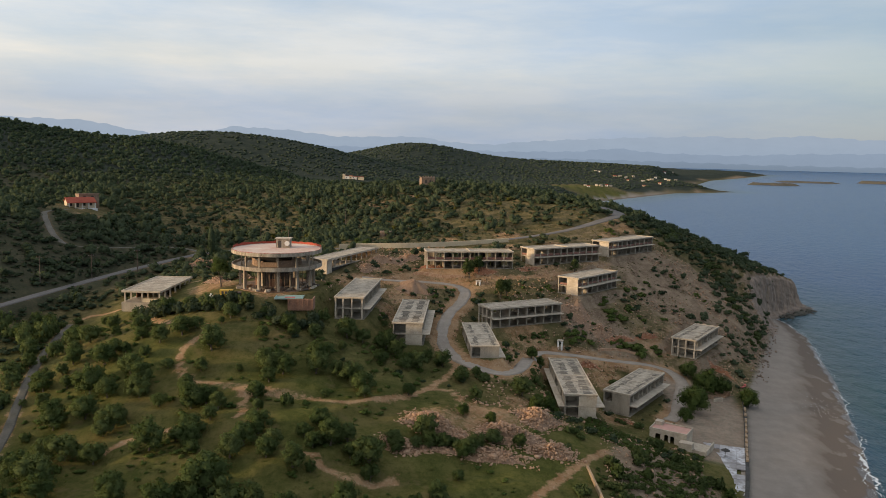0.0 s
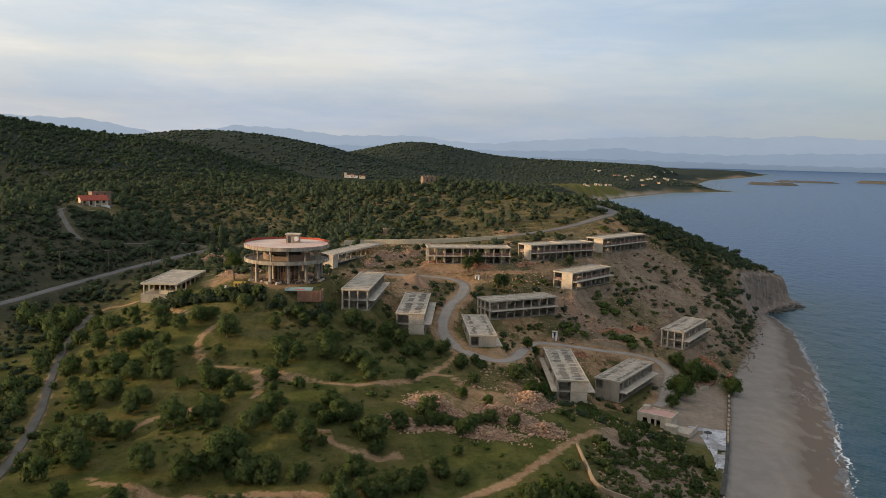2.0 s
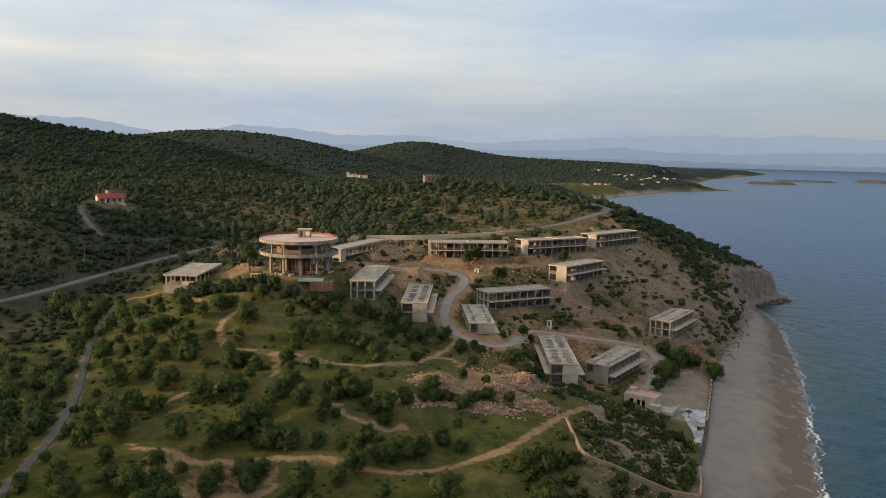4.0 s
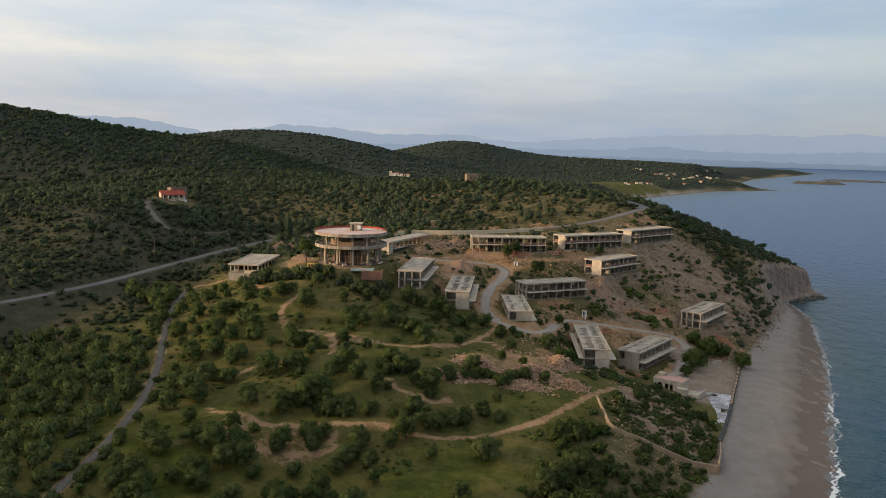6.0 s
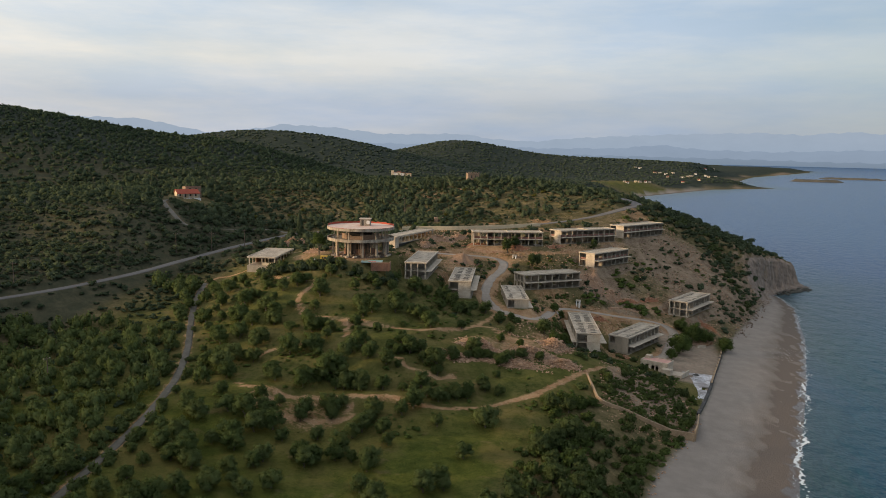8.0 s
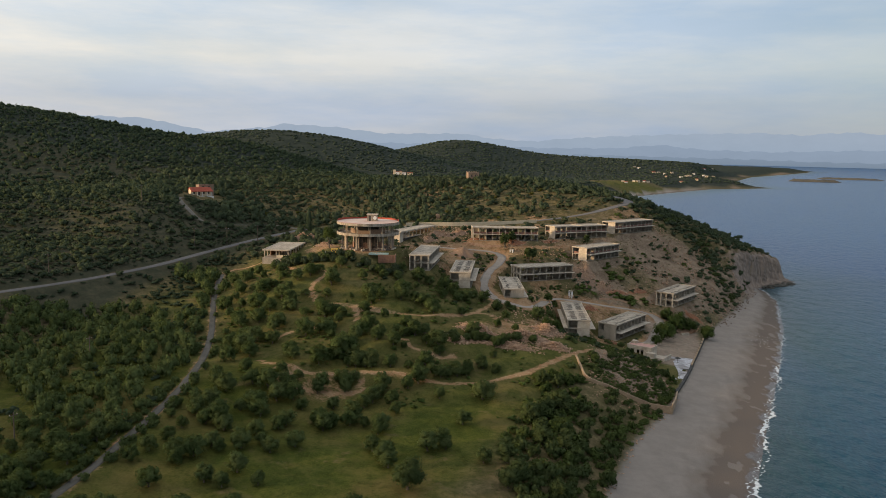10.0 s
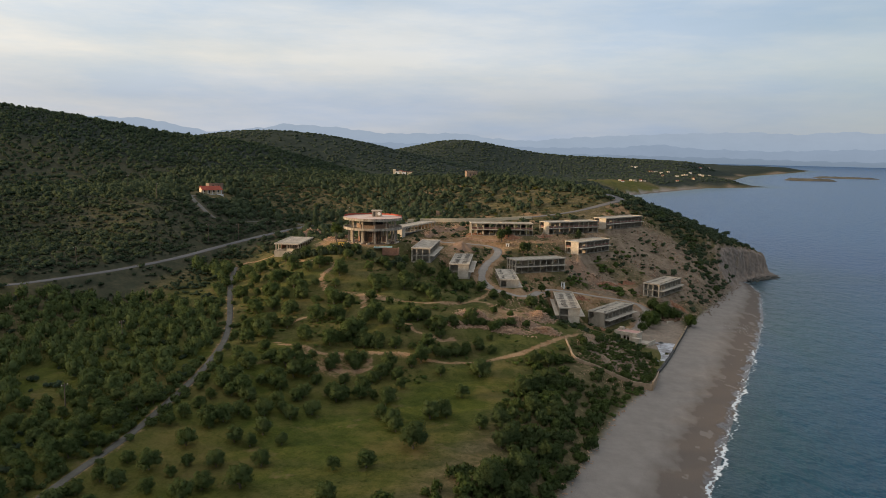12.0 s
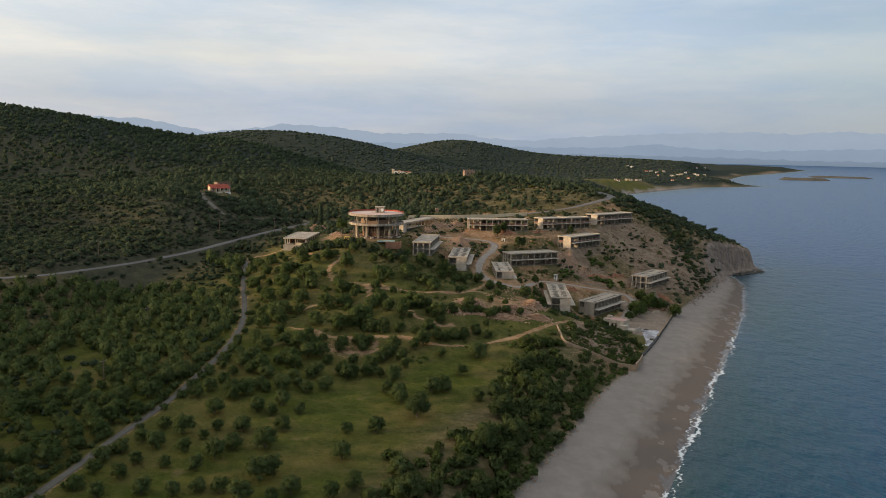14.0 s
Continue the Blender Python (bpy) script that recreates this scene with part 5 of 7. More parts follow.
def plaza():
    """Cracked paving, bay by bay, tipped and broken towards the sea."""
    rng = random.Random(12)
    t = anchor("plaza", pose(53.4, 176, 2.55, 0, 0, -14), "cracked pale concrete paving sagging towards the beach", "paving", kind="structure")
    for i in range(5):
        for j in range(9):
            if rng.random() < 0.07:
                continue
            w, h = 0.98, 1.43
            sag = -0.35 * ((8 - j) / 8) ** 2 * (0.4 + i / 4)
            m = pose(-4.2 + i * 2.0, -12 + j * 2.9, sag + rng.uniform(-0.03, 0.03), rng.uniform(-1, 1), rng.uniform(-1, 1), rng.uniform(-0.4, 0.4))
            piece("paving_slab", array_box("paving_slab", (w, h, 0.14), PAVING), m, t)
    for k in range(30):
        m = pose(-4 + rng.uniform(0, 9), -16 + rng.uniform(-2.5, 3), -0.7 + rng.uniform(-0.3, 0.4), rng.uniform(-25, 25), rng.uniform(-25, 25), rng.uniform(0, 90))
        piece("broken_slab", array_box("broken_slab", (0.7, 0.55, 0.12), PAVING), m, t)
    part("bed", block(-5.6, 5.0, -15, 13.5, -2.4, -0.5), GRAVEL, t)
    u = anchor("beach_umbrella", pose(54.6, 180.2, 2.6), "small dark folded-out beach umbrella on the paving", "umbrella")
    part("pole", tube(bmesh.new(), [(0, 0, -0.2), (0, 0, 2.2)], [0.05, 0.04], 6), TIMBER, u)
    top = bmesh.new()
    bmesh.ops.create_cone(top, segments=10, radius1=1.15, radius2=0.05, depth=0.55, cap_ends=True)
    bmesh.ops.translate(top, vec=(0, 0, 2.1), verts=top.verts)
    part("canopy", top, BLACK_STONE, u)
    a = anchor("stone_seating", pose(65.0, 226.5, 2.9, 0, 0, 35), "small curved flight of pale stone seats", "steps")
    for k in range(4):
        bm = bmesh.new()
        r0, pts = 2.6 + k * 0.9, []
        for s in range(11):
            q = math.radians(20 + s * 14)
            pts.append((math.cos(q), math.sin(q)))
        prev = None
        for c, s in pts:
            ring = [bm.verts.new((r * c, r * s, z)) for r, z in ((r0, -0.6), (r0, 0.3 + 0.3 * k), (r0 + 0.9, 0.3 + 0.3 * k), (r0 + 0.9, -0.6))]
            if prev:
                for e in range(3):
                    bm.faces.new((prev[e], prev[e + 1], ring[e + 1], ring[e]))
            prev = ring
        bmesh.ops.recalc_face_normals(bm, faces=bm.faces)
        part("seat_row", bm, STONE, a)
    part("parapet", block(-4.5, -0.6, -0.9, -0.3, -0.6, 0.9), PALE, a, "pale broken parapet")


beach_house()
plaza()


# ---------------------------------------------------------------- houses on the hills
def farmhouse():
    t = anchor("farmhouse", pose(-211, 336, 46.8, 0, 0, 46), "cream farmhouse with a red tiled roof and a columned porch", "house")
    part("wall", block(-6.2, 6.2, -1.6, 3.2, -2, 3.1), PLASTER, t)
    bm = bmesh.new()
    ends = []
    for x in (-6.6, 6.6):
        ends.append([bm.verts.new((x, *p)) for p in ((-4.2, 2.55), (0.9, 4.9), (3.6, 3.1), (3.6, 2.9), (0.9, 4.65), (-4.2, 2.35))])
    for k in range(6):
        bm.faces.new((ends[0][k], ends[1][k], ends[1][(k + 1) % 6], ends[0][(k + 1) % 6]))
    bm.faces.new(ends[0][::-1])
    bm.faces.new(ends[1])
    roof = part("roof", bm, TILE, t, "red clay tile roof")
    for k in range(26):
        part("tile_course", tube(bmesh.new(), [(-6.4 + k * 0.51, -4.2, 2.6), (-6.4 + k * 0.51, 0.85, 4.93)], [0.09, 0.09], 5), TILE, roof)
    gable = bmesh.new()
    gv = [gable.verts.new(p) for p in ((-6.2, -1.6, 3.1), (-6.2, 3.2, 3.1), (-6.2, 0.9, 4.6), (-6.0, -1.6, 3.1), (-6.0, 3.2, 3.1), (-6.0, 0.9, 4.6))]
    for f in ((0, 2, 1), (3, 4, 5), (0, 3, 5, 2), (1, 2, 5, 4)):
        gable.faces.new([gv[k] for k in f])
    part("gable", gable, PLASTER, t)
    for k in range(5):
        part("porch_column", block(-5.9 + k * 2.9, -5.6 + k * 2.9, -4.0, -3.7, -0.3, 2.4), WHITE, t)
    for k in range(4):
        part("window", block(-5.0 + k * 3.0, -3.9 + k * 3.0, -1.66, -1.603, 0.2 if k == 1 else 0.9, 2.3), GLASSLESS, t, "dark window opening")
    part("porch_floor", block(-6.4, 6.6, -5.2, -1.6, -2.2, -0.3), WHITE, t, "white porch terrace")
    b = anchor("stone_tower_house", pose(-211.5, 343.5, 47.2, 0, 0, 46), "square old stone tower house behind the farmhouse", "house")
    part("wall", block(-4.6, 4.6, -2.2, 4.2, -2, 5.8), OLD_STONE, b)
    part("parapet", block(-4.8, 4.8, -2.4, -2.0, 5.8, 6.1), OLD_STONE, b)
    for k in range(2):
        part("window", block(-2.6 + k * 3.6, -1.5 + k * 3.6, -2.27, -2.203, 3.6, 5.0), GLASSLESS, b, "dark arched window")


def watch_tower():
    t = anchor("watch_tower", pose(-57.5, 447, 57.0, 0, 0, 20), "old brown stone tower house with a crenellated top", "tower")
    part("wall", block(-3.9, 3.9, -3.6, 3.6, -3, 5.0), OLD_STONE, t)
    for s in (-3.9, 3.5):
        for k in range(5):
            part("merlon", block(-3.9 + k * 1.75, -3.1 + k * 1.75, s - 0.003, s + 0.4, 5.0, 5.8), OLD_STONE, t)
    for k in range(2):
        part("window", block(-1.9 + k * 2.6, -1.0 + k * 2.6, -3.67, -3.603, 2.0, 3.6), GLASSLESS, t, "dark window slit")
    part("door_opening", block(3.903, 3.97, -0.6, 0.6, -0.5, 2.2), GLASSLESS, t)


def white_villa():
    z = float(on_ground(-298, 1222))
    t = anchor("hill_villa", pose(-298, 1222, z, 0, 0, 10), "white villa with a cream tower on the wooded hill", "house")
    part("tower", block(-6, -1.5, -3, 3, -3, 8), PLASTER, t)
    for k, (a, b, h) in enumerate(((-1.5, 5, 4.4), (5, 10, 5.4), (10, 17, 3.8), (19, 29, 3.4))):
        part("wing", block(a, b, -3, 3, -3, h), WHITE if k % 2 == 0 else PLASTER, t)
        part("roof", block(a - 0.3, b + 0.3, -3.4, 3.4, h, h + 0.5), TILE, t)
        part("window", block(a + 1.2, a + 2.6, -3.07, -3.003, 1, 2.6), GLASSLESS, t)


def village_house(x, y, w, d, h, turn, wall, roof):
    z = float(on_ground(x, y))
    t = anchor("village_house", pose(x, y, z, 0, 0, turn), "small pale village house with a low roof among trees", "house", "houses of the far village")
    part("wall", block(-w / 2, w / 2, -d / 2, d / 2, -3, h), wall, t)
    bm = bmesh.new()
    e = [[bm.verts.new((s * (w / 2 + 0.5), yy, zz)) for yy, zz in ((-d / 2 - 0.5, h), (0, h + d * 0.22), (d / 2 + 0.5, h))] for s in (-1, 1)]
    for k in range(3):
        bm.faces.new((e[0][k], e[1][k], e[1][(k + 1) % 3], e[0][(k + 1) % 3]))
    bm.faces.new(e[0][::-1])
    bm.faces.new(e[1])
    part("roof", bm, roof, t)
    for k in range(max(2, int(w / 5))):
        part("window", block(-w / 2 + 1.5 + k * 4.4, -w / 2 + 3 + k * 4.4, -d / 2 - 0.08, -d / 2 - 0.003, 1.2, 3.2), GLASSLESS, t)


def ruin():
    t = anchor("stone_ruin", pose(-58, 320, 39.2, 0, 0, 15), "little ruined stone shed under the trees", "shed")
    part("wall", block(-2.6, 2.6, -1.8, 1.8, -1.5, 2.6), OLD_STONE, t)
    part("door_opening", block(-0.6, 0.5, -1.87, -1.803, 0, 1.9), GLASSLESS, t)


farmhouse()
watch_tower()
white_villa()
ruin()
vr = random.Random(31)
VILLAGE = [(121, 1644), (125, 1601), (147, 1666), (156, 1665), (172, 1700), (181, 1705), (179, 2097), (190, 2096), (224, 2021), (237, 2025), (250, 2000), (245, 1922), (272, 2033), (282, 1923), (300, 1957), (271, 1833), (332, 2049), (313, 1991), (317, 1887), (352, 2016), (354, 1979), (377, 2011), (416, 2413), (469, 2580)]
for n, (vx, vy) in enumerate(VILLAGE):
    village_house(vx, vy, vr.uniform(5, 8.5), vr.uniform(5, 6.5), vr.uniform(2.2, 3.2), vr.uniform(-25, 25), WHITE if n % 3 == 1 else PLASTER, TILE if n % 7 in (1, 4) else PALE)


# ---------------------------------------------------------------- islets
def islet(x, y, length, width, height, turn, seed):
    rng = np.random.default_rng(seed)
    n, k = 7, 40
    v, f = [(0, 0, height)], []
    for i in range(1, n + 1):
        for j in range(k):
            a = 2 * math.pi * j / k
            rr = (i / n) * (1 + 0.16 * math.sin(2 * a + seed) + 0.1 * math.sin(5 * a + seed))
            v.append((length / 2 * rr * math.cos(a), width / 2 * rr * math.sin(a), (height if i < n - 1 else height * 0.4 if i == n - 1 else -2) * (1 + 0.15 * rng.normal() * (i < n))))
    for j in range(k):
        f.append((0, 1 + j, 1 + (j + 1) % k))
    for i in range(n - 1):
        for j in range(k):
            a, b = 1 + i * k + j, 1 + i * k + (j + 1) % k
            f += [(a, a + k, b + k), (a, b + k, b)]
    ob = new("islet", array_mesh("islet", np.array(v), np.array(f), ISLET_ROCK))
    ob.matrix_basis = pose(x, y, float(far_rise(x, y)), 0, 0, turn)
    tagged(ob, "low bare rocky islet in the bay", "islet", "islets in the bay")


islet(790, 2590, 150, 40, 7, -12, 1)
islet(1000, 2900, 210, 40, 5, -14, 2)
islet(1290, 2940, 190, 50, 8, -20, 3)


# ---------------------------------------------------------------- poles and wires
def power_pole(x, y, h=9.0, turn=0.0, lean=0.0):
    z = float(on_ground(x, y))
    t = anchor("power_pole", pose(x, y, z, lean, 0, turn), "weathered timber power pole with a short crossarm", "pole", "power poles")
    part("post", tube(bmesh.new(), [(0, 0, -0.8), (0, 0, h)], [0.15, 0.1], 8), TIMBER, t)
    part("crossarm", block(-0.9, 0.9, -0.06, 0.06, h - 0.7, h - 0.55), TIMBER, t)
    for c in (-0.8, 0.0, 0.8):
        part("insulator", tube(bmesh.new(), [(c, 0, h - 0.55), (c, 0, h - 0.3)], [0.05, 0.04], 6), WHITE, t)
    return Vector((x, y, z + h - 0.35))


tops = [power_pole(x, y, h, 20, l) for x, y, h, l in ((-176, 152, 9, 1), (-157, 226, 9.5, -1), (-149, 243, 9, 0), (-140, 258, 8.5, 1), (-112, 312, 9, 0), (-84, 352, 9, 0))]
tops2 = [power_pole(x, y, h, 70, l) for x, y, h, l in ((-100, 40, 8.5, 1), (-118, 92, 8.5, -1), (-205, 262, 9, 0), (-246, 300, 9, 1))]
for line in (tops, tops2[:2]):
    for a, b in zip(line, line[1:]):
        pts = [a.lerp(b, s / 8) - Vector((0, 0, 4 * 0.7 * (s / 8) * (1 - s / 8))) for s in range(9)]
        tagged(part("overhead_wire", tube(bmesh.new(), pts, [0.018] * 9, 4, cap=False), RUBBER), "thin sagging overhead wire between timber poles", "wire", "overhead wires")


# ---------------------------------------------------------------- plants
def ball(sub):
    bm = bmesh.new()
    bmesh.ops.create_icosphere(bm, subdivisions=sub, radius=1)
    v, f = np.array([p.co[:] for p in bm.verts]), np.array([[p.index for p in q.verts] for q in bm.faces])
    bm.free()
    return v, f


BALL = {1: ball(1), 2: ball(2)}


def unit(v):
    return v / np.maximum(np.linalg.norm(v, axis=-1, keepdims=True), 1e-9)


def crown_shape(rng, wide, tall, lift, lumps, leaves, leaf):
    """A leafy crown: boughs of uneven size round a small heart, clothed in sprays of leaves that face outwards, and a few straggling twigs."""
    half = np.array([0.62 * wide, 0.62 * wide, 0.44 * tall])
    mid = np.array([0, 0, lift + 0.46 * tall])
    cs, rs = [mid], [0.6 * wide]
    turn = rng.uniform(0, 2 * math.pi)
    for n in range(lumps):
        up = 0.95 - 1.45 * (n + rng.uniform(0.2, 0.8)) / lumps
        a = turn + 2.4 * n + rng.uniform(-0.6, 0.6)
        cs.append(np.array([math.sqrt(1 - up * up) * math.cos(a), math.sqrt(1 - up * up) * math.sin(a), up]) * half * rng.uniform(0.7, 1.12) + mid)
        rs.append(wide * rng.uniform(0.2, 0.44) * (1.0 if lumps > 6 else 1.25))
    cs, rs = np.array(cs), np.array(rs)
    v, f = BALL[1]
    pieces = []
    for n, (c, r) in enumerate(zip(cs, rs)):
        size = np.array([r, r, r * 0.85 if n else 0.4 * tall]) * (0.66 if lumps > 5 else 0.8)
        pieces.append((v * rng.uniform(0.84, 1.1, (len(v), 1)) * size + c, f, unit(v + 0.5 * unit(c - mid + 1e-6) + (0, 0, 0.3))))
    k = rng.choice(len(cs), leaves, p=rs**2 / (rs**2).sum())
    d = unit(rng.normal(size=(leaves, 3)) + (0, 0, 0.45))
    stray = np.where(rng.random(leaves) < 0.07, rng.uniform(1.05, 1.35, leaves), rng.uniform(0.7, 1.08, leaves))
    at = cs[k] + d * (rs[k] * stray)[:, None] * np.c_[np.ones(leaves), np.ones(leaves), np.where(k == 0, 0.7 * tall / wide, 0.85)]
    at[:, 2] = np.maximum(at[:, 2], lift + 0.03 * tall)
    face = unit(d + 0.75 * rng.normal(size=(leaves, 3)))
    t1 = unit(np.cross(face, rng.normal(size=(leaves, 3))))
    t2 = np.cross(face, t1)
    ang = np.array([0, 2.1, 4.2]) + rng.uniform(-0.4, 0.4, (leaves, 3))
    size = leaf * rng.uniform(0.5, 1.15, (leaves, 3))
    tri = at[:, None] + size[..., None] * (np.cos(ang)[..., None] * t1[:, None] + np.sin(ang)[..., None] * t2[:, None])
    out = unit(0.8 * d + 0.6 * unit(at - mid) + 0.4 * rng.normal(size=(leaves, 3)) + (0, 0, 0.25))
    pieces.append((tri.reshape(-1, 3), np.arange(3 * leaves).reshape(-1, 3), np.repeat(out, 3, 0)))
    return joined(pieces)


def trunk_shape(rng, tall, thick, limbs, spread_out):
    bm = bmesh.new()
    p = [(0, 0, -0.5), (0.06 * tall * rng.normal(), 0.06 * tall * rng.normal(), tall * 0.35), (0.08 * tall * rng.normal(), 0.08 * tall * rng.normal(), tall * 0.62)]
    tube(bm, p, [thick, thick * 0.75, thick * 0.5], 7)
    for k in range(limbs):
        a = 2 * math.pi * k / limbs + rng.uniform(-0.4, 0.4)
        e = (p[2][0] + spread_out * math.cos(a), p[2][1] + spread_out * math.sin(a), tall * rng.uniform(0.85, 1.05))
        m = tuple(0.5 * (u + w) + (0.1 if n < 2 else 0.15) for n, (u, w) in enumerate(zip(p[1], e)))
        tube(bm, [p[1], m, e], [thick * 0.5, thick * 0.33, thick * 0.12], 5)
    me = bpy.data.meshes.new("trunk")
    bm.to_mesh(me)
    bm.free()
    me.materials.append(BARK)
    return me


def tree_kind(name, count, seed, wide, tall, lift, lumps, leaves, leaf, material, label, category, group, thick=0.22):
    """Meshes for a few trees of one kind, to be planted again and again."""
    rng = np.random.default_rng(seed)
    out = []
    for n in range(count):
        v, f, nn = crown_shape(rng, wide * rng.uniform(0.9, 1.1), tall, lift, lumps, leaves, leaf)
        out.append((trunk_shape(rng, lift + tall * 0.4, thick, 4, wide * 0.45), array_mesh("crown", v, f, material, nn)))
    return dict(name=name, meshes=out, label=label, category=category, group=group)


def plant(kind, x, y, rng, size=1.0):
    trunk, crown = kind["meshes"][int(rng.integers(len(kind["meshes"])))]
    s = size * rng.uniform(0.85, 1.15)
    m = pose(x, y, float(on_ground(x, y)) - 0.05, 0, 0, rng.uniform(0, 360)) @ Matrix.Diagonal((s * rng.uniform(0.92, 1.08), s * rng.uniform(0.92, 1.08), s, 1))
    t = tagged(new(kind["name"]), kind["label"], kind["category"], kind["group"])
    t.matrix_basis = m
    for nm, me in (("trunk", trunk), ("crown", crown)):
        o = new(nm, me)
        o.parent = t
    return t


def thicket(name, x, y, size, seed, material, label, category, lumps=4, leaves=90, leaf=0.3, variants=7, high=1.0):
    """Countless shrubs joined into one: placed low, each turned and sized on its own."""
    rng = np.random.default_rng(seed)
    shapes = [crown_shape(rng, 1.0, 1.0, 0.0, lumps, leaves, leaf) for _ in range(variants)]
    x, y, size = np.asarray(x, float), np.asarray(y, float), np.asarray(size, float)
    z = on_ground(x, y)
    pick, turn = rng.integers(0, variants, len(x)), rng.uniform(0, 2 * math.pi, len(x))
    pieces = []
    for n, (v, f, nn) in enumerate(shapes):
        k = np.nonzero(pick == n)[0]
        if len(k) == 0:
            continue
        c, s = np.cos(turn[k])[:, None], np.sin(turn[k])[:, None]
        w, h = size[k][:, None], (size[k] * high * rng.uniform(0.7, 1.15, len(k)))[:, None]
        vv = np.stack([(v[None, :, 0] * c - v[None, :, 1] * s) * w + x[k][:, None], (v[None, :, 0] * s + v[None, :, 1] * c) * w + y[k][:, None], v[None, :, 2] * h + z[k][:, None] - 0.1], -1)
        vn = np.stack([nn[None, :, 0] * c - nn[None, :, 1] * s, nn[None, :, 0] * s + nn[None, :, 1] * c, nn[None, :, 2] + 0 * c], -1)
        pieces.append((vv.reshape(-1, 3), (f[None] + (np.arange(len(k)) * len(v))[:, None, None]).reshape(-1, 3), vn.reshape(-1, 3)))
    v, f, nn = joined(pieces)
    return tagged(new(name, array_mesh(name, v, f, material, nn)), label, category, kind="stuff")


# what stands or lies where, so that nothing grows through it (x, y, turn, half length, half width)
BUILT = [(s[0], s[1], s[3], s[4] / 2 + 0.4, s[5] / 2 + 2.2) for s in SHELLS] + [(-61.3, 260.3, 75.3, 20, 5), (-105, 206, 96, 13.5, 6.2), (-60, 189.5, 12, 7, 4), (44, 186, -26, 9, 6), (56, 177, -14, 7, 16), (-211, 338, 28, 9, 9), (-57.5, 447, 20, 5, 5), (-78, 190.5, 12, 6.5, 2.5)]


def is_free(x, y, room=0.0):
    x, y = np.asarray(x, float), np.asarray(y, float)
    ok = np.hypot(x + 68.7, y - 207) > 14.5 + room
    for bx, by, turn, hl, hw in BUILT:
        c, s = math.cos(math.radians(turn)), math.sin(math.radians(turn))
        ok &= ~((np.abs((x - bx) * c + (y - by) * s) < hl + room) & (np.abs((y - by) * c - (x - bx) * s) < hw + room))
    for way, w in ((SITE_ROAD, 2.9), (COAST_ROAD, 2.9), (LANE_WAY, 1.3), (HOUSE_LANE, 2.4)):
        ok &= away_from(x, y, way) > w + room
    by, bx = np.array(BACK).T
    return ok & (x < np.interp(y, by, bx) - 0.5)


def off_track(x, y, gap):
    d = np.full(np.shape(x), 1e9)
    for line in TRACKS:
        d = np.minimum(d, away_from(x, y, line))
    return d > gap


def drift(x, y, scale, seed=0.0):
    """Soft patches between 0 and 1."""
    v = np.sin(x / scale + 1.3 * np.sin(y / scale * 0.7 + seed)) + np.sin(y / scale * 1.1 - 1.1 * np.sin(x / scale * 0.8 + 2 * seed) + seed) + 0.6 * np.sin((x + y) / scale * 2.3 + seed)
    return np.clip(0.5 + v / 4.4, 0, 1)


def scattered(rng, n, x0, x1, y0, y1, gap):
    """Random places that keep their distance."""
    x, y = rng.uniform(x0, x1, n), rng.uniform(y0, y1, n)
    cell, keep, grid = gap, [], {}
    for k in range(n):
        c = (int(x[k] // cell), int(y[k] // cell))
        if all((x[k] - x[o]) ** 2 + (y[k] - y[o]) ** 2 > gap * gap for i in (-1, 0, 1) for j in (-1, 0, 1) for o in grid.get((c[0] + i, c[1] + j), ())):
            grid.setdefault(c, []).append(k)
            keep.append(k)
    return x[keep], y[keep]


olive = tree_kind("olive_tree", 7, 11, 2.6, 4.3, -0.1, 13, 1750, 0.19, OLIVE, "grey-green olive tree with a dense rounded crown", "tree", "olive trees of the grove")
oak = tree_kind("evergreen_oak", 3, 12, 3.4, 5.2, 0.2, 20, 2400, 0.22, DEEP, "dark broad evergreen tree on the slope", "tree", "dark evergreen trees", 0.3)
pine = tree_kind("umbrella_pine", 2, 13, 3.5, 5.0, 3.2, 16, 2400, 0.2, LEAF, "umbrella pine with a bare trunk and flat round crown", "tree", "pines", 0.26)
conifer = tree_kind("young_pine", 3, 14, 1.9, 5.6, 0.3, 13, 1300, 0.2, DEEP, "dark young pine beside the track", "tree", "pines", 0.2)
plane = tree_kind("broadleaf_tree", 3, 15, 3.2, 5.2, 0.1, 20, 2400, 0.21, LEAF, "leafy green broadleaf tree on the site", "tree", "broadleaf trees of the site", 0.28)

MEADOW = [(-34.7, 101.1), (-45.4, 100), (-28.1, 102.5), (-18.8, 100.9), (-25.8, 116.4), (-7.3, 104.5)]
# the near orchard: young trees, then full-grown ones
YOUNG_OLIVES = [(-74.2, 42.1), (-72.5, 53.7), (-72.9, 60.6), (-45.3, 40.5), (-72.5, 22.1), (-60.1, 24.8), (-45.4, 29.0), (-73.4, 13.9), (-61.8, 11.7), (-61.1, 19.5), (-52.6, 16.5), (-74.6, 7.9), (-68.7, 3.8), (-76.1, 3.0), (-62.2, 4.0), (-68.5, -2.6), (-55.2, 4.1), (-75.0, -1.7), (-74.2, -9.2), (-68.4, -10.5), (-54.2, -6.8), (-50.0, -4.5), (-45.7, -3.6), (-34.5, -4.6), (-51.4, 82.2), (-2.1, 64.6), (-29.9, 30.9), (-12.4, 3.5), (-23.6, -0.7), (-15.7, 0.3)]
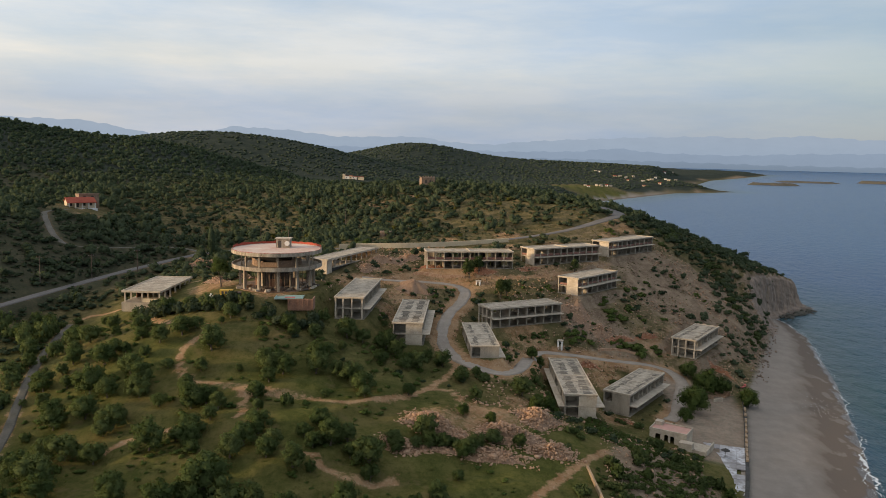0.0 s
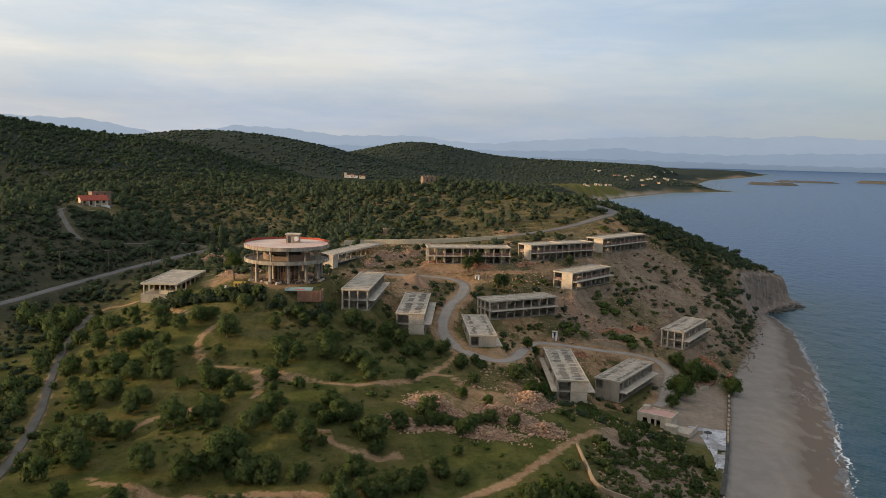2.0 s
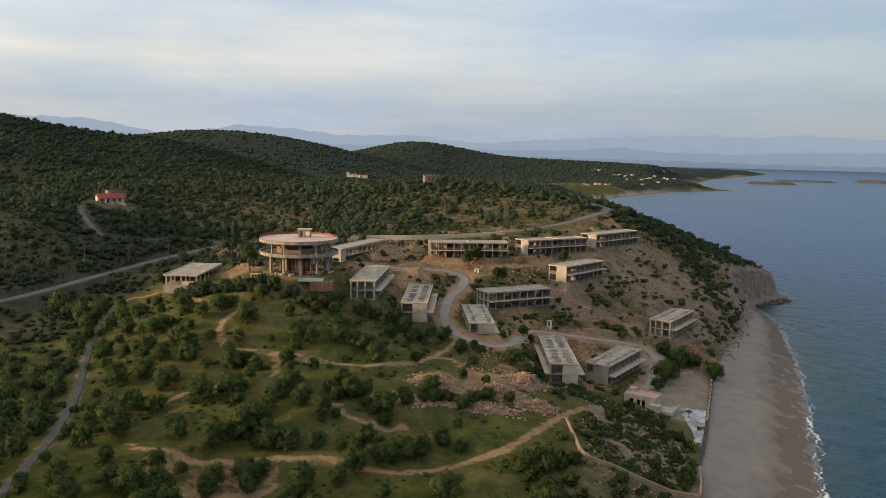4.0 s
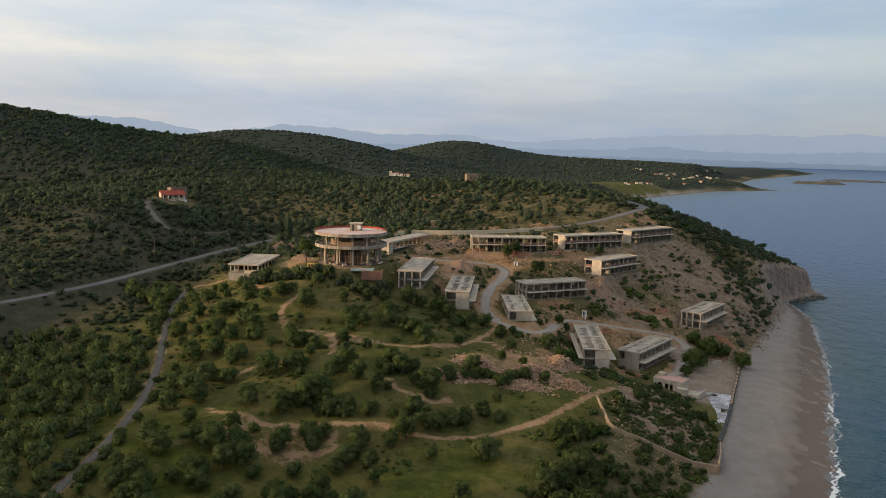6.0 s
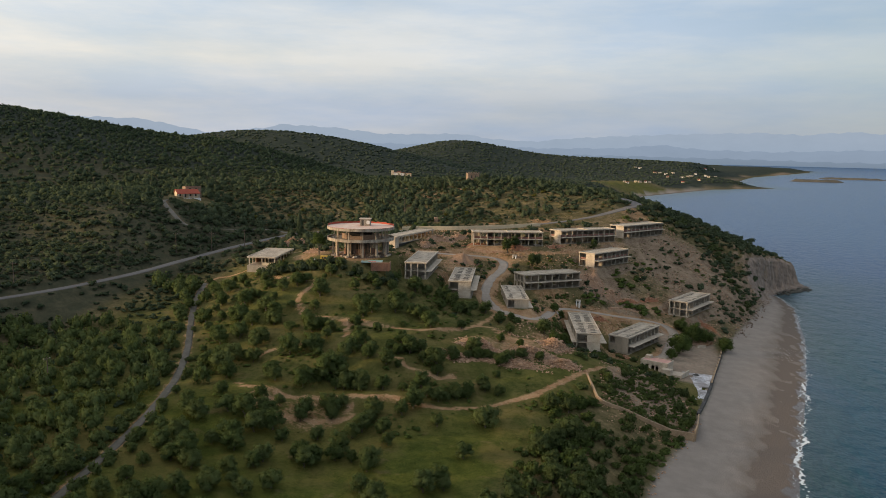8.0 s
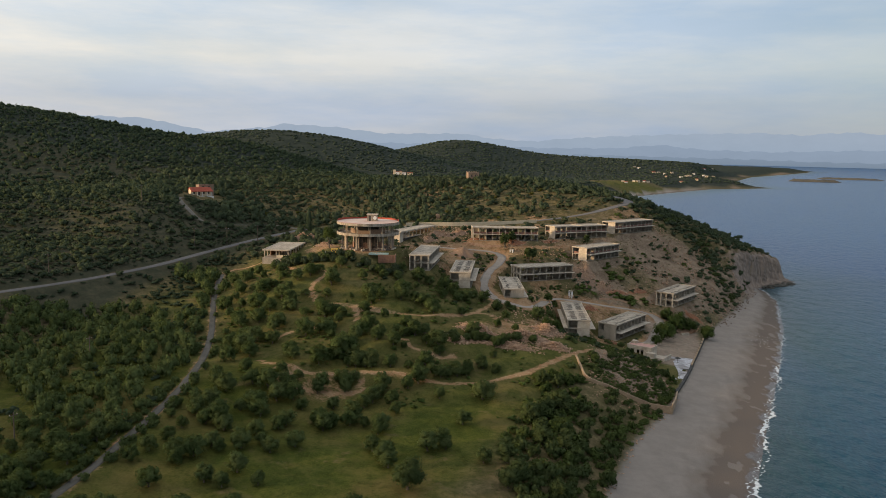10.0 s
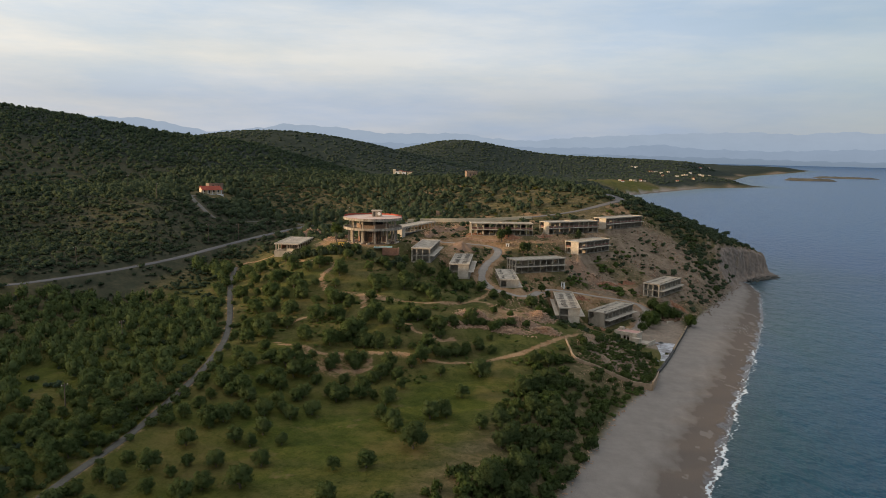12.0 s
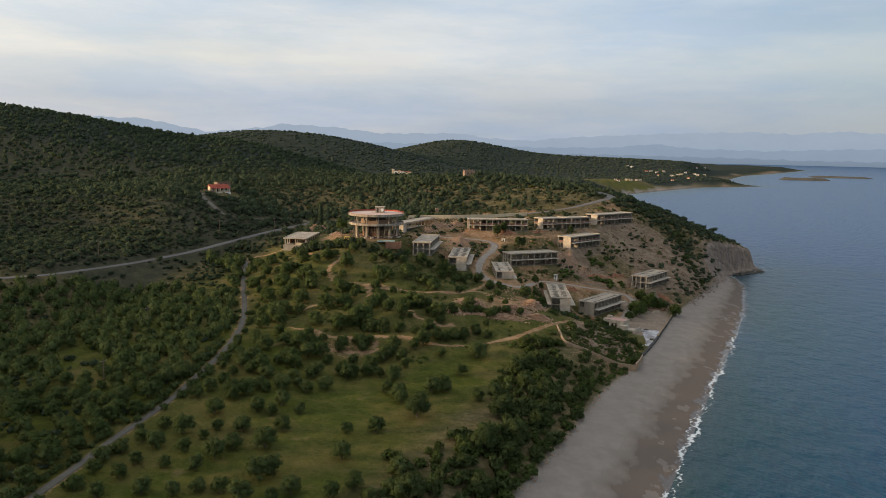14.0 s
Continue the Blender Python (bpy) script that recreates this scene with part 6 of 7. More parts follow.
OLD_OLIVES = [(-73.3, 47.4), (-73.3, 68.5), (-66.4, 45.9), (-63.5, 48.4), (-56.0, 38.7), (-51.9, 38.0), (-56.0, 56.0), (-65.1, 33.4), (-66.5, 20.5), (-54.4, 26.4), (-69.2, 12.5), (-54.0, 10.8), (-45.3, 18.5), (-60.3, -7.9), (-40.4, -6.0), (-40.9, 3.5), (-39.1, 6.8), (-31.7, -1.2), (-45.2, 60.8), (-61.4, 79.0), (-51.3, 71.1), (-44.7, 75.2), (-41.2, 75.1), (-37.4, 80.6), (-36.9, 89.4), (-30.4, 93.1), (-28.0, 64.4), (-29.4, 77.0), (-23.9, 61.0), (-12.9, 71.6), (-15.4, 66.9), (-10.0, 85.9), (-23.3, 33.9), (-26.7, 17.0), (-20.2, 3.8), (-12.8, 12.6)]
TERRACES = [(-63.5, 108), (-61.2, 132.2), (-66.2, 125), (-79.1, 134.7), (-49.5, 123.7), (-52.4, 120.5), (-42.9, 128.7), (-33.5, 135), (-37, 122.4), (-24.6, 129.7), (-82.1, 123.1), (-77, 108), (-94.8, 138.1), (-91.4, 146.7), (-54, 159.6), (-83.9, 164.9), (-62.7, 87.7), (-65.6, 64.9), (-72, 73.7), (-76, 85), (-57.8, 89.4), (-51.2, 159.5), (-55.7, 160.3), (-53.3, 147.9), (-49.1, 129.1), (-42.8, 124.3), (-32.5, 132), (-29.8, 134.5), (-43.8, 161.6), (-35.9, 162.2), (-32.3, 158.4), (-45.3, 166.9), (-70.2, 163.5), (-71.5, 178.6), (-80.4, 169.5), (-91.1, 183.5), (-93.3, 173.6), (-94.7, 163.1), (-80.6, 149.5), (-87.1, 137.9), (-65.5, 142), (-59.8, 127.6), (-22.7, 181.7), (-28.9, 185.5), (-32.5, 187.5), (-38.5, 187)]
# closer groups (x, y, radius)
GROVE_EDGE = [(-65.5, 110, 3.4), (-55.7, 107.8, 4.0), (-49.9, 113.4, 4.2), (-45.7, 111.9, 3.3), (-41.2, 112.6, 3), (-35.6, 112.7, 2.6), (-43.9, 103.8, 2.3), (-73.2, 96.5, 3.3), (-80.2, 111.8, 4.0), (-87.1, 116.1, 3.6), (-67.8, 88.9, 3.1), (-60.4, 92.7, 2.4), (-72.4, 83.2, 3.1), (-58.5, 82.9, 3), (-51, 96.2, 3.2), (-44.3, 96.6, 2.4), (-26.2, 107.7, 3.2), (-35.5, 92.6, 3.4), (-27.9, 87.7, 2.7), (-44.4, 86.3, 2), (-42.4, 72.4, 3.2), (-61.6, 76.6, 3), (-68.1, 69.8, 2.9), (-52.1, 68.2, 2.2), (-52.7, 59.6, 2), (-59.3, 52.1, 1.9), (-64.8, 43.7, 2.9), (-51.6, 44.6, 2.8), (-29, 73.6, 2.2), (-22, 55.9, 2.6), (-11.6, 69, 2.4)]
TERRACE_WEST = [(-107.9, 174.4, 3.7), (-94.7, 158.7, 3.4), (-104.3, 161.2, 2.8), (-85.1, 153.2, 2.9), (-86.4, 145.4, 3.7), (-79.3, 146, 3.1), (-92.1, 134.7, 3.1), (-79.2, 131.4, 2.9), (-72.7, 142.1, 2.4), (-69.2, 147.5, 2.5), (-63.4, 144.7, 3), (-59.5, 141.8, 2.4), (-104.7, 150.1, 3), (-117.3, 163.3, 2.3), (-100.4, 143.5, 2.4), (-69.5, 155.8, 2.6), (-61, 157.4, 1.1), (-85.9, 123.2, 3.4), (-82.2, 114.4, 3.7), (-51.6, 114.6, 3.4), (-17.1, 118, 2.6), (-13.7, 119.7, 2.2), (-9.4, 122.8, 1.9)]
TERRACE_EAST = [(-60.8, 172.5, 2.3), (-56.3, 179.6, 2.8), (-42.3, 185.4, 4.1), (-49.2, 179.3, 2.8), (-44.3, 170.8, 2.3), (-17.1, 187.5, 2.6), (-11.3, 178.5, 3), (-7.7, 183.7, 1.8), (-22.1, 163.3, 2.2), (-30.7, 154.1, 1.9), (-39.2, 152.5, 1.2), (-6.8, 167.2, 2.3), (4.1, 178.2, 3.6), (-47.8, 134, 3), (-36.7, 139.5, 2.7), (-21.4, 139.2, 2.2), (-15.4, 144, 3.5), (-5.9, 140.8, 2.7), (-10.8, 141.5, 2.2), (-1.5, 147, 1.8), (4, 146.6, 2.5), (-7.4, 131.7, 1.4), (-10.5, 124.2, 2), (-6, 121.6, 1.6)]
ORCHARD_ROWS = [(-63.3, 98.1, 2.2), (-57.9, 96.8, 2.2), (-64.7, 74.3, 2.4), (-59.0, 73.5, 2.7), (-54.9, 85.5, 2.8), (-44.6, 78.0, 2.2), (-50.8, 92.3, 2.1), (-35.2, 97.2, 2.9), (-37.3, 77.6, 2.3), (-33.5, 77.4, 2.3), (-55.5, 63.2, 2.4), (-58.0, 59.2, 2.3), (-49.3, 56.4, 2.3), (-63.5, 62.9, 2.4), (-24.6, 65.0, 1.6), (-62.0, 53.7, 2.3), (-68.9, 64.4, 2.3)]
rng = np.random.default_rng(77)
for x, y in MEADOW + TERRACES:
    plant(olive, x, y, rng, rng.uniform(1.0, 1.4) if y > 60 else rng.uniform(1.1, 1.45))
    if rng.random() < 0.35:
        a = rng.uniform(0, 2 * math.pi)
        plant(olive, x + 3.2 * math.cos(a), y + 3.2 * math.sin(a), rng, rng.uniform(0.6, 0.95))
for x, y in YOUNG_OLIVES:
    plant(olive, x, y, rng, rng.uniform(0.66, 0.92))
for x, y in OLD_OLIVES:
    plant(olive, x, y, rng, rng.uniform(0.95, 1.2))
for x, y, r in GROVE_EDGE + ORCHARD_ROWS + TERRACE_WEST + TERRACE_EAST:
    plant(olive, x, y, rng, r / 2.75)
# hedges of young olives along the terrace edges
for line in ([(-30, 113.6), (-24.0, 113.0), (-20.5, 113.4), (-17.6, 115.9), (-13.8, 117.6)], [(-36, 130), (-32, 132.5), (-20.4, 137.3), (-14, 140.3), (-9.9, 141.2), (-5.8, 141.7), (-1.4, 146)], [(-55, 112), (-50, 111), (-46, 110), (-40.7, 111.6)], [(-9.8, 122.6), (-5.5, 122.2)]):
    p = smooth_line(line, 1 if len(line) < 3 else 2)
    for x, y in p:
        plant(olive, x + rng.normal(0, 0.4), y + rng.normal(0, 0.4), rng, rng.uniform(0.55, 0.85))

# the grove west of the lane: the near trees one by one, the rest joined
gx1, gy1 = scattered(rng, 7000, -215, -70, -110, 205, 4.1)
lane_x = np.interp(gy1, [p[1] for p in LANE_WAY], [p[0] for p in LANE_WAY])
road_x = np.interp(gy1, [p[1] for p in COAST_ROAD[:8]], [p[0] for p in COAST_ROAD[:8]])
ok = is_free(gx1, gy1, 1.2) & (gx1 < lane_x - 0.6) & (gx1 > road_x + 12) & (drift(gx1, gy1, 16, 1.0) > 0.04 + 0.3 * ramp(gy1, 105, 170))
gx1, gy1 = gx1[ok], gy1[ok]
order = np.argsort(np.hypot(gx1 + 84, gy1 - 20))
for k in order[:60]:
    plant(olive, gx1[k], gy1[k], rng, rng.uniform(0.85, 1.2))
far = order[60:]
thicket("olive_grove", gx1[far], gy1[far], rng.uniform(2.3, 3.3, len(far)), 21, OLIVE, "rows of grey-green olive trees down to the lane", "trees", 6, 230, 0.13, 6, 1.6)

# between lane and terraces: more olives, closer together up the slope
tx, ty = scattered(rng, 2600, -118, -20, 60, 192, 5.2)
lane_x = np.interp(ty, [p[1] for p in LANE_WAY], [p[0] for p in LANE_WAY])
known = np.array(MEADOW + TERRACES + YOUNG_OLIVES + OLD_OLIVES + [p[:2] for p in GROVE_EDGE + ORCHARD_ROWS + TERRACE_WEST + TERRACE_EAST])
ok = is_free(tx, ty, 1.2) & off_track(tx, ty, 2.4) & (tx > lane_x + 2) & (np.min(np.hypot(tx[:, None] - known[None, :, 0], ty[:, None] - known[None, :, 1]), 1) > 4.4) & ((tx < -74) | ((ty > 118) & (drift(tx, ty, 9, 2.0) > 0.6)) | (ty > 172))
for x, y in zip(tx[ok][:30], ty[ok][:30]):
    plant(olive, x, y, rng, rng.uniform(0.6, 1.0))

tx, ty = tx[ok][30:], ty[ok][30:]
thicket("young_olives", tx, ty, rng.uniform(1.6, 2.9, len(tx)), 33, OLIVE, "young olive trees close together on the terraces", "trees", 9, 260, 0.15, 5, 1.6)

# rough ground between the road and the grove
wx1, wy1 = scattered(rng, 9000, -215, -85, -110, 232, 2.3)
road_x = np.interp(wy1, [p[1] for p in COAST_ROAD[:8]], [p[0] for p in COAST_ROAD[:8]])
lane_x = np.interp(wy1, [p[1] for p in LANE_WAY], [p[0] for p in LANE_WAY])
ok = is_free(wx1, wy1, 0.4) & (wx1 > road_x + 2) & (wx1 < lane_x - 1) & (rng.random(len(wx1)) < 0.3 + 0.8 * ramp(wx1 - road_x, 80, 30) * drift(wx1, wy1, 8, 9.0))
thicket("rough_scrub", wx1[ok], wy1[ok], rng.uniform(0.9, 2.4, ok.sum()), 41, SCRUB, "low rough scrub below the coast road", "bushes", 3, 60, 0.2, 7, 0.8)

# bushes crowding the lane
lp = smooth_line(LANE_WAY, 14)
lp = lp[(lp[:, 1] > -70)]
ln = np.gradient(lp, axis=0)
ln = np.c_[ln[:, 1], -ln[:, 0]] / np.hypot(ln[:, 0], ln[:, 1])[:, None]
side = np.where(rng.random(len(lp)) < 0.6, -1, 1) * rng.uniform(1.9, 3.2, len(lp))
q = lp + ln * side[:, None] + rng.normal(0, 0.5, lp.shape)
q = q[drift(q[:, 0], q[:, 1], 7, 1.5) > 0.36]
thicket("lane_hedge", q[:, 0], q[:, 1], rng.uniform(0.7, 1.9, len(q)), 42, OLIVE, "bushes and young olives crowding the lane", "bushes", 7, 230, 0.16, 6, 1.4)

# low bushes on the terraces
bx1, by1 = scattered(rng, 4600, -112, 14, 92, 196, 1.9)
lane_x = np.interp(by1, [p[1] for p in LANE_WAY], [p[0] for p in LANE_WAY])
ok = is_free(bx1, by1, 0.3) & off_track(bx1, by1, 1.9) & (bx1 > lane_x + 3) & (drift(bx1, by1, 5.5, 3.0) > 0.53) & ~((bx1 > -26) & (by1 > 138) & (by1 < 182) & (rng.random(len(bx1)) < 0.8))
thicket("terrace_scrub", bx1[ok], by1[ok], 0.5 + 1.1 * rng.random(ok.sum()) ** 2, 22, FRESH, "low green bushes along the old terrace edges", "bushes", 3, 90, 0.2, 7, 0.7)

# dense evergreen belt above the beach
cx1, cy1 = scattered(rng, 9000, -60, 60, -120, 185, 2.2)
by, bx = np.array(BACK).T
inland = np.interp(cy1, by, bx) - cx1
ok = is_free(cx1, cy1, 0.3) & (inland < 23 + 7 * np.sin(cy1 * 0.09)) & (rng.random(len(cx1)) < 0.6 + 0.4 * ramp(inland, 26, 12)) & ~((cx1 > 24) & (cy1 > 130) & (rng.random(len(cx1)) < 0.65)) & (np.abs(away_from(cx1, cy1, [(18, 145), (21.6, 129), (46, 125)])) > 1.6)
cx1, cy1 = cx1[ok], cy1[ok]
pale = rng.random(len(cx1)) < 0.5
low = np.where((cx1 > 20) & (cy1 > 108), 0.72, 1.0)
thicket("coastal_scrub", cx1[~pale], cy1[~pale], rng.uniform(1.2, 3.2, (~pale).sum()) * low[~pale], 23, DEEP, "dense dark evergreen scrub down to the sand", "bushes", 8, 230, 0.16, 7, 1.3)
thicket("coastal_bushes", cx1[pale], cy1[pale], rng.uniform(1.0, 2.6, pale.sum()) * low[pale], 34, LEAF, "lighter green bushes among the dark scrub", "bushes", 8, 230, 0.16, 7, 1.3)
ix, iy = rng.uniform(-20, 52, 1500), rng.uniform(-60, 124, 1500)
inland = np.interp(iy, by, bx) - ix
ok = (inland > 0.6) & (inland < 5.5 + 3 * np.sin(iy * 0.21)) & is_free(ix, iy)
thicket("shore_creeper", ix[ok], iy[ok], rng.uniform(0.8, 1.8, ok.sum()), 43, FRESH, "low bright green creeping growth at the edge of the sand", "bushes", 3, 110, 0.19, 6, 0.6)
for x, y, s in ((-15.5, 46.0, 1.08), (6.6, 93.3, 0.95), (10.4, 99.7, 0.95), (16.1, 101.3, 0.75), (5.8, 55.8, 1.0), (4.1, 34.2, 1.1), (10.7, 42.8, 1.0), (8.5, 118, 0.8), (4.5, 53.4, 0.8), (3.4, 31.3, 1.1), (0.1, 21.1, 0.7), (10.4, 80.1, 1.0), (15.4, 78.9, 0.9), (9.4, 32.1, 1.1), (4.9, 13.7, 1.0), (14.9, 55.1, 1.15), (9, 96, 1.0), (14, 104, 0.9), (-8, 2, 1.0), (13, 118, 0.9), (-15, -10, 1.1), (3, 66, 0.9), (8, 46, 0.8)):
    plant(oak, x, y, rng, s)

ex, ey = rng.uniform(5, 19, 60), rng.uniform(88, 127, 60)
ok = is_free(ex, ey, 0.3) & off_track(ex, ey, 2.0) & (ex > 4 + 0.1 * np.abs(ey - 100)) & (away_from(ex, ey, [(18, 145), (21.6, 129), (46, 125)]) > 2)
thicket("slope_trees", ex[ok], ey[ok], rng.uniform(1.2, 2.3, ok.sum()), 37, LEAF, "dense evergreen trees below the old boundary wall", "trees", 8, 240, 0.15, 6, 1.25)

# the building site: odd trees and bushes between the shells
for x, y, s in ((-4.6, 250, 1.5), (-16.2, 259.5, 1.3), (-13, 262.5, 1.1), (22, 281, 1.1), (-2.4, 252, 1.0)):
    plant(conifer, x, y, rng, s)
plant(pine, -83.8, 201.8, rng, 1.2)
for x, y, s in ((53.3, 211.5, 1.45), (60.5, 229, 1.35), (66, 231, 1.2), (72.1, 223.4, 1.05), (49.5, 203, 0.75), (56, 219, 1.1), (57, 238, 0.9)):
    plant(plane, x, y, rng, s)
for x, y, s in ((6.5, 214, 0.8), (9, 217, 0.8), (7.5, 171, 0.9), (10.6, 176, 0.8), (-8.9, 158, 0.75), (-2.5, 156, 0.7), (-14, 141, 0.8), (-7, 139, 0.85), (-20, 138, 0.7), (-60, 290, 0.9), (-66, 299, 0.8)):
    plant(plane, x, y, rng, s * 0.75)
sx1, sy1 = scattered(rng, 4200, -60, 100, 165, 345, 2.3)
ok = is_free(sx1, sy1, 0.4) & off_track(sx1, sy1, 2.6) & (drift(sx1, sy1, 6.5, 4.0) > 0.53) & ~((sx1 > 47) & (sy1 < 228)) & ~((sx1 < 6) & (sy1 < 198) & (rng.random(len(sx1)) < 0.7)) & (np.hypot(sx1 + 68, sy1 - 207) > 22) & (away_from(sx1, sy1, [(-70, 283), (-44, 288), (-4, 307)]) > 5)
thicket("site_scrub", sx1[ok], sy1[ok], 0.5 + 1.5 * rng.random(ok.sum()) ** 1.7, 24, WILD, "patchy green bushes on the banks between the shells", "bushes", 3, 90, 0.2, 7, 0.9)
ux, uy = scattered(rng, 800, -60, 30, 170, 262, 2.2)
ok = is_free(ux, uy, 0.3) & off_track(ux, uy, 2.6) & (drift(ux, uy, 7, 6.0) > 0.66)
thicket("bright_bushes", ux[ok], uy[ok], rng.uniform(0.6, 1.5, ok.sum()), 25, FRESH, "fresh green bushes and broom along the gravel road", "bushes", 4, 120, 0.18, 5, 0.9)
# clumps on the banks, the scree and the ridge (x, y, radius)
BANK_CLUMPS = [(4, 229, 2), (8, 231, 2), (-11, 182, 2), (-6, 182, 2), (18, 226, 1.6), (-25, 230, 2), (-2, 250, 2), (-19, 222, 1.6), (57, 242, 2), (-38, 208, 2), (44, 196, 2), (6.2, 197.4, 2), (7.9, 194, 2.1), (12.7, 190.2, 2.2), (16.3, 160.8, 2.2), (14.7, 152.9, 1.3), (31.4, 220, 2), (30.7, 193.9, 1.6), (36.6, 193.1, 2.3), (37.2, 181.3, 1.9), (26.4, 145.9, 3.1), (23.3, 138.1, 2.5), (40.1, 162.2, 2.3), (42.9, 156.3, 2.5), (45.1, 151.9, 1.9), (16.2, 134.4, 2.2), (37.9, 168.8, 1.8), (39.6, 148.8, 1.6), (29.8, 144, 1.3)]
SCREE_CLUMPS = [(38.7, 280.3, 4.2), (31.5, 266.4, 3), (35.1, 259.8, 4.6), (46.7, 284.1, 2.7), (64.2, 309.8, 2), (45.5, 264.9, 2.1), (54, 272, 1.7), (63.7, 285.8, 1.4), (72.6, 304, 1.5), (75.5, 301.4, 1.5), (19, 237.4, 3.6), (24, 239, 2.7), (10.6, 233.7, 1.9), (41.5, 246, 4.4), (47.5, 248.2, 3.2), (35, 244, 2.8), (12.8, 263, 2.4), (19.4, 317.7, 2.5), (40.3, 336, 2.6), (42, 268.4, 2.2), (51.7, 295.2, 1.9)]
RIDGE_CLUMPS = [(86.4, 349.2, 4.5), (87.7, 342.3, 3.8), (89.7, 334.2, 3.2), (89, 315.2, 3.6), (90.1, 305.2, 4), (94.6, 303.9, 4), (95.1, 296.7, 3), (99.6, 333.6, 2.7), (83.3, 300.7, 2.4), (82.8, 350.6, 3.4), (50.7, 353, 4), (58, 357.6, 2.8), (69, 356.3, 5.2), (76, 357.3, 3.4), (63.5, 341, 3.4), (74.9, 374.6, 4.1), (82, 360.8, 4), (89, 361.7, 3.5), (99.4, 371.8, 3), (107.3, 375.5, 3), (121.3, 384, 2.4), (127.6, 389, 2.2), (114.8, 380.5, 2.4), (92, 324, 3), (91, 290, 2.4)]


def clumped(places, each, seed):
    """Several bushes to a clump: x, y and radius of each."""
    r = np.random.default_rng(seed)
    c = np.repeat(np.array(places), each, 0)
    a, d = r.uniform(0, 2 * math.pi, len(c)), np.sqrt(r.random(len(c))) * 0.95
    x, y, size = c[:, 0] + c[:, 2] * d * np.cos(a), c[:, 1] + c[:, 2] * d * np.sin(a), c[:, 2] * r.uniform(0.3, 0.62, len(c))
    k = is_free(x, y, 0.5)
    return x[k], y[k], size[k]


thicket("clump_bushes", *clumped(BANK_CLUMPS, 6, 36), 36, OLIVE, "clumps of green bushes on the banks of the site", "bushes", 6, 200, 0.15, 6, 1.2)
thicket("scree_bushes", *clumped(SCREE_CLUMPS, 8, 37), 38, FRESH, "spreading green bushes and herbs over the scree", "bushes", 4, 160, 0.17, 6, 0.7)
thicket("ridge_bushes", *clumped(RIDGE_CLUMPS, 7, 38), 39, DEEP, "dark wind-cut evergreen bushes along the headland ridge", "bushes", 6, 130, 0.16, 6, 0.85)
px, py = np.array([-100.0, -97, -93, -90, -86, -82, -78, -74, -70, -64, -58, -52]), np.array([193.0, 190, 187.5, 187, 186.5, 186, 186, 186, 185.5, 185, 184.5, 187])
thicket("bank_scrub", np.r_[px, px + 2, px - 1], np.r_[py, py - 3, py - 5], rng.uniform(1.6, 2.9, 36), 26, SCRUB, "thick bushes under the terrace of the round block", "bushes", 9, 300, 0.15, 6, 1.2)

qx, qy = scattered(rng, 2600, 20, 52, 126, 182, 1.0)
ok = is_free(qx, qy, 0.2) & (drift(qx, qy, 6, 2.5) > 0.3) & (away_from(qx, qy, [(18, 145), (21.6, 129), (46, 125)]) > 0.9)
thicket("bank_herbs", qx[ok], qy[ok], 0.5 + 1.0 * rng.random(ok.sum()) ** 1.5, 44, LEAF, "low grey-green herbs and brambles over the stony bank", "bushes", 2, 80, 0.22, 7, 0.65)
gx2, gy2 = scattered(rng, 9000, -300, -128, 110, 330, 1.9)
road_x = np.interp(gy2, [p[1] for p in COAST_ROAD[:8]], [p[0] for p in COAST_ROAD[:8]])
ok = is_free(gx2, gy2, 0.5) & (gx2 < road_x - 3) & (gx2 > -0.86 * (gy2 + 139)) & (rng.random(len(gx2)) < 0.35 + 0.65 * drift(gx2, gy2, 13, 4.5)) & (np.hypot(gx2 + 204, gy2 - 324) > 13)
thicket("low_garrigue", gx2[ok], gy2[ok], 0.5 + 0.9 * rng.random(ok.sum()) ** 1.5, 45, MAQUIS, "low grey thorny scrub over the dry slope above the road", "bushes", 1, 34, 0.27, 8, 0.8)

# hillsides: scrub and low trees without number
hx1, hy1 = scattered(rng, 46000, -330, 135, 120, 520, 2.6)
inland = np.interp(hy1, by, bx) - hx1
keep = 1.0 - 0.6 * ramp(np.hypot((hx1 - 15) / 75, (hy1 - 270) / 68), 1.05, 0.85) - 0.35 * ramp(np.hypot((hx1 + 75) / 16, (hy1 - 398) / 12), 1.2, 0.7) - 0.45 * ramp(np.hypot((hx1 - 5) / 45, (hy1 - 345) / 18), 1.2, 0.7)
keep = keep - 0.75 * ramp(hx1, 20, 45) * ramp(hy1, 350, 335)
keep = keep + 0.35 * ramp(hx1, -145, -160) * ramp(hy1, 330, 300) + 0.3 * ramp(hx1 - hy1 * 0.3, -45, -30) * ramp(hy1, 322, 345)
road_x = np.interp(hy1, [p[1] for p in COAST_ROAD[:8]], [p[0] for p in COAST_ROAD[:8]])
ok = is_free(hx1, hy1, 1.0) & (inland > 1) & (np.hypot(hx1 + 202, hy1 - 322) > 12) & (np.hypot((hx1 + 226) / 14, (hy1 - 331) / 9) > 1) & (away_from(hx1, hy1, [(-70, 282), (-44, 287), (-4, 306)]) > 5) & ((hy1 > 214) | (hx1 < road_x - 4)) & (rng.random(len(hx1)) < keep * (0.5 + 0.55 * drift(hx1, hy1, 21, 5.0))) & ~((hx1 > -62) & (hx1 < 70) & (hy1 < 330) & (hy1 - hx1 * 0.75 < 292))
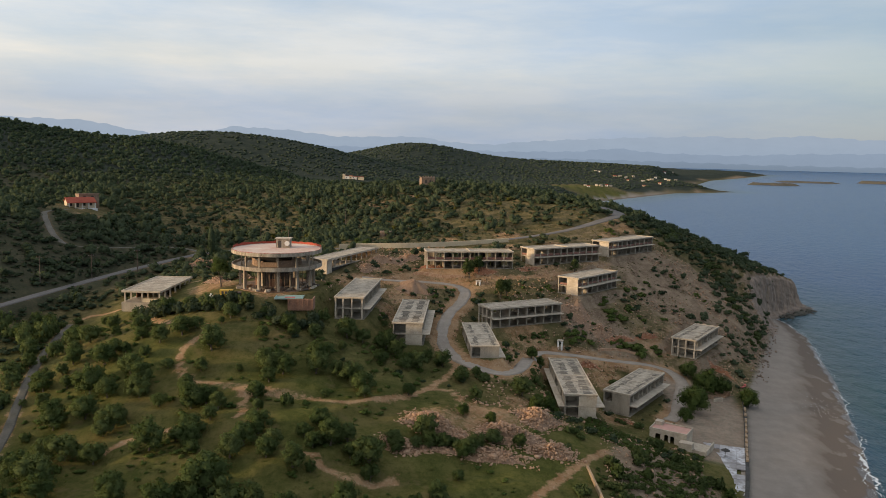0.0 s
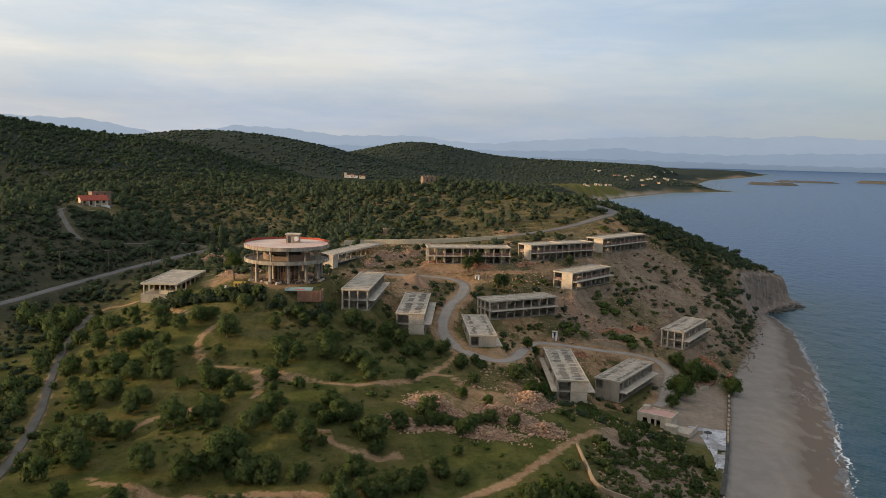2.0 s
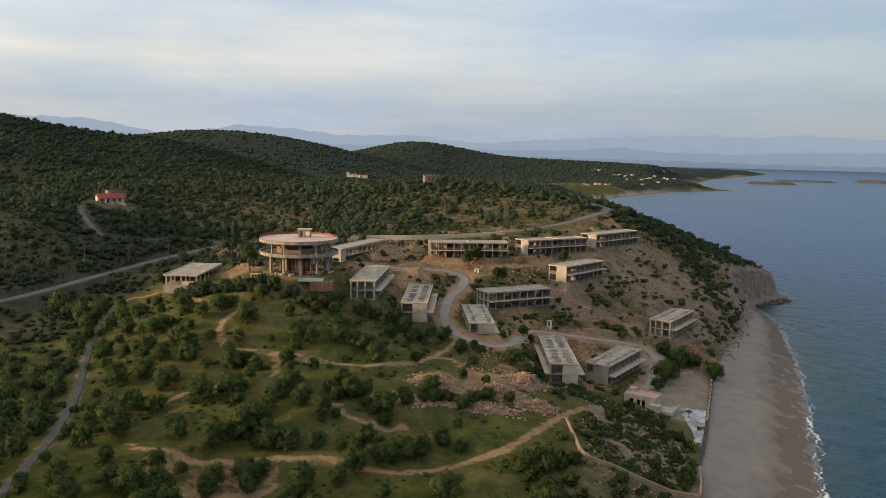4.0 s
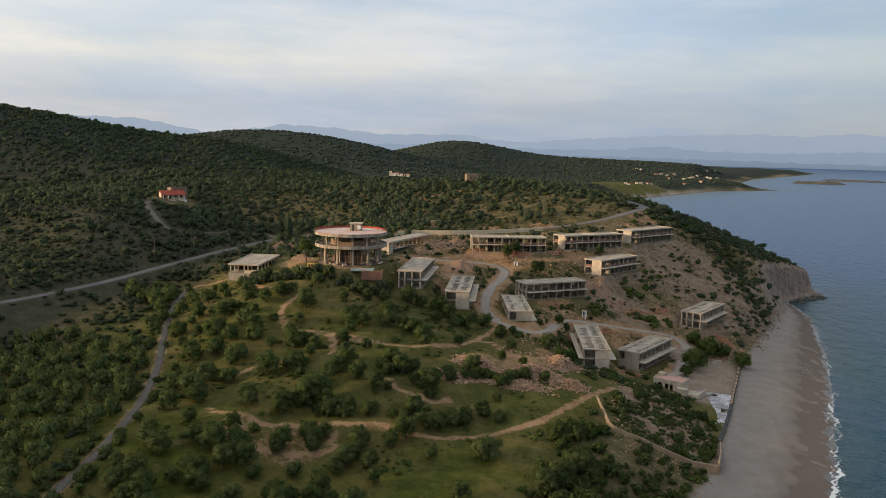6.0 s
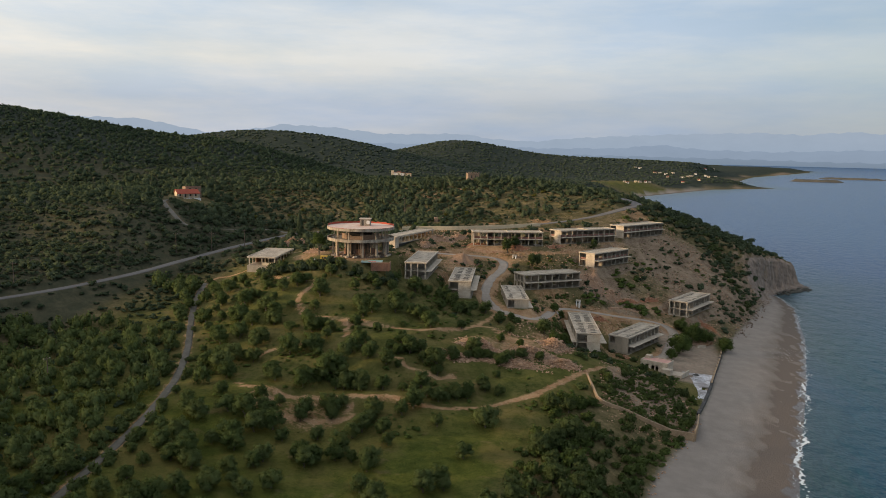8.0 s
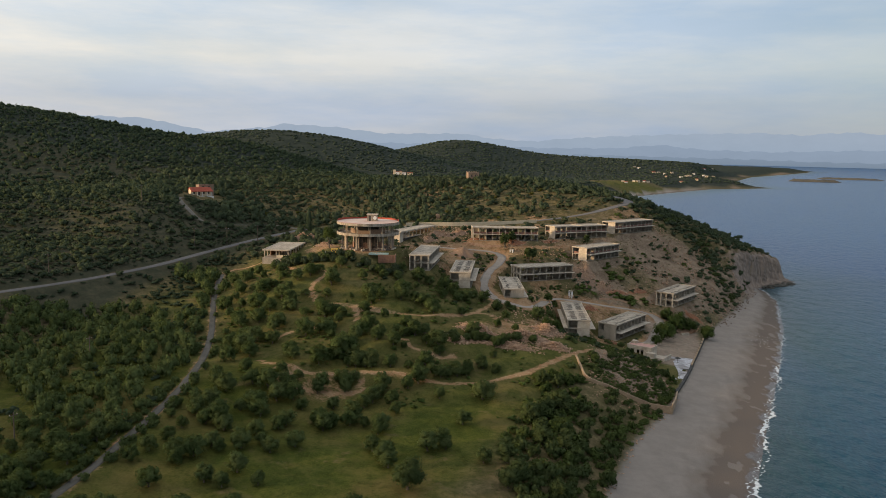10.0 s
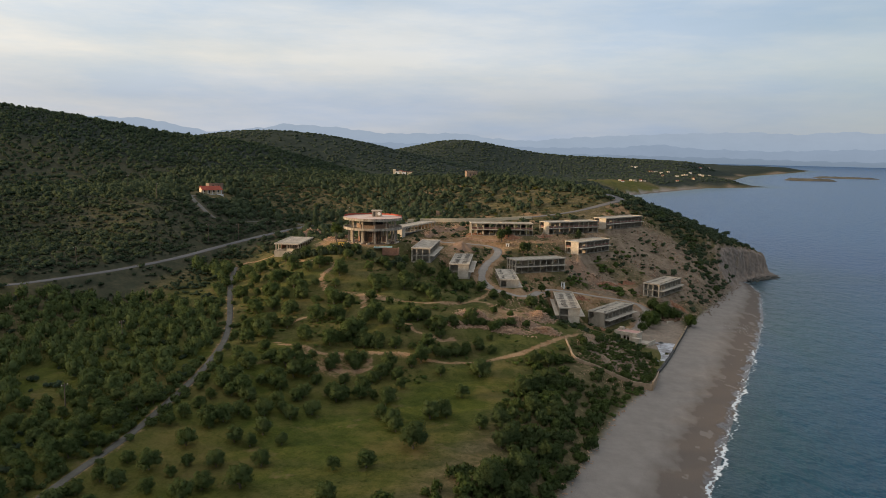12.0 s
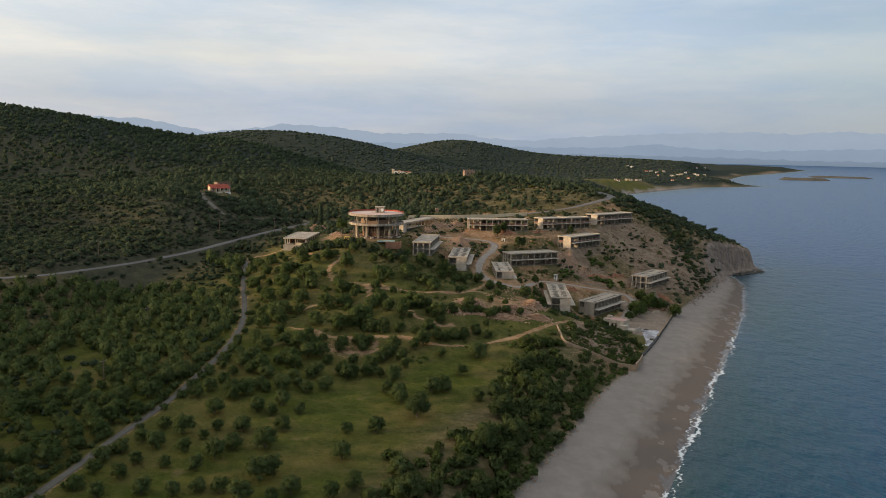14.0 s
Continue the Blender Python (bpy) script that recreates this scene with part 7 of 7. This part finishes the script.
thicket("hill_scrub", hx1[ok], hy1[ok], 1.1 + 2.5 * rng.random(ok.sum()) ** 1.5, 27, SCRUB, "wild olive and evergreen scrub covering the hillside", "bushes", 2, 40, 0.22, 9, 0.9)
hx2, hy2 = scattered(rng, 4600, -300, 60, 262, 470, 5.4)
ok = is_free(hx2, hy2, 2.0) & (drift(hx2, hy2, 24, 7.0) > 0.3) & ~((hx2 > -60) & (hy2 < 330)) & ~((hx2 > 0) & (hy2 < 365)) & (np.hypot(hx2 + 75, hy2 - 398) > 13) & (np.hypot(hx2 + 202, hy2 - 322) > 13) & (np.hypot((hx2 + 226) / 14, (hy2 - 331) / 9) > 1)
thicket("hill_trees", hx2[ok], hy2[ok], rng.uniform(1.9, 3.4, ok.sum()), 28, WILD, "rounded wild olive trees on the upper hill", "trees", 5, 80, 0.16, 8, 1.35)
hx6, hy6 = scattered(rng, 260, -190, 60, 300, 450, 7.0)
ok = is_free(hx6, hy6, 1.0) & (rng.random(len(hx6)) < 0.3)
thicket("yellow_bushes", hx6[ok], hy6[ok], rng.uniform(1.3, 2.4, ok.sum()), 35, DRY, "yellow-green broom between the wild olives", "bushes", 5, 110, 0.24, 5)
hx3, hy3 = scattered(rng, 2600, 30, 145, 250, 420, 2.4)
inland3 = np.interp(hy3, by, bx) - hx3
ok = is_free(hx3, hy3, 1.0) & (inland3 > 2) & ((hy3 > 352 - 0.02 * hx3) | (inland3 < 24)) & (rng.random(len(hx3)) < np.where(hy3 > 350, 0.55, 0.2 + 0.7 * drift(hx3, hy3, 12, 2.0))) & ~((inland3 < 12) & (hy3 > 352))
thicket("headland_scrub", hx3[ok], hy3[ok], rng.uniform(1.0, 2.4, ok.sum()), 29, WILD, "dark evergreen scrub over the headland ridge", "bushes", 4, 60, 0.19, 7)
hx4, hy4 = scattered(rng, 42000, -780, 60, 300, 790, 4.4)
ok = (np.interp(hy4, by, bx) - hx4 > 5) & (hx4 > -0.9 * (hy4 + 139) - 30) & ((hy4 > 515) | (hx4 < -325))
hx4, hy4 = hx4[ok], hy4[ok]
ok = rng.random(len(hx4)) < 0.62 + 0.45 * drift(hx4, hy4, 30, 8.0)
thicket("far_scrub", hx4[ok], hy4[ok], rng.uniform(2.0, 4.6, ok.sum()), 30, SCRUB, "scrub woodland over the far ridge", "bushes", 1, 9, 0.28, 8, 1.1)
hx5, hy5 = rng.uniform(-1050, 720, 19000), 1230 + 1400 * rng.random(19000) ** 1.3
ok = (np.interp(hy5, by, bx) - hx5 > 45) & (hx5 > -0.9 * (hy5 + 139)) & (np.hypot((hx5 - 130) / 110, (hy5 - 1560) / 170) > 0.9) & (rng.random(19000) < 0.35 + 0.65 * drift(hx5, hy5, 60, 3.0))
hx5, hy5 = hx5[ok], hy5[ok]
bv, bf = BALL[1]
pz, pr = on_ground(hx5, hy5), rng.uniform(2.2, 4.4, len(hx5)) * (0.7 + hy5 / 4000)
pv = bv[None] * rng.uniform(0.7, 1.1, (len(hx5), len(bv), 1)) * (pr[:, None, None] * (1, 1, 0.55)) + np.stack([hx5, hy5, pz + 0.6], -1)[:, None]
woods = array_mesh("distant_woods", pv.reshape(-1, 3), (bf[None] + (np.arange(len(hx5)) * len(bv))[:, None, None]).reshape(-1, 3), MAQUIS)
woods.shade_smooth()
tagged(new("distant_woods", woods), "low grey-green woods over the distant hills", "woods", kind="stuff")

# slim cypresses
def cypress(x, y, h):
    t = anchor("cypress", pose(x, y, float(on_ground(x, y)) - 0.1), "tall slim dark cypress by the road", "tree", "cypresses")
    r = np.random.default_rng(int(h * 10))
    n = 700
    z = r.uniform(0.4, h, n)
    w = 0.12 * h * np.sin(np.clip(z / h, 0.02, 1) ** 0.55 * math.pi) ** 0.8 + 0.12
    a = r.uniform(0, 2 * math.pi, n)
    mid = np.c_[w * np.cos(a), w * np.sin(a), z] * r.uniform(0.8, 1.05, (n, 1)) ** (1, 1, 0)
    tri = (r.normal(size=(n, 3, 3)) * (0.2, 0.2, 0.42) + mid[:, None]).reshape(-1, 3)
    core = BALL[2][0] * (0.095 * h, 0.095 * h, 0.47 * h) + (0, 0, 0.52 * h)
    o = new("crown", array_mesh("crown", *joined([(tri, np.arange(3 * n).reshape(-1, 3)), (core, BALL[2][1])]), SCRUB))
    o.parent = t
    part("trunk", tube(bmesh.new(), [(0, 0, -0.5), (0, 0, 1.6)], [0.18, 0.14], 7), BARK, t)


cypress(-122, 283, 14)
for x, y, h in ((-73, 405, 7), (-69.5, 404, 8), (-82, 403, 6)):
    cypress(x, y, h)


# ---------------------------------------------------------------- weeds and loose stones
def tufts(name, x, y, size, seed, material, label, category):
    """Grass and weeds laid over by the wind: three thin blades to a tuft."""
    r = np.random.default_rng(seed)
    n = len(x)
    z = np.repeat(on_ground(x, y), 3)
    a, lean = r.uniform(0, 2 * math.pi, 3 * n), r.uniform(0.7, 1.5, 3 * n) * np.repeat(size, 3)
    w, h = np.repeat(size, 3) * r.uniform(0.25, 0.5, 3 * n), np.repeat(size, 3) * r.uniform(0.25, 0.7, 3 * n)
    ox, oy = np.repeat(x, 3) + r.normal(0, 0.35, 3 * n) * np.repeat(size, 3), np.repeat(y, 3) + r.normal(0, 0.35, 3 * n) * np.repeat(size, 3)
    c, q = np.cos(a), np.sin(a)
    v = np.stack([np.c_[ox + w * q, oy - w * c, z - 0.04], np.c_[ox + lean * c, oy + lean * q, z + h], np.c_[ox - w * q, oy + w * c, z - 0.04]], 1).reshape(-1, 3)
    lie = unit(r.normal(size=(3 * n, 3)) * 0.3 + (0, 0, 1))
    tagged(new(name, array_mesh(name, v, np.arange(len(v)).reshape(-1, 3), material, np.repeat(lie, 3, 0))), label, category, kind="stuff")


for name, box, count, gap, size, material, seed, label in (
        ("dry_weeds", (-60, 105, 170, 350), 26000, 0.6, 0.45, WEEDS, 52, "dry brown weeds over the building site"),
        ("meadow_grass", (-84, 12, -40, 135), 16000, 0.5, 0.3, GRASS, 54, "short grass and dry stalks over the old orchard"),
        ("hill_grass", (-230, 40, 215, 430), 9000, 0.8, 0.4, GRASS, 53, "dry grass between the hillside bushes")):
    x, y = rng.uniform(box[0], box[1], count), rng.uniform(box[2], box[3], count)
    ok = is_free(x, y, 0.2) & off_track(x, y, 1.4) & ~((x > 43) & (y < 234)) & (rng.random(count) < 0.15 + 1.1 * drift(x, y, 4.5, seed) ** 2)
    tufts(name, x[ok], y[ok], rng.uniform(0.5, 1.4, ok.sum()) * size, seed, material, label, "grass")


def loose_stones(name, x, y, size, seed, label, material=None):
    r = np.random.default_rng(seed)
    z = on_ground(x, y)
    shapes = [rock_shape(r) for _ in range(12)]
    pieces = []
    for k in range(len(x)):
        v, f = shapes[k % 12]
        pieces.append((v * size[k] + (x[k], y[k], z[k] + 0.2 * size[k]), f))
    tagged(new(name, array_mesh(name, *joined(pieces), material or STONE)), label, "stones", kind="stuff")


x, y = rng.uniform(-62, 108, 16000), rng.uniform(165, 350, 16000)
ok = is_free(x, y, 0.0) & (drift(x, y, 9, 12.0) > 0.42) & ~((x > 44) & (y < 232)) & ((y > 205) | (x > -12)) & (y < np.where(x > 45, 345, 303))
loose_stones("loose_stone", x[ok][:5200], y[ok][:5200], 0.14 + 0.45 * rng.random(5200)[: min(5200, ok.sum())] ** 2, 61, "loose stones strewn over the site and the slopes")
x, y = rng.uniform(22, 50, 1000), rng.uniform(118, 178, 1000)
ok = is_free(x, y, 0.0)
loose_stones("slope_stone", x[ok], y[ok], rng.uniform(0.12, 0.42, 1000)[ok], 64, "grey broken stones on the bank above the beach")
x = rng.uniform(-4, 18, 160)
y = rng.uniform(20, 140, 160)
edge_x = np.interp(y, by, bx) + rng.normal(0, 0.8, 160)
loose_stones("beach_stone", edge_x, y, rng.uniform(0.1, 0.4, 160), 62, "pale boulders along the back of the beach")
x = rng.uniform(0, 1, 260)
y = rng.uniform(250, 395, 260)
loose_stones("shore_boulder", np.interp(y, by, bx) + rng.normal(0.5, 1.6, 260), y, rng.uniform(0.2, 0.8, 260), 63, "tumbled boulders at the foot of the headland", CLIFF)


def kayak(x, y, turn):
    """A small sit-on boat drawn up on the sand."""
    t = anchor("kayak", pose(x, y, float(on_ground(x, y)) + 0.02, 0, 0, turn), "small red plastic kayak drawn up on the sand", "boat", "kayaks on the beach")
    bm = bmesh.new()
    rings = []
    for n in range(9):
        u = -1 + n / 4
        w = 0.38 * (1 - abs(u) ** 2.4) + 0.03
        lift = 0.14 * u * u
        rings.append([bm.verts.new((1.6 * u, w * c, lift + h)) for c, h in ((-1, 0.3), (-0.6, 0.06), (0, 0.0), (0.6, 0.06), (1, 0.3), (0.7, 0.34), (0, 0.26), (-0.7, 0.34))])
    for a, b in zip(rings, rings[1:]):
        for k in range(8):
            bm.faces.new((a[k], a[(k + 1) % 8], b[(k + 1) % 8], b[k]))
    bm.faces.new(rings[0][::-1])
    bm.faces.new(rings[-1])
    bmesh.ops.recalc_face_normals(bm, faces=bm.faces)
    part("hull", bm, RED_PLASTIC, t)
    part("seat", block(-0.35, 0.15, -0.2, 0.2, 0.25, 0.36), RUBBER, t, "black seat")


kayak(75.2, 242.4, 40)
kayak(76.6, 244.6, 70)
x, y = rng.normal(95.5, 2.2, 90), rng.uniform(222, 242, 90)
x = x + 0.22 * (y - 231)
loose_stones("beach_pebble", x, y, rng.uniform(0.07, 0.14, 90), 65, "white pebbles scattered over the damp sand", WHITE)
x = np.concatenate([rng.uniform(136, 150, 70), rng.uniform(126, 142, 60)])
y = 0.98 * (x - 150) + 397 + rng.normal(-1.5, 1.6, 130)
loose_stones("tide_rock", x + 2.0, y, rng.uniform(0.5, 1.6, 130), 66, "dark wet rocks along the foot of the cliff", ISLET_ROCK)
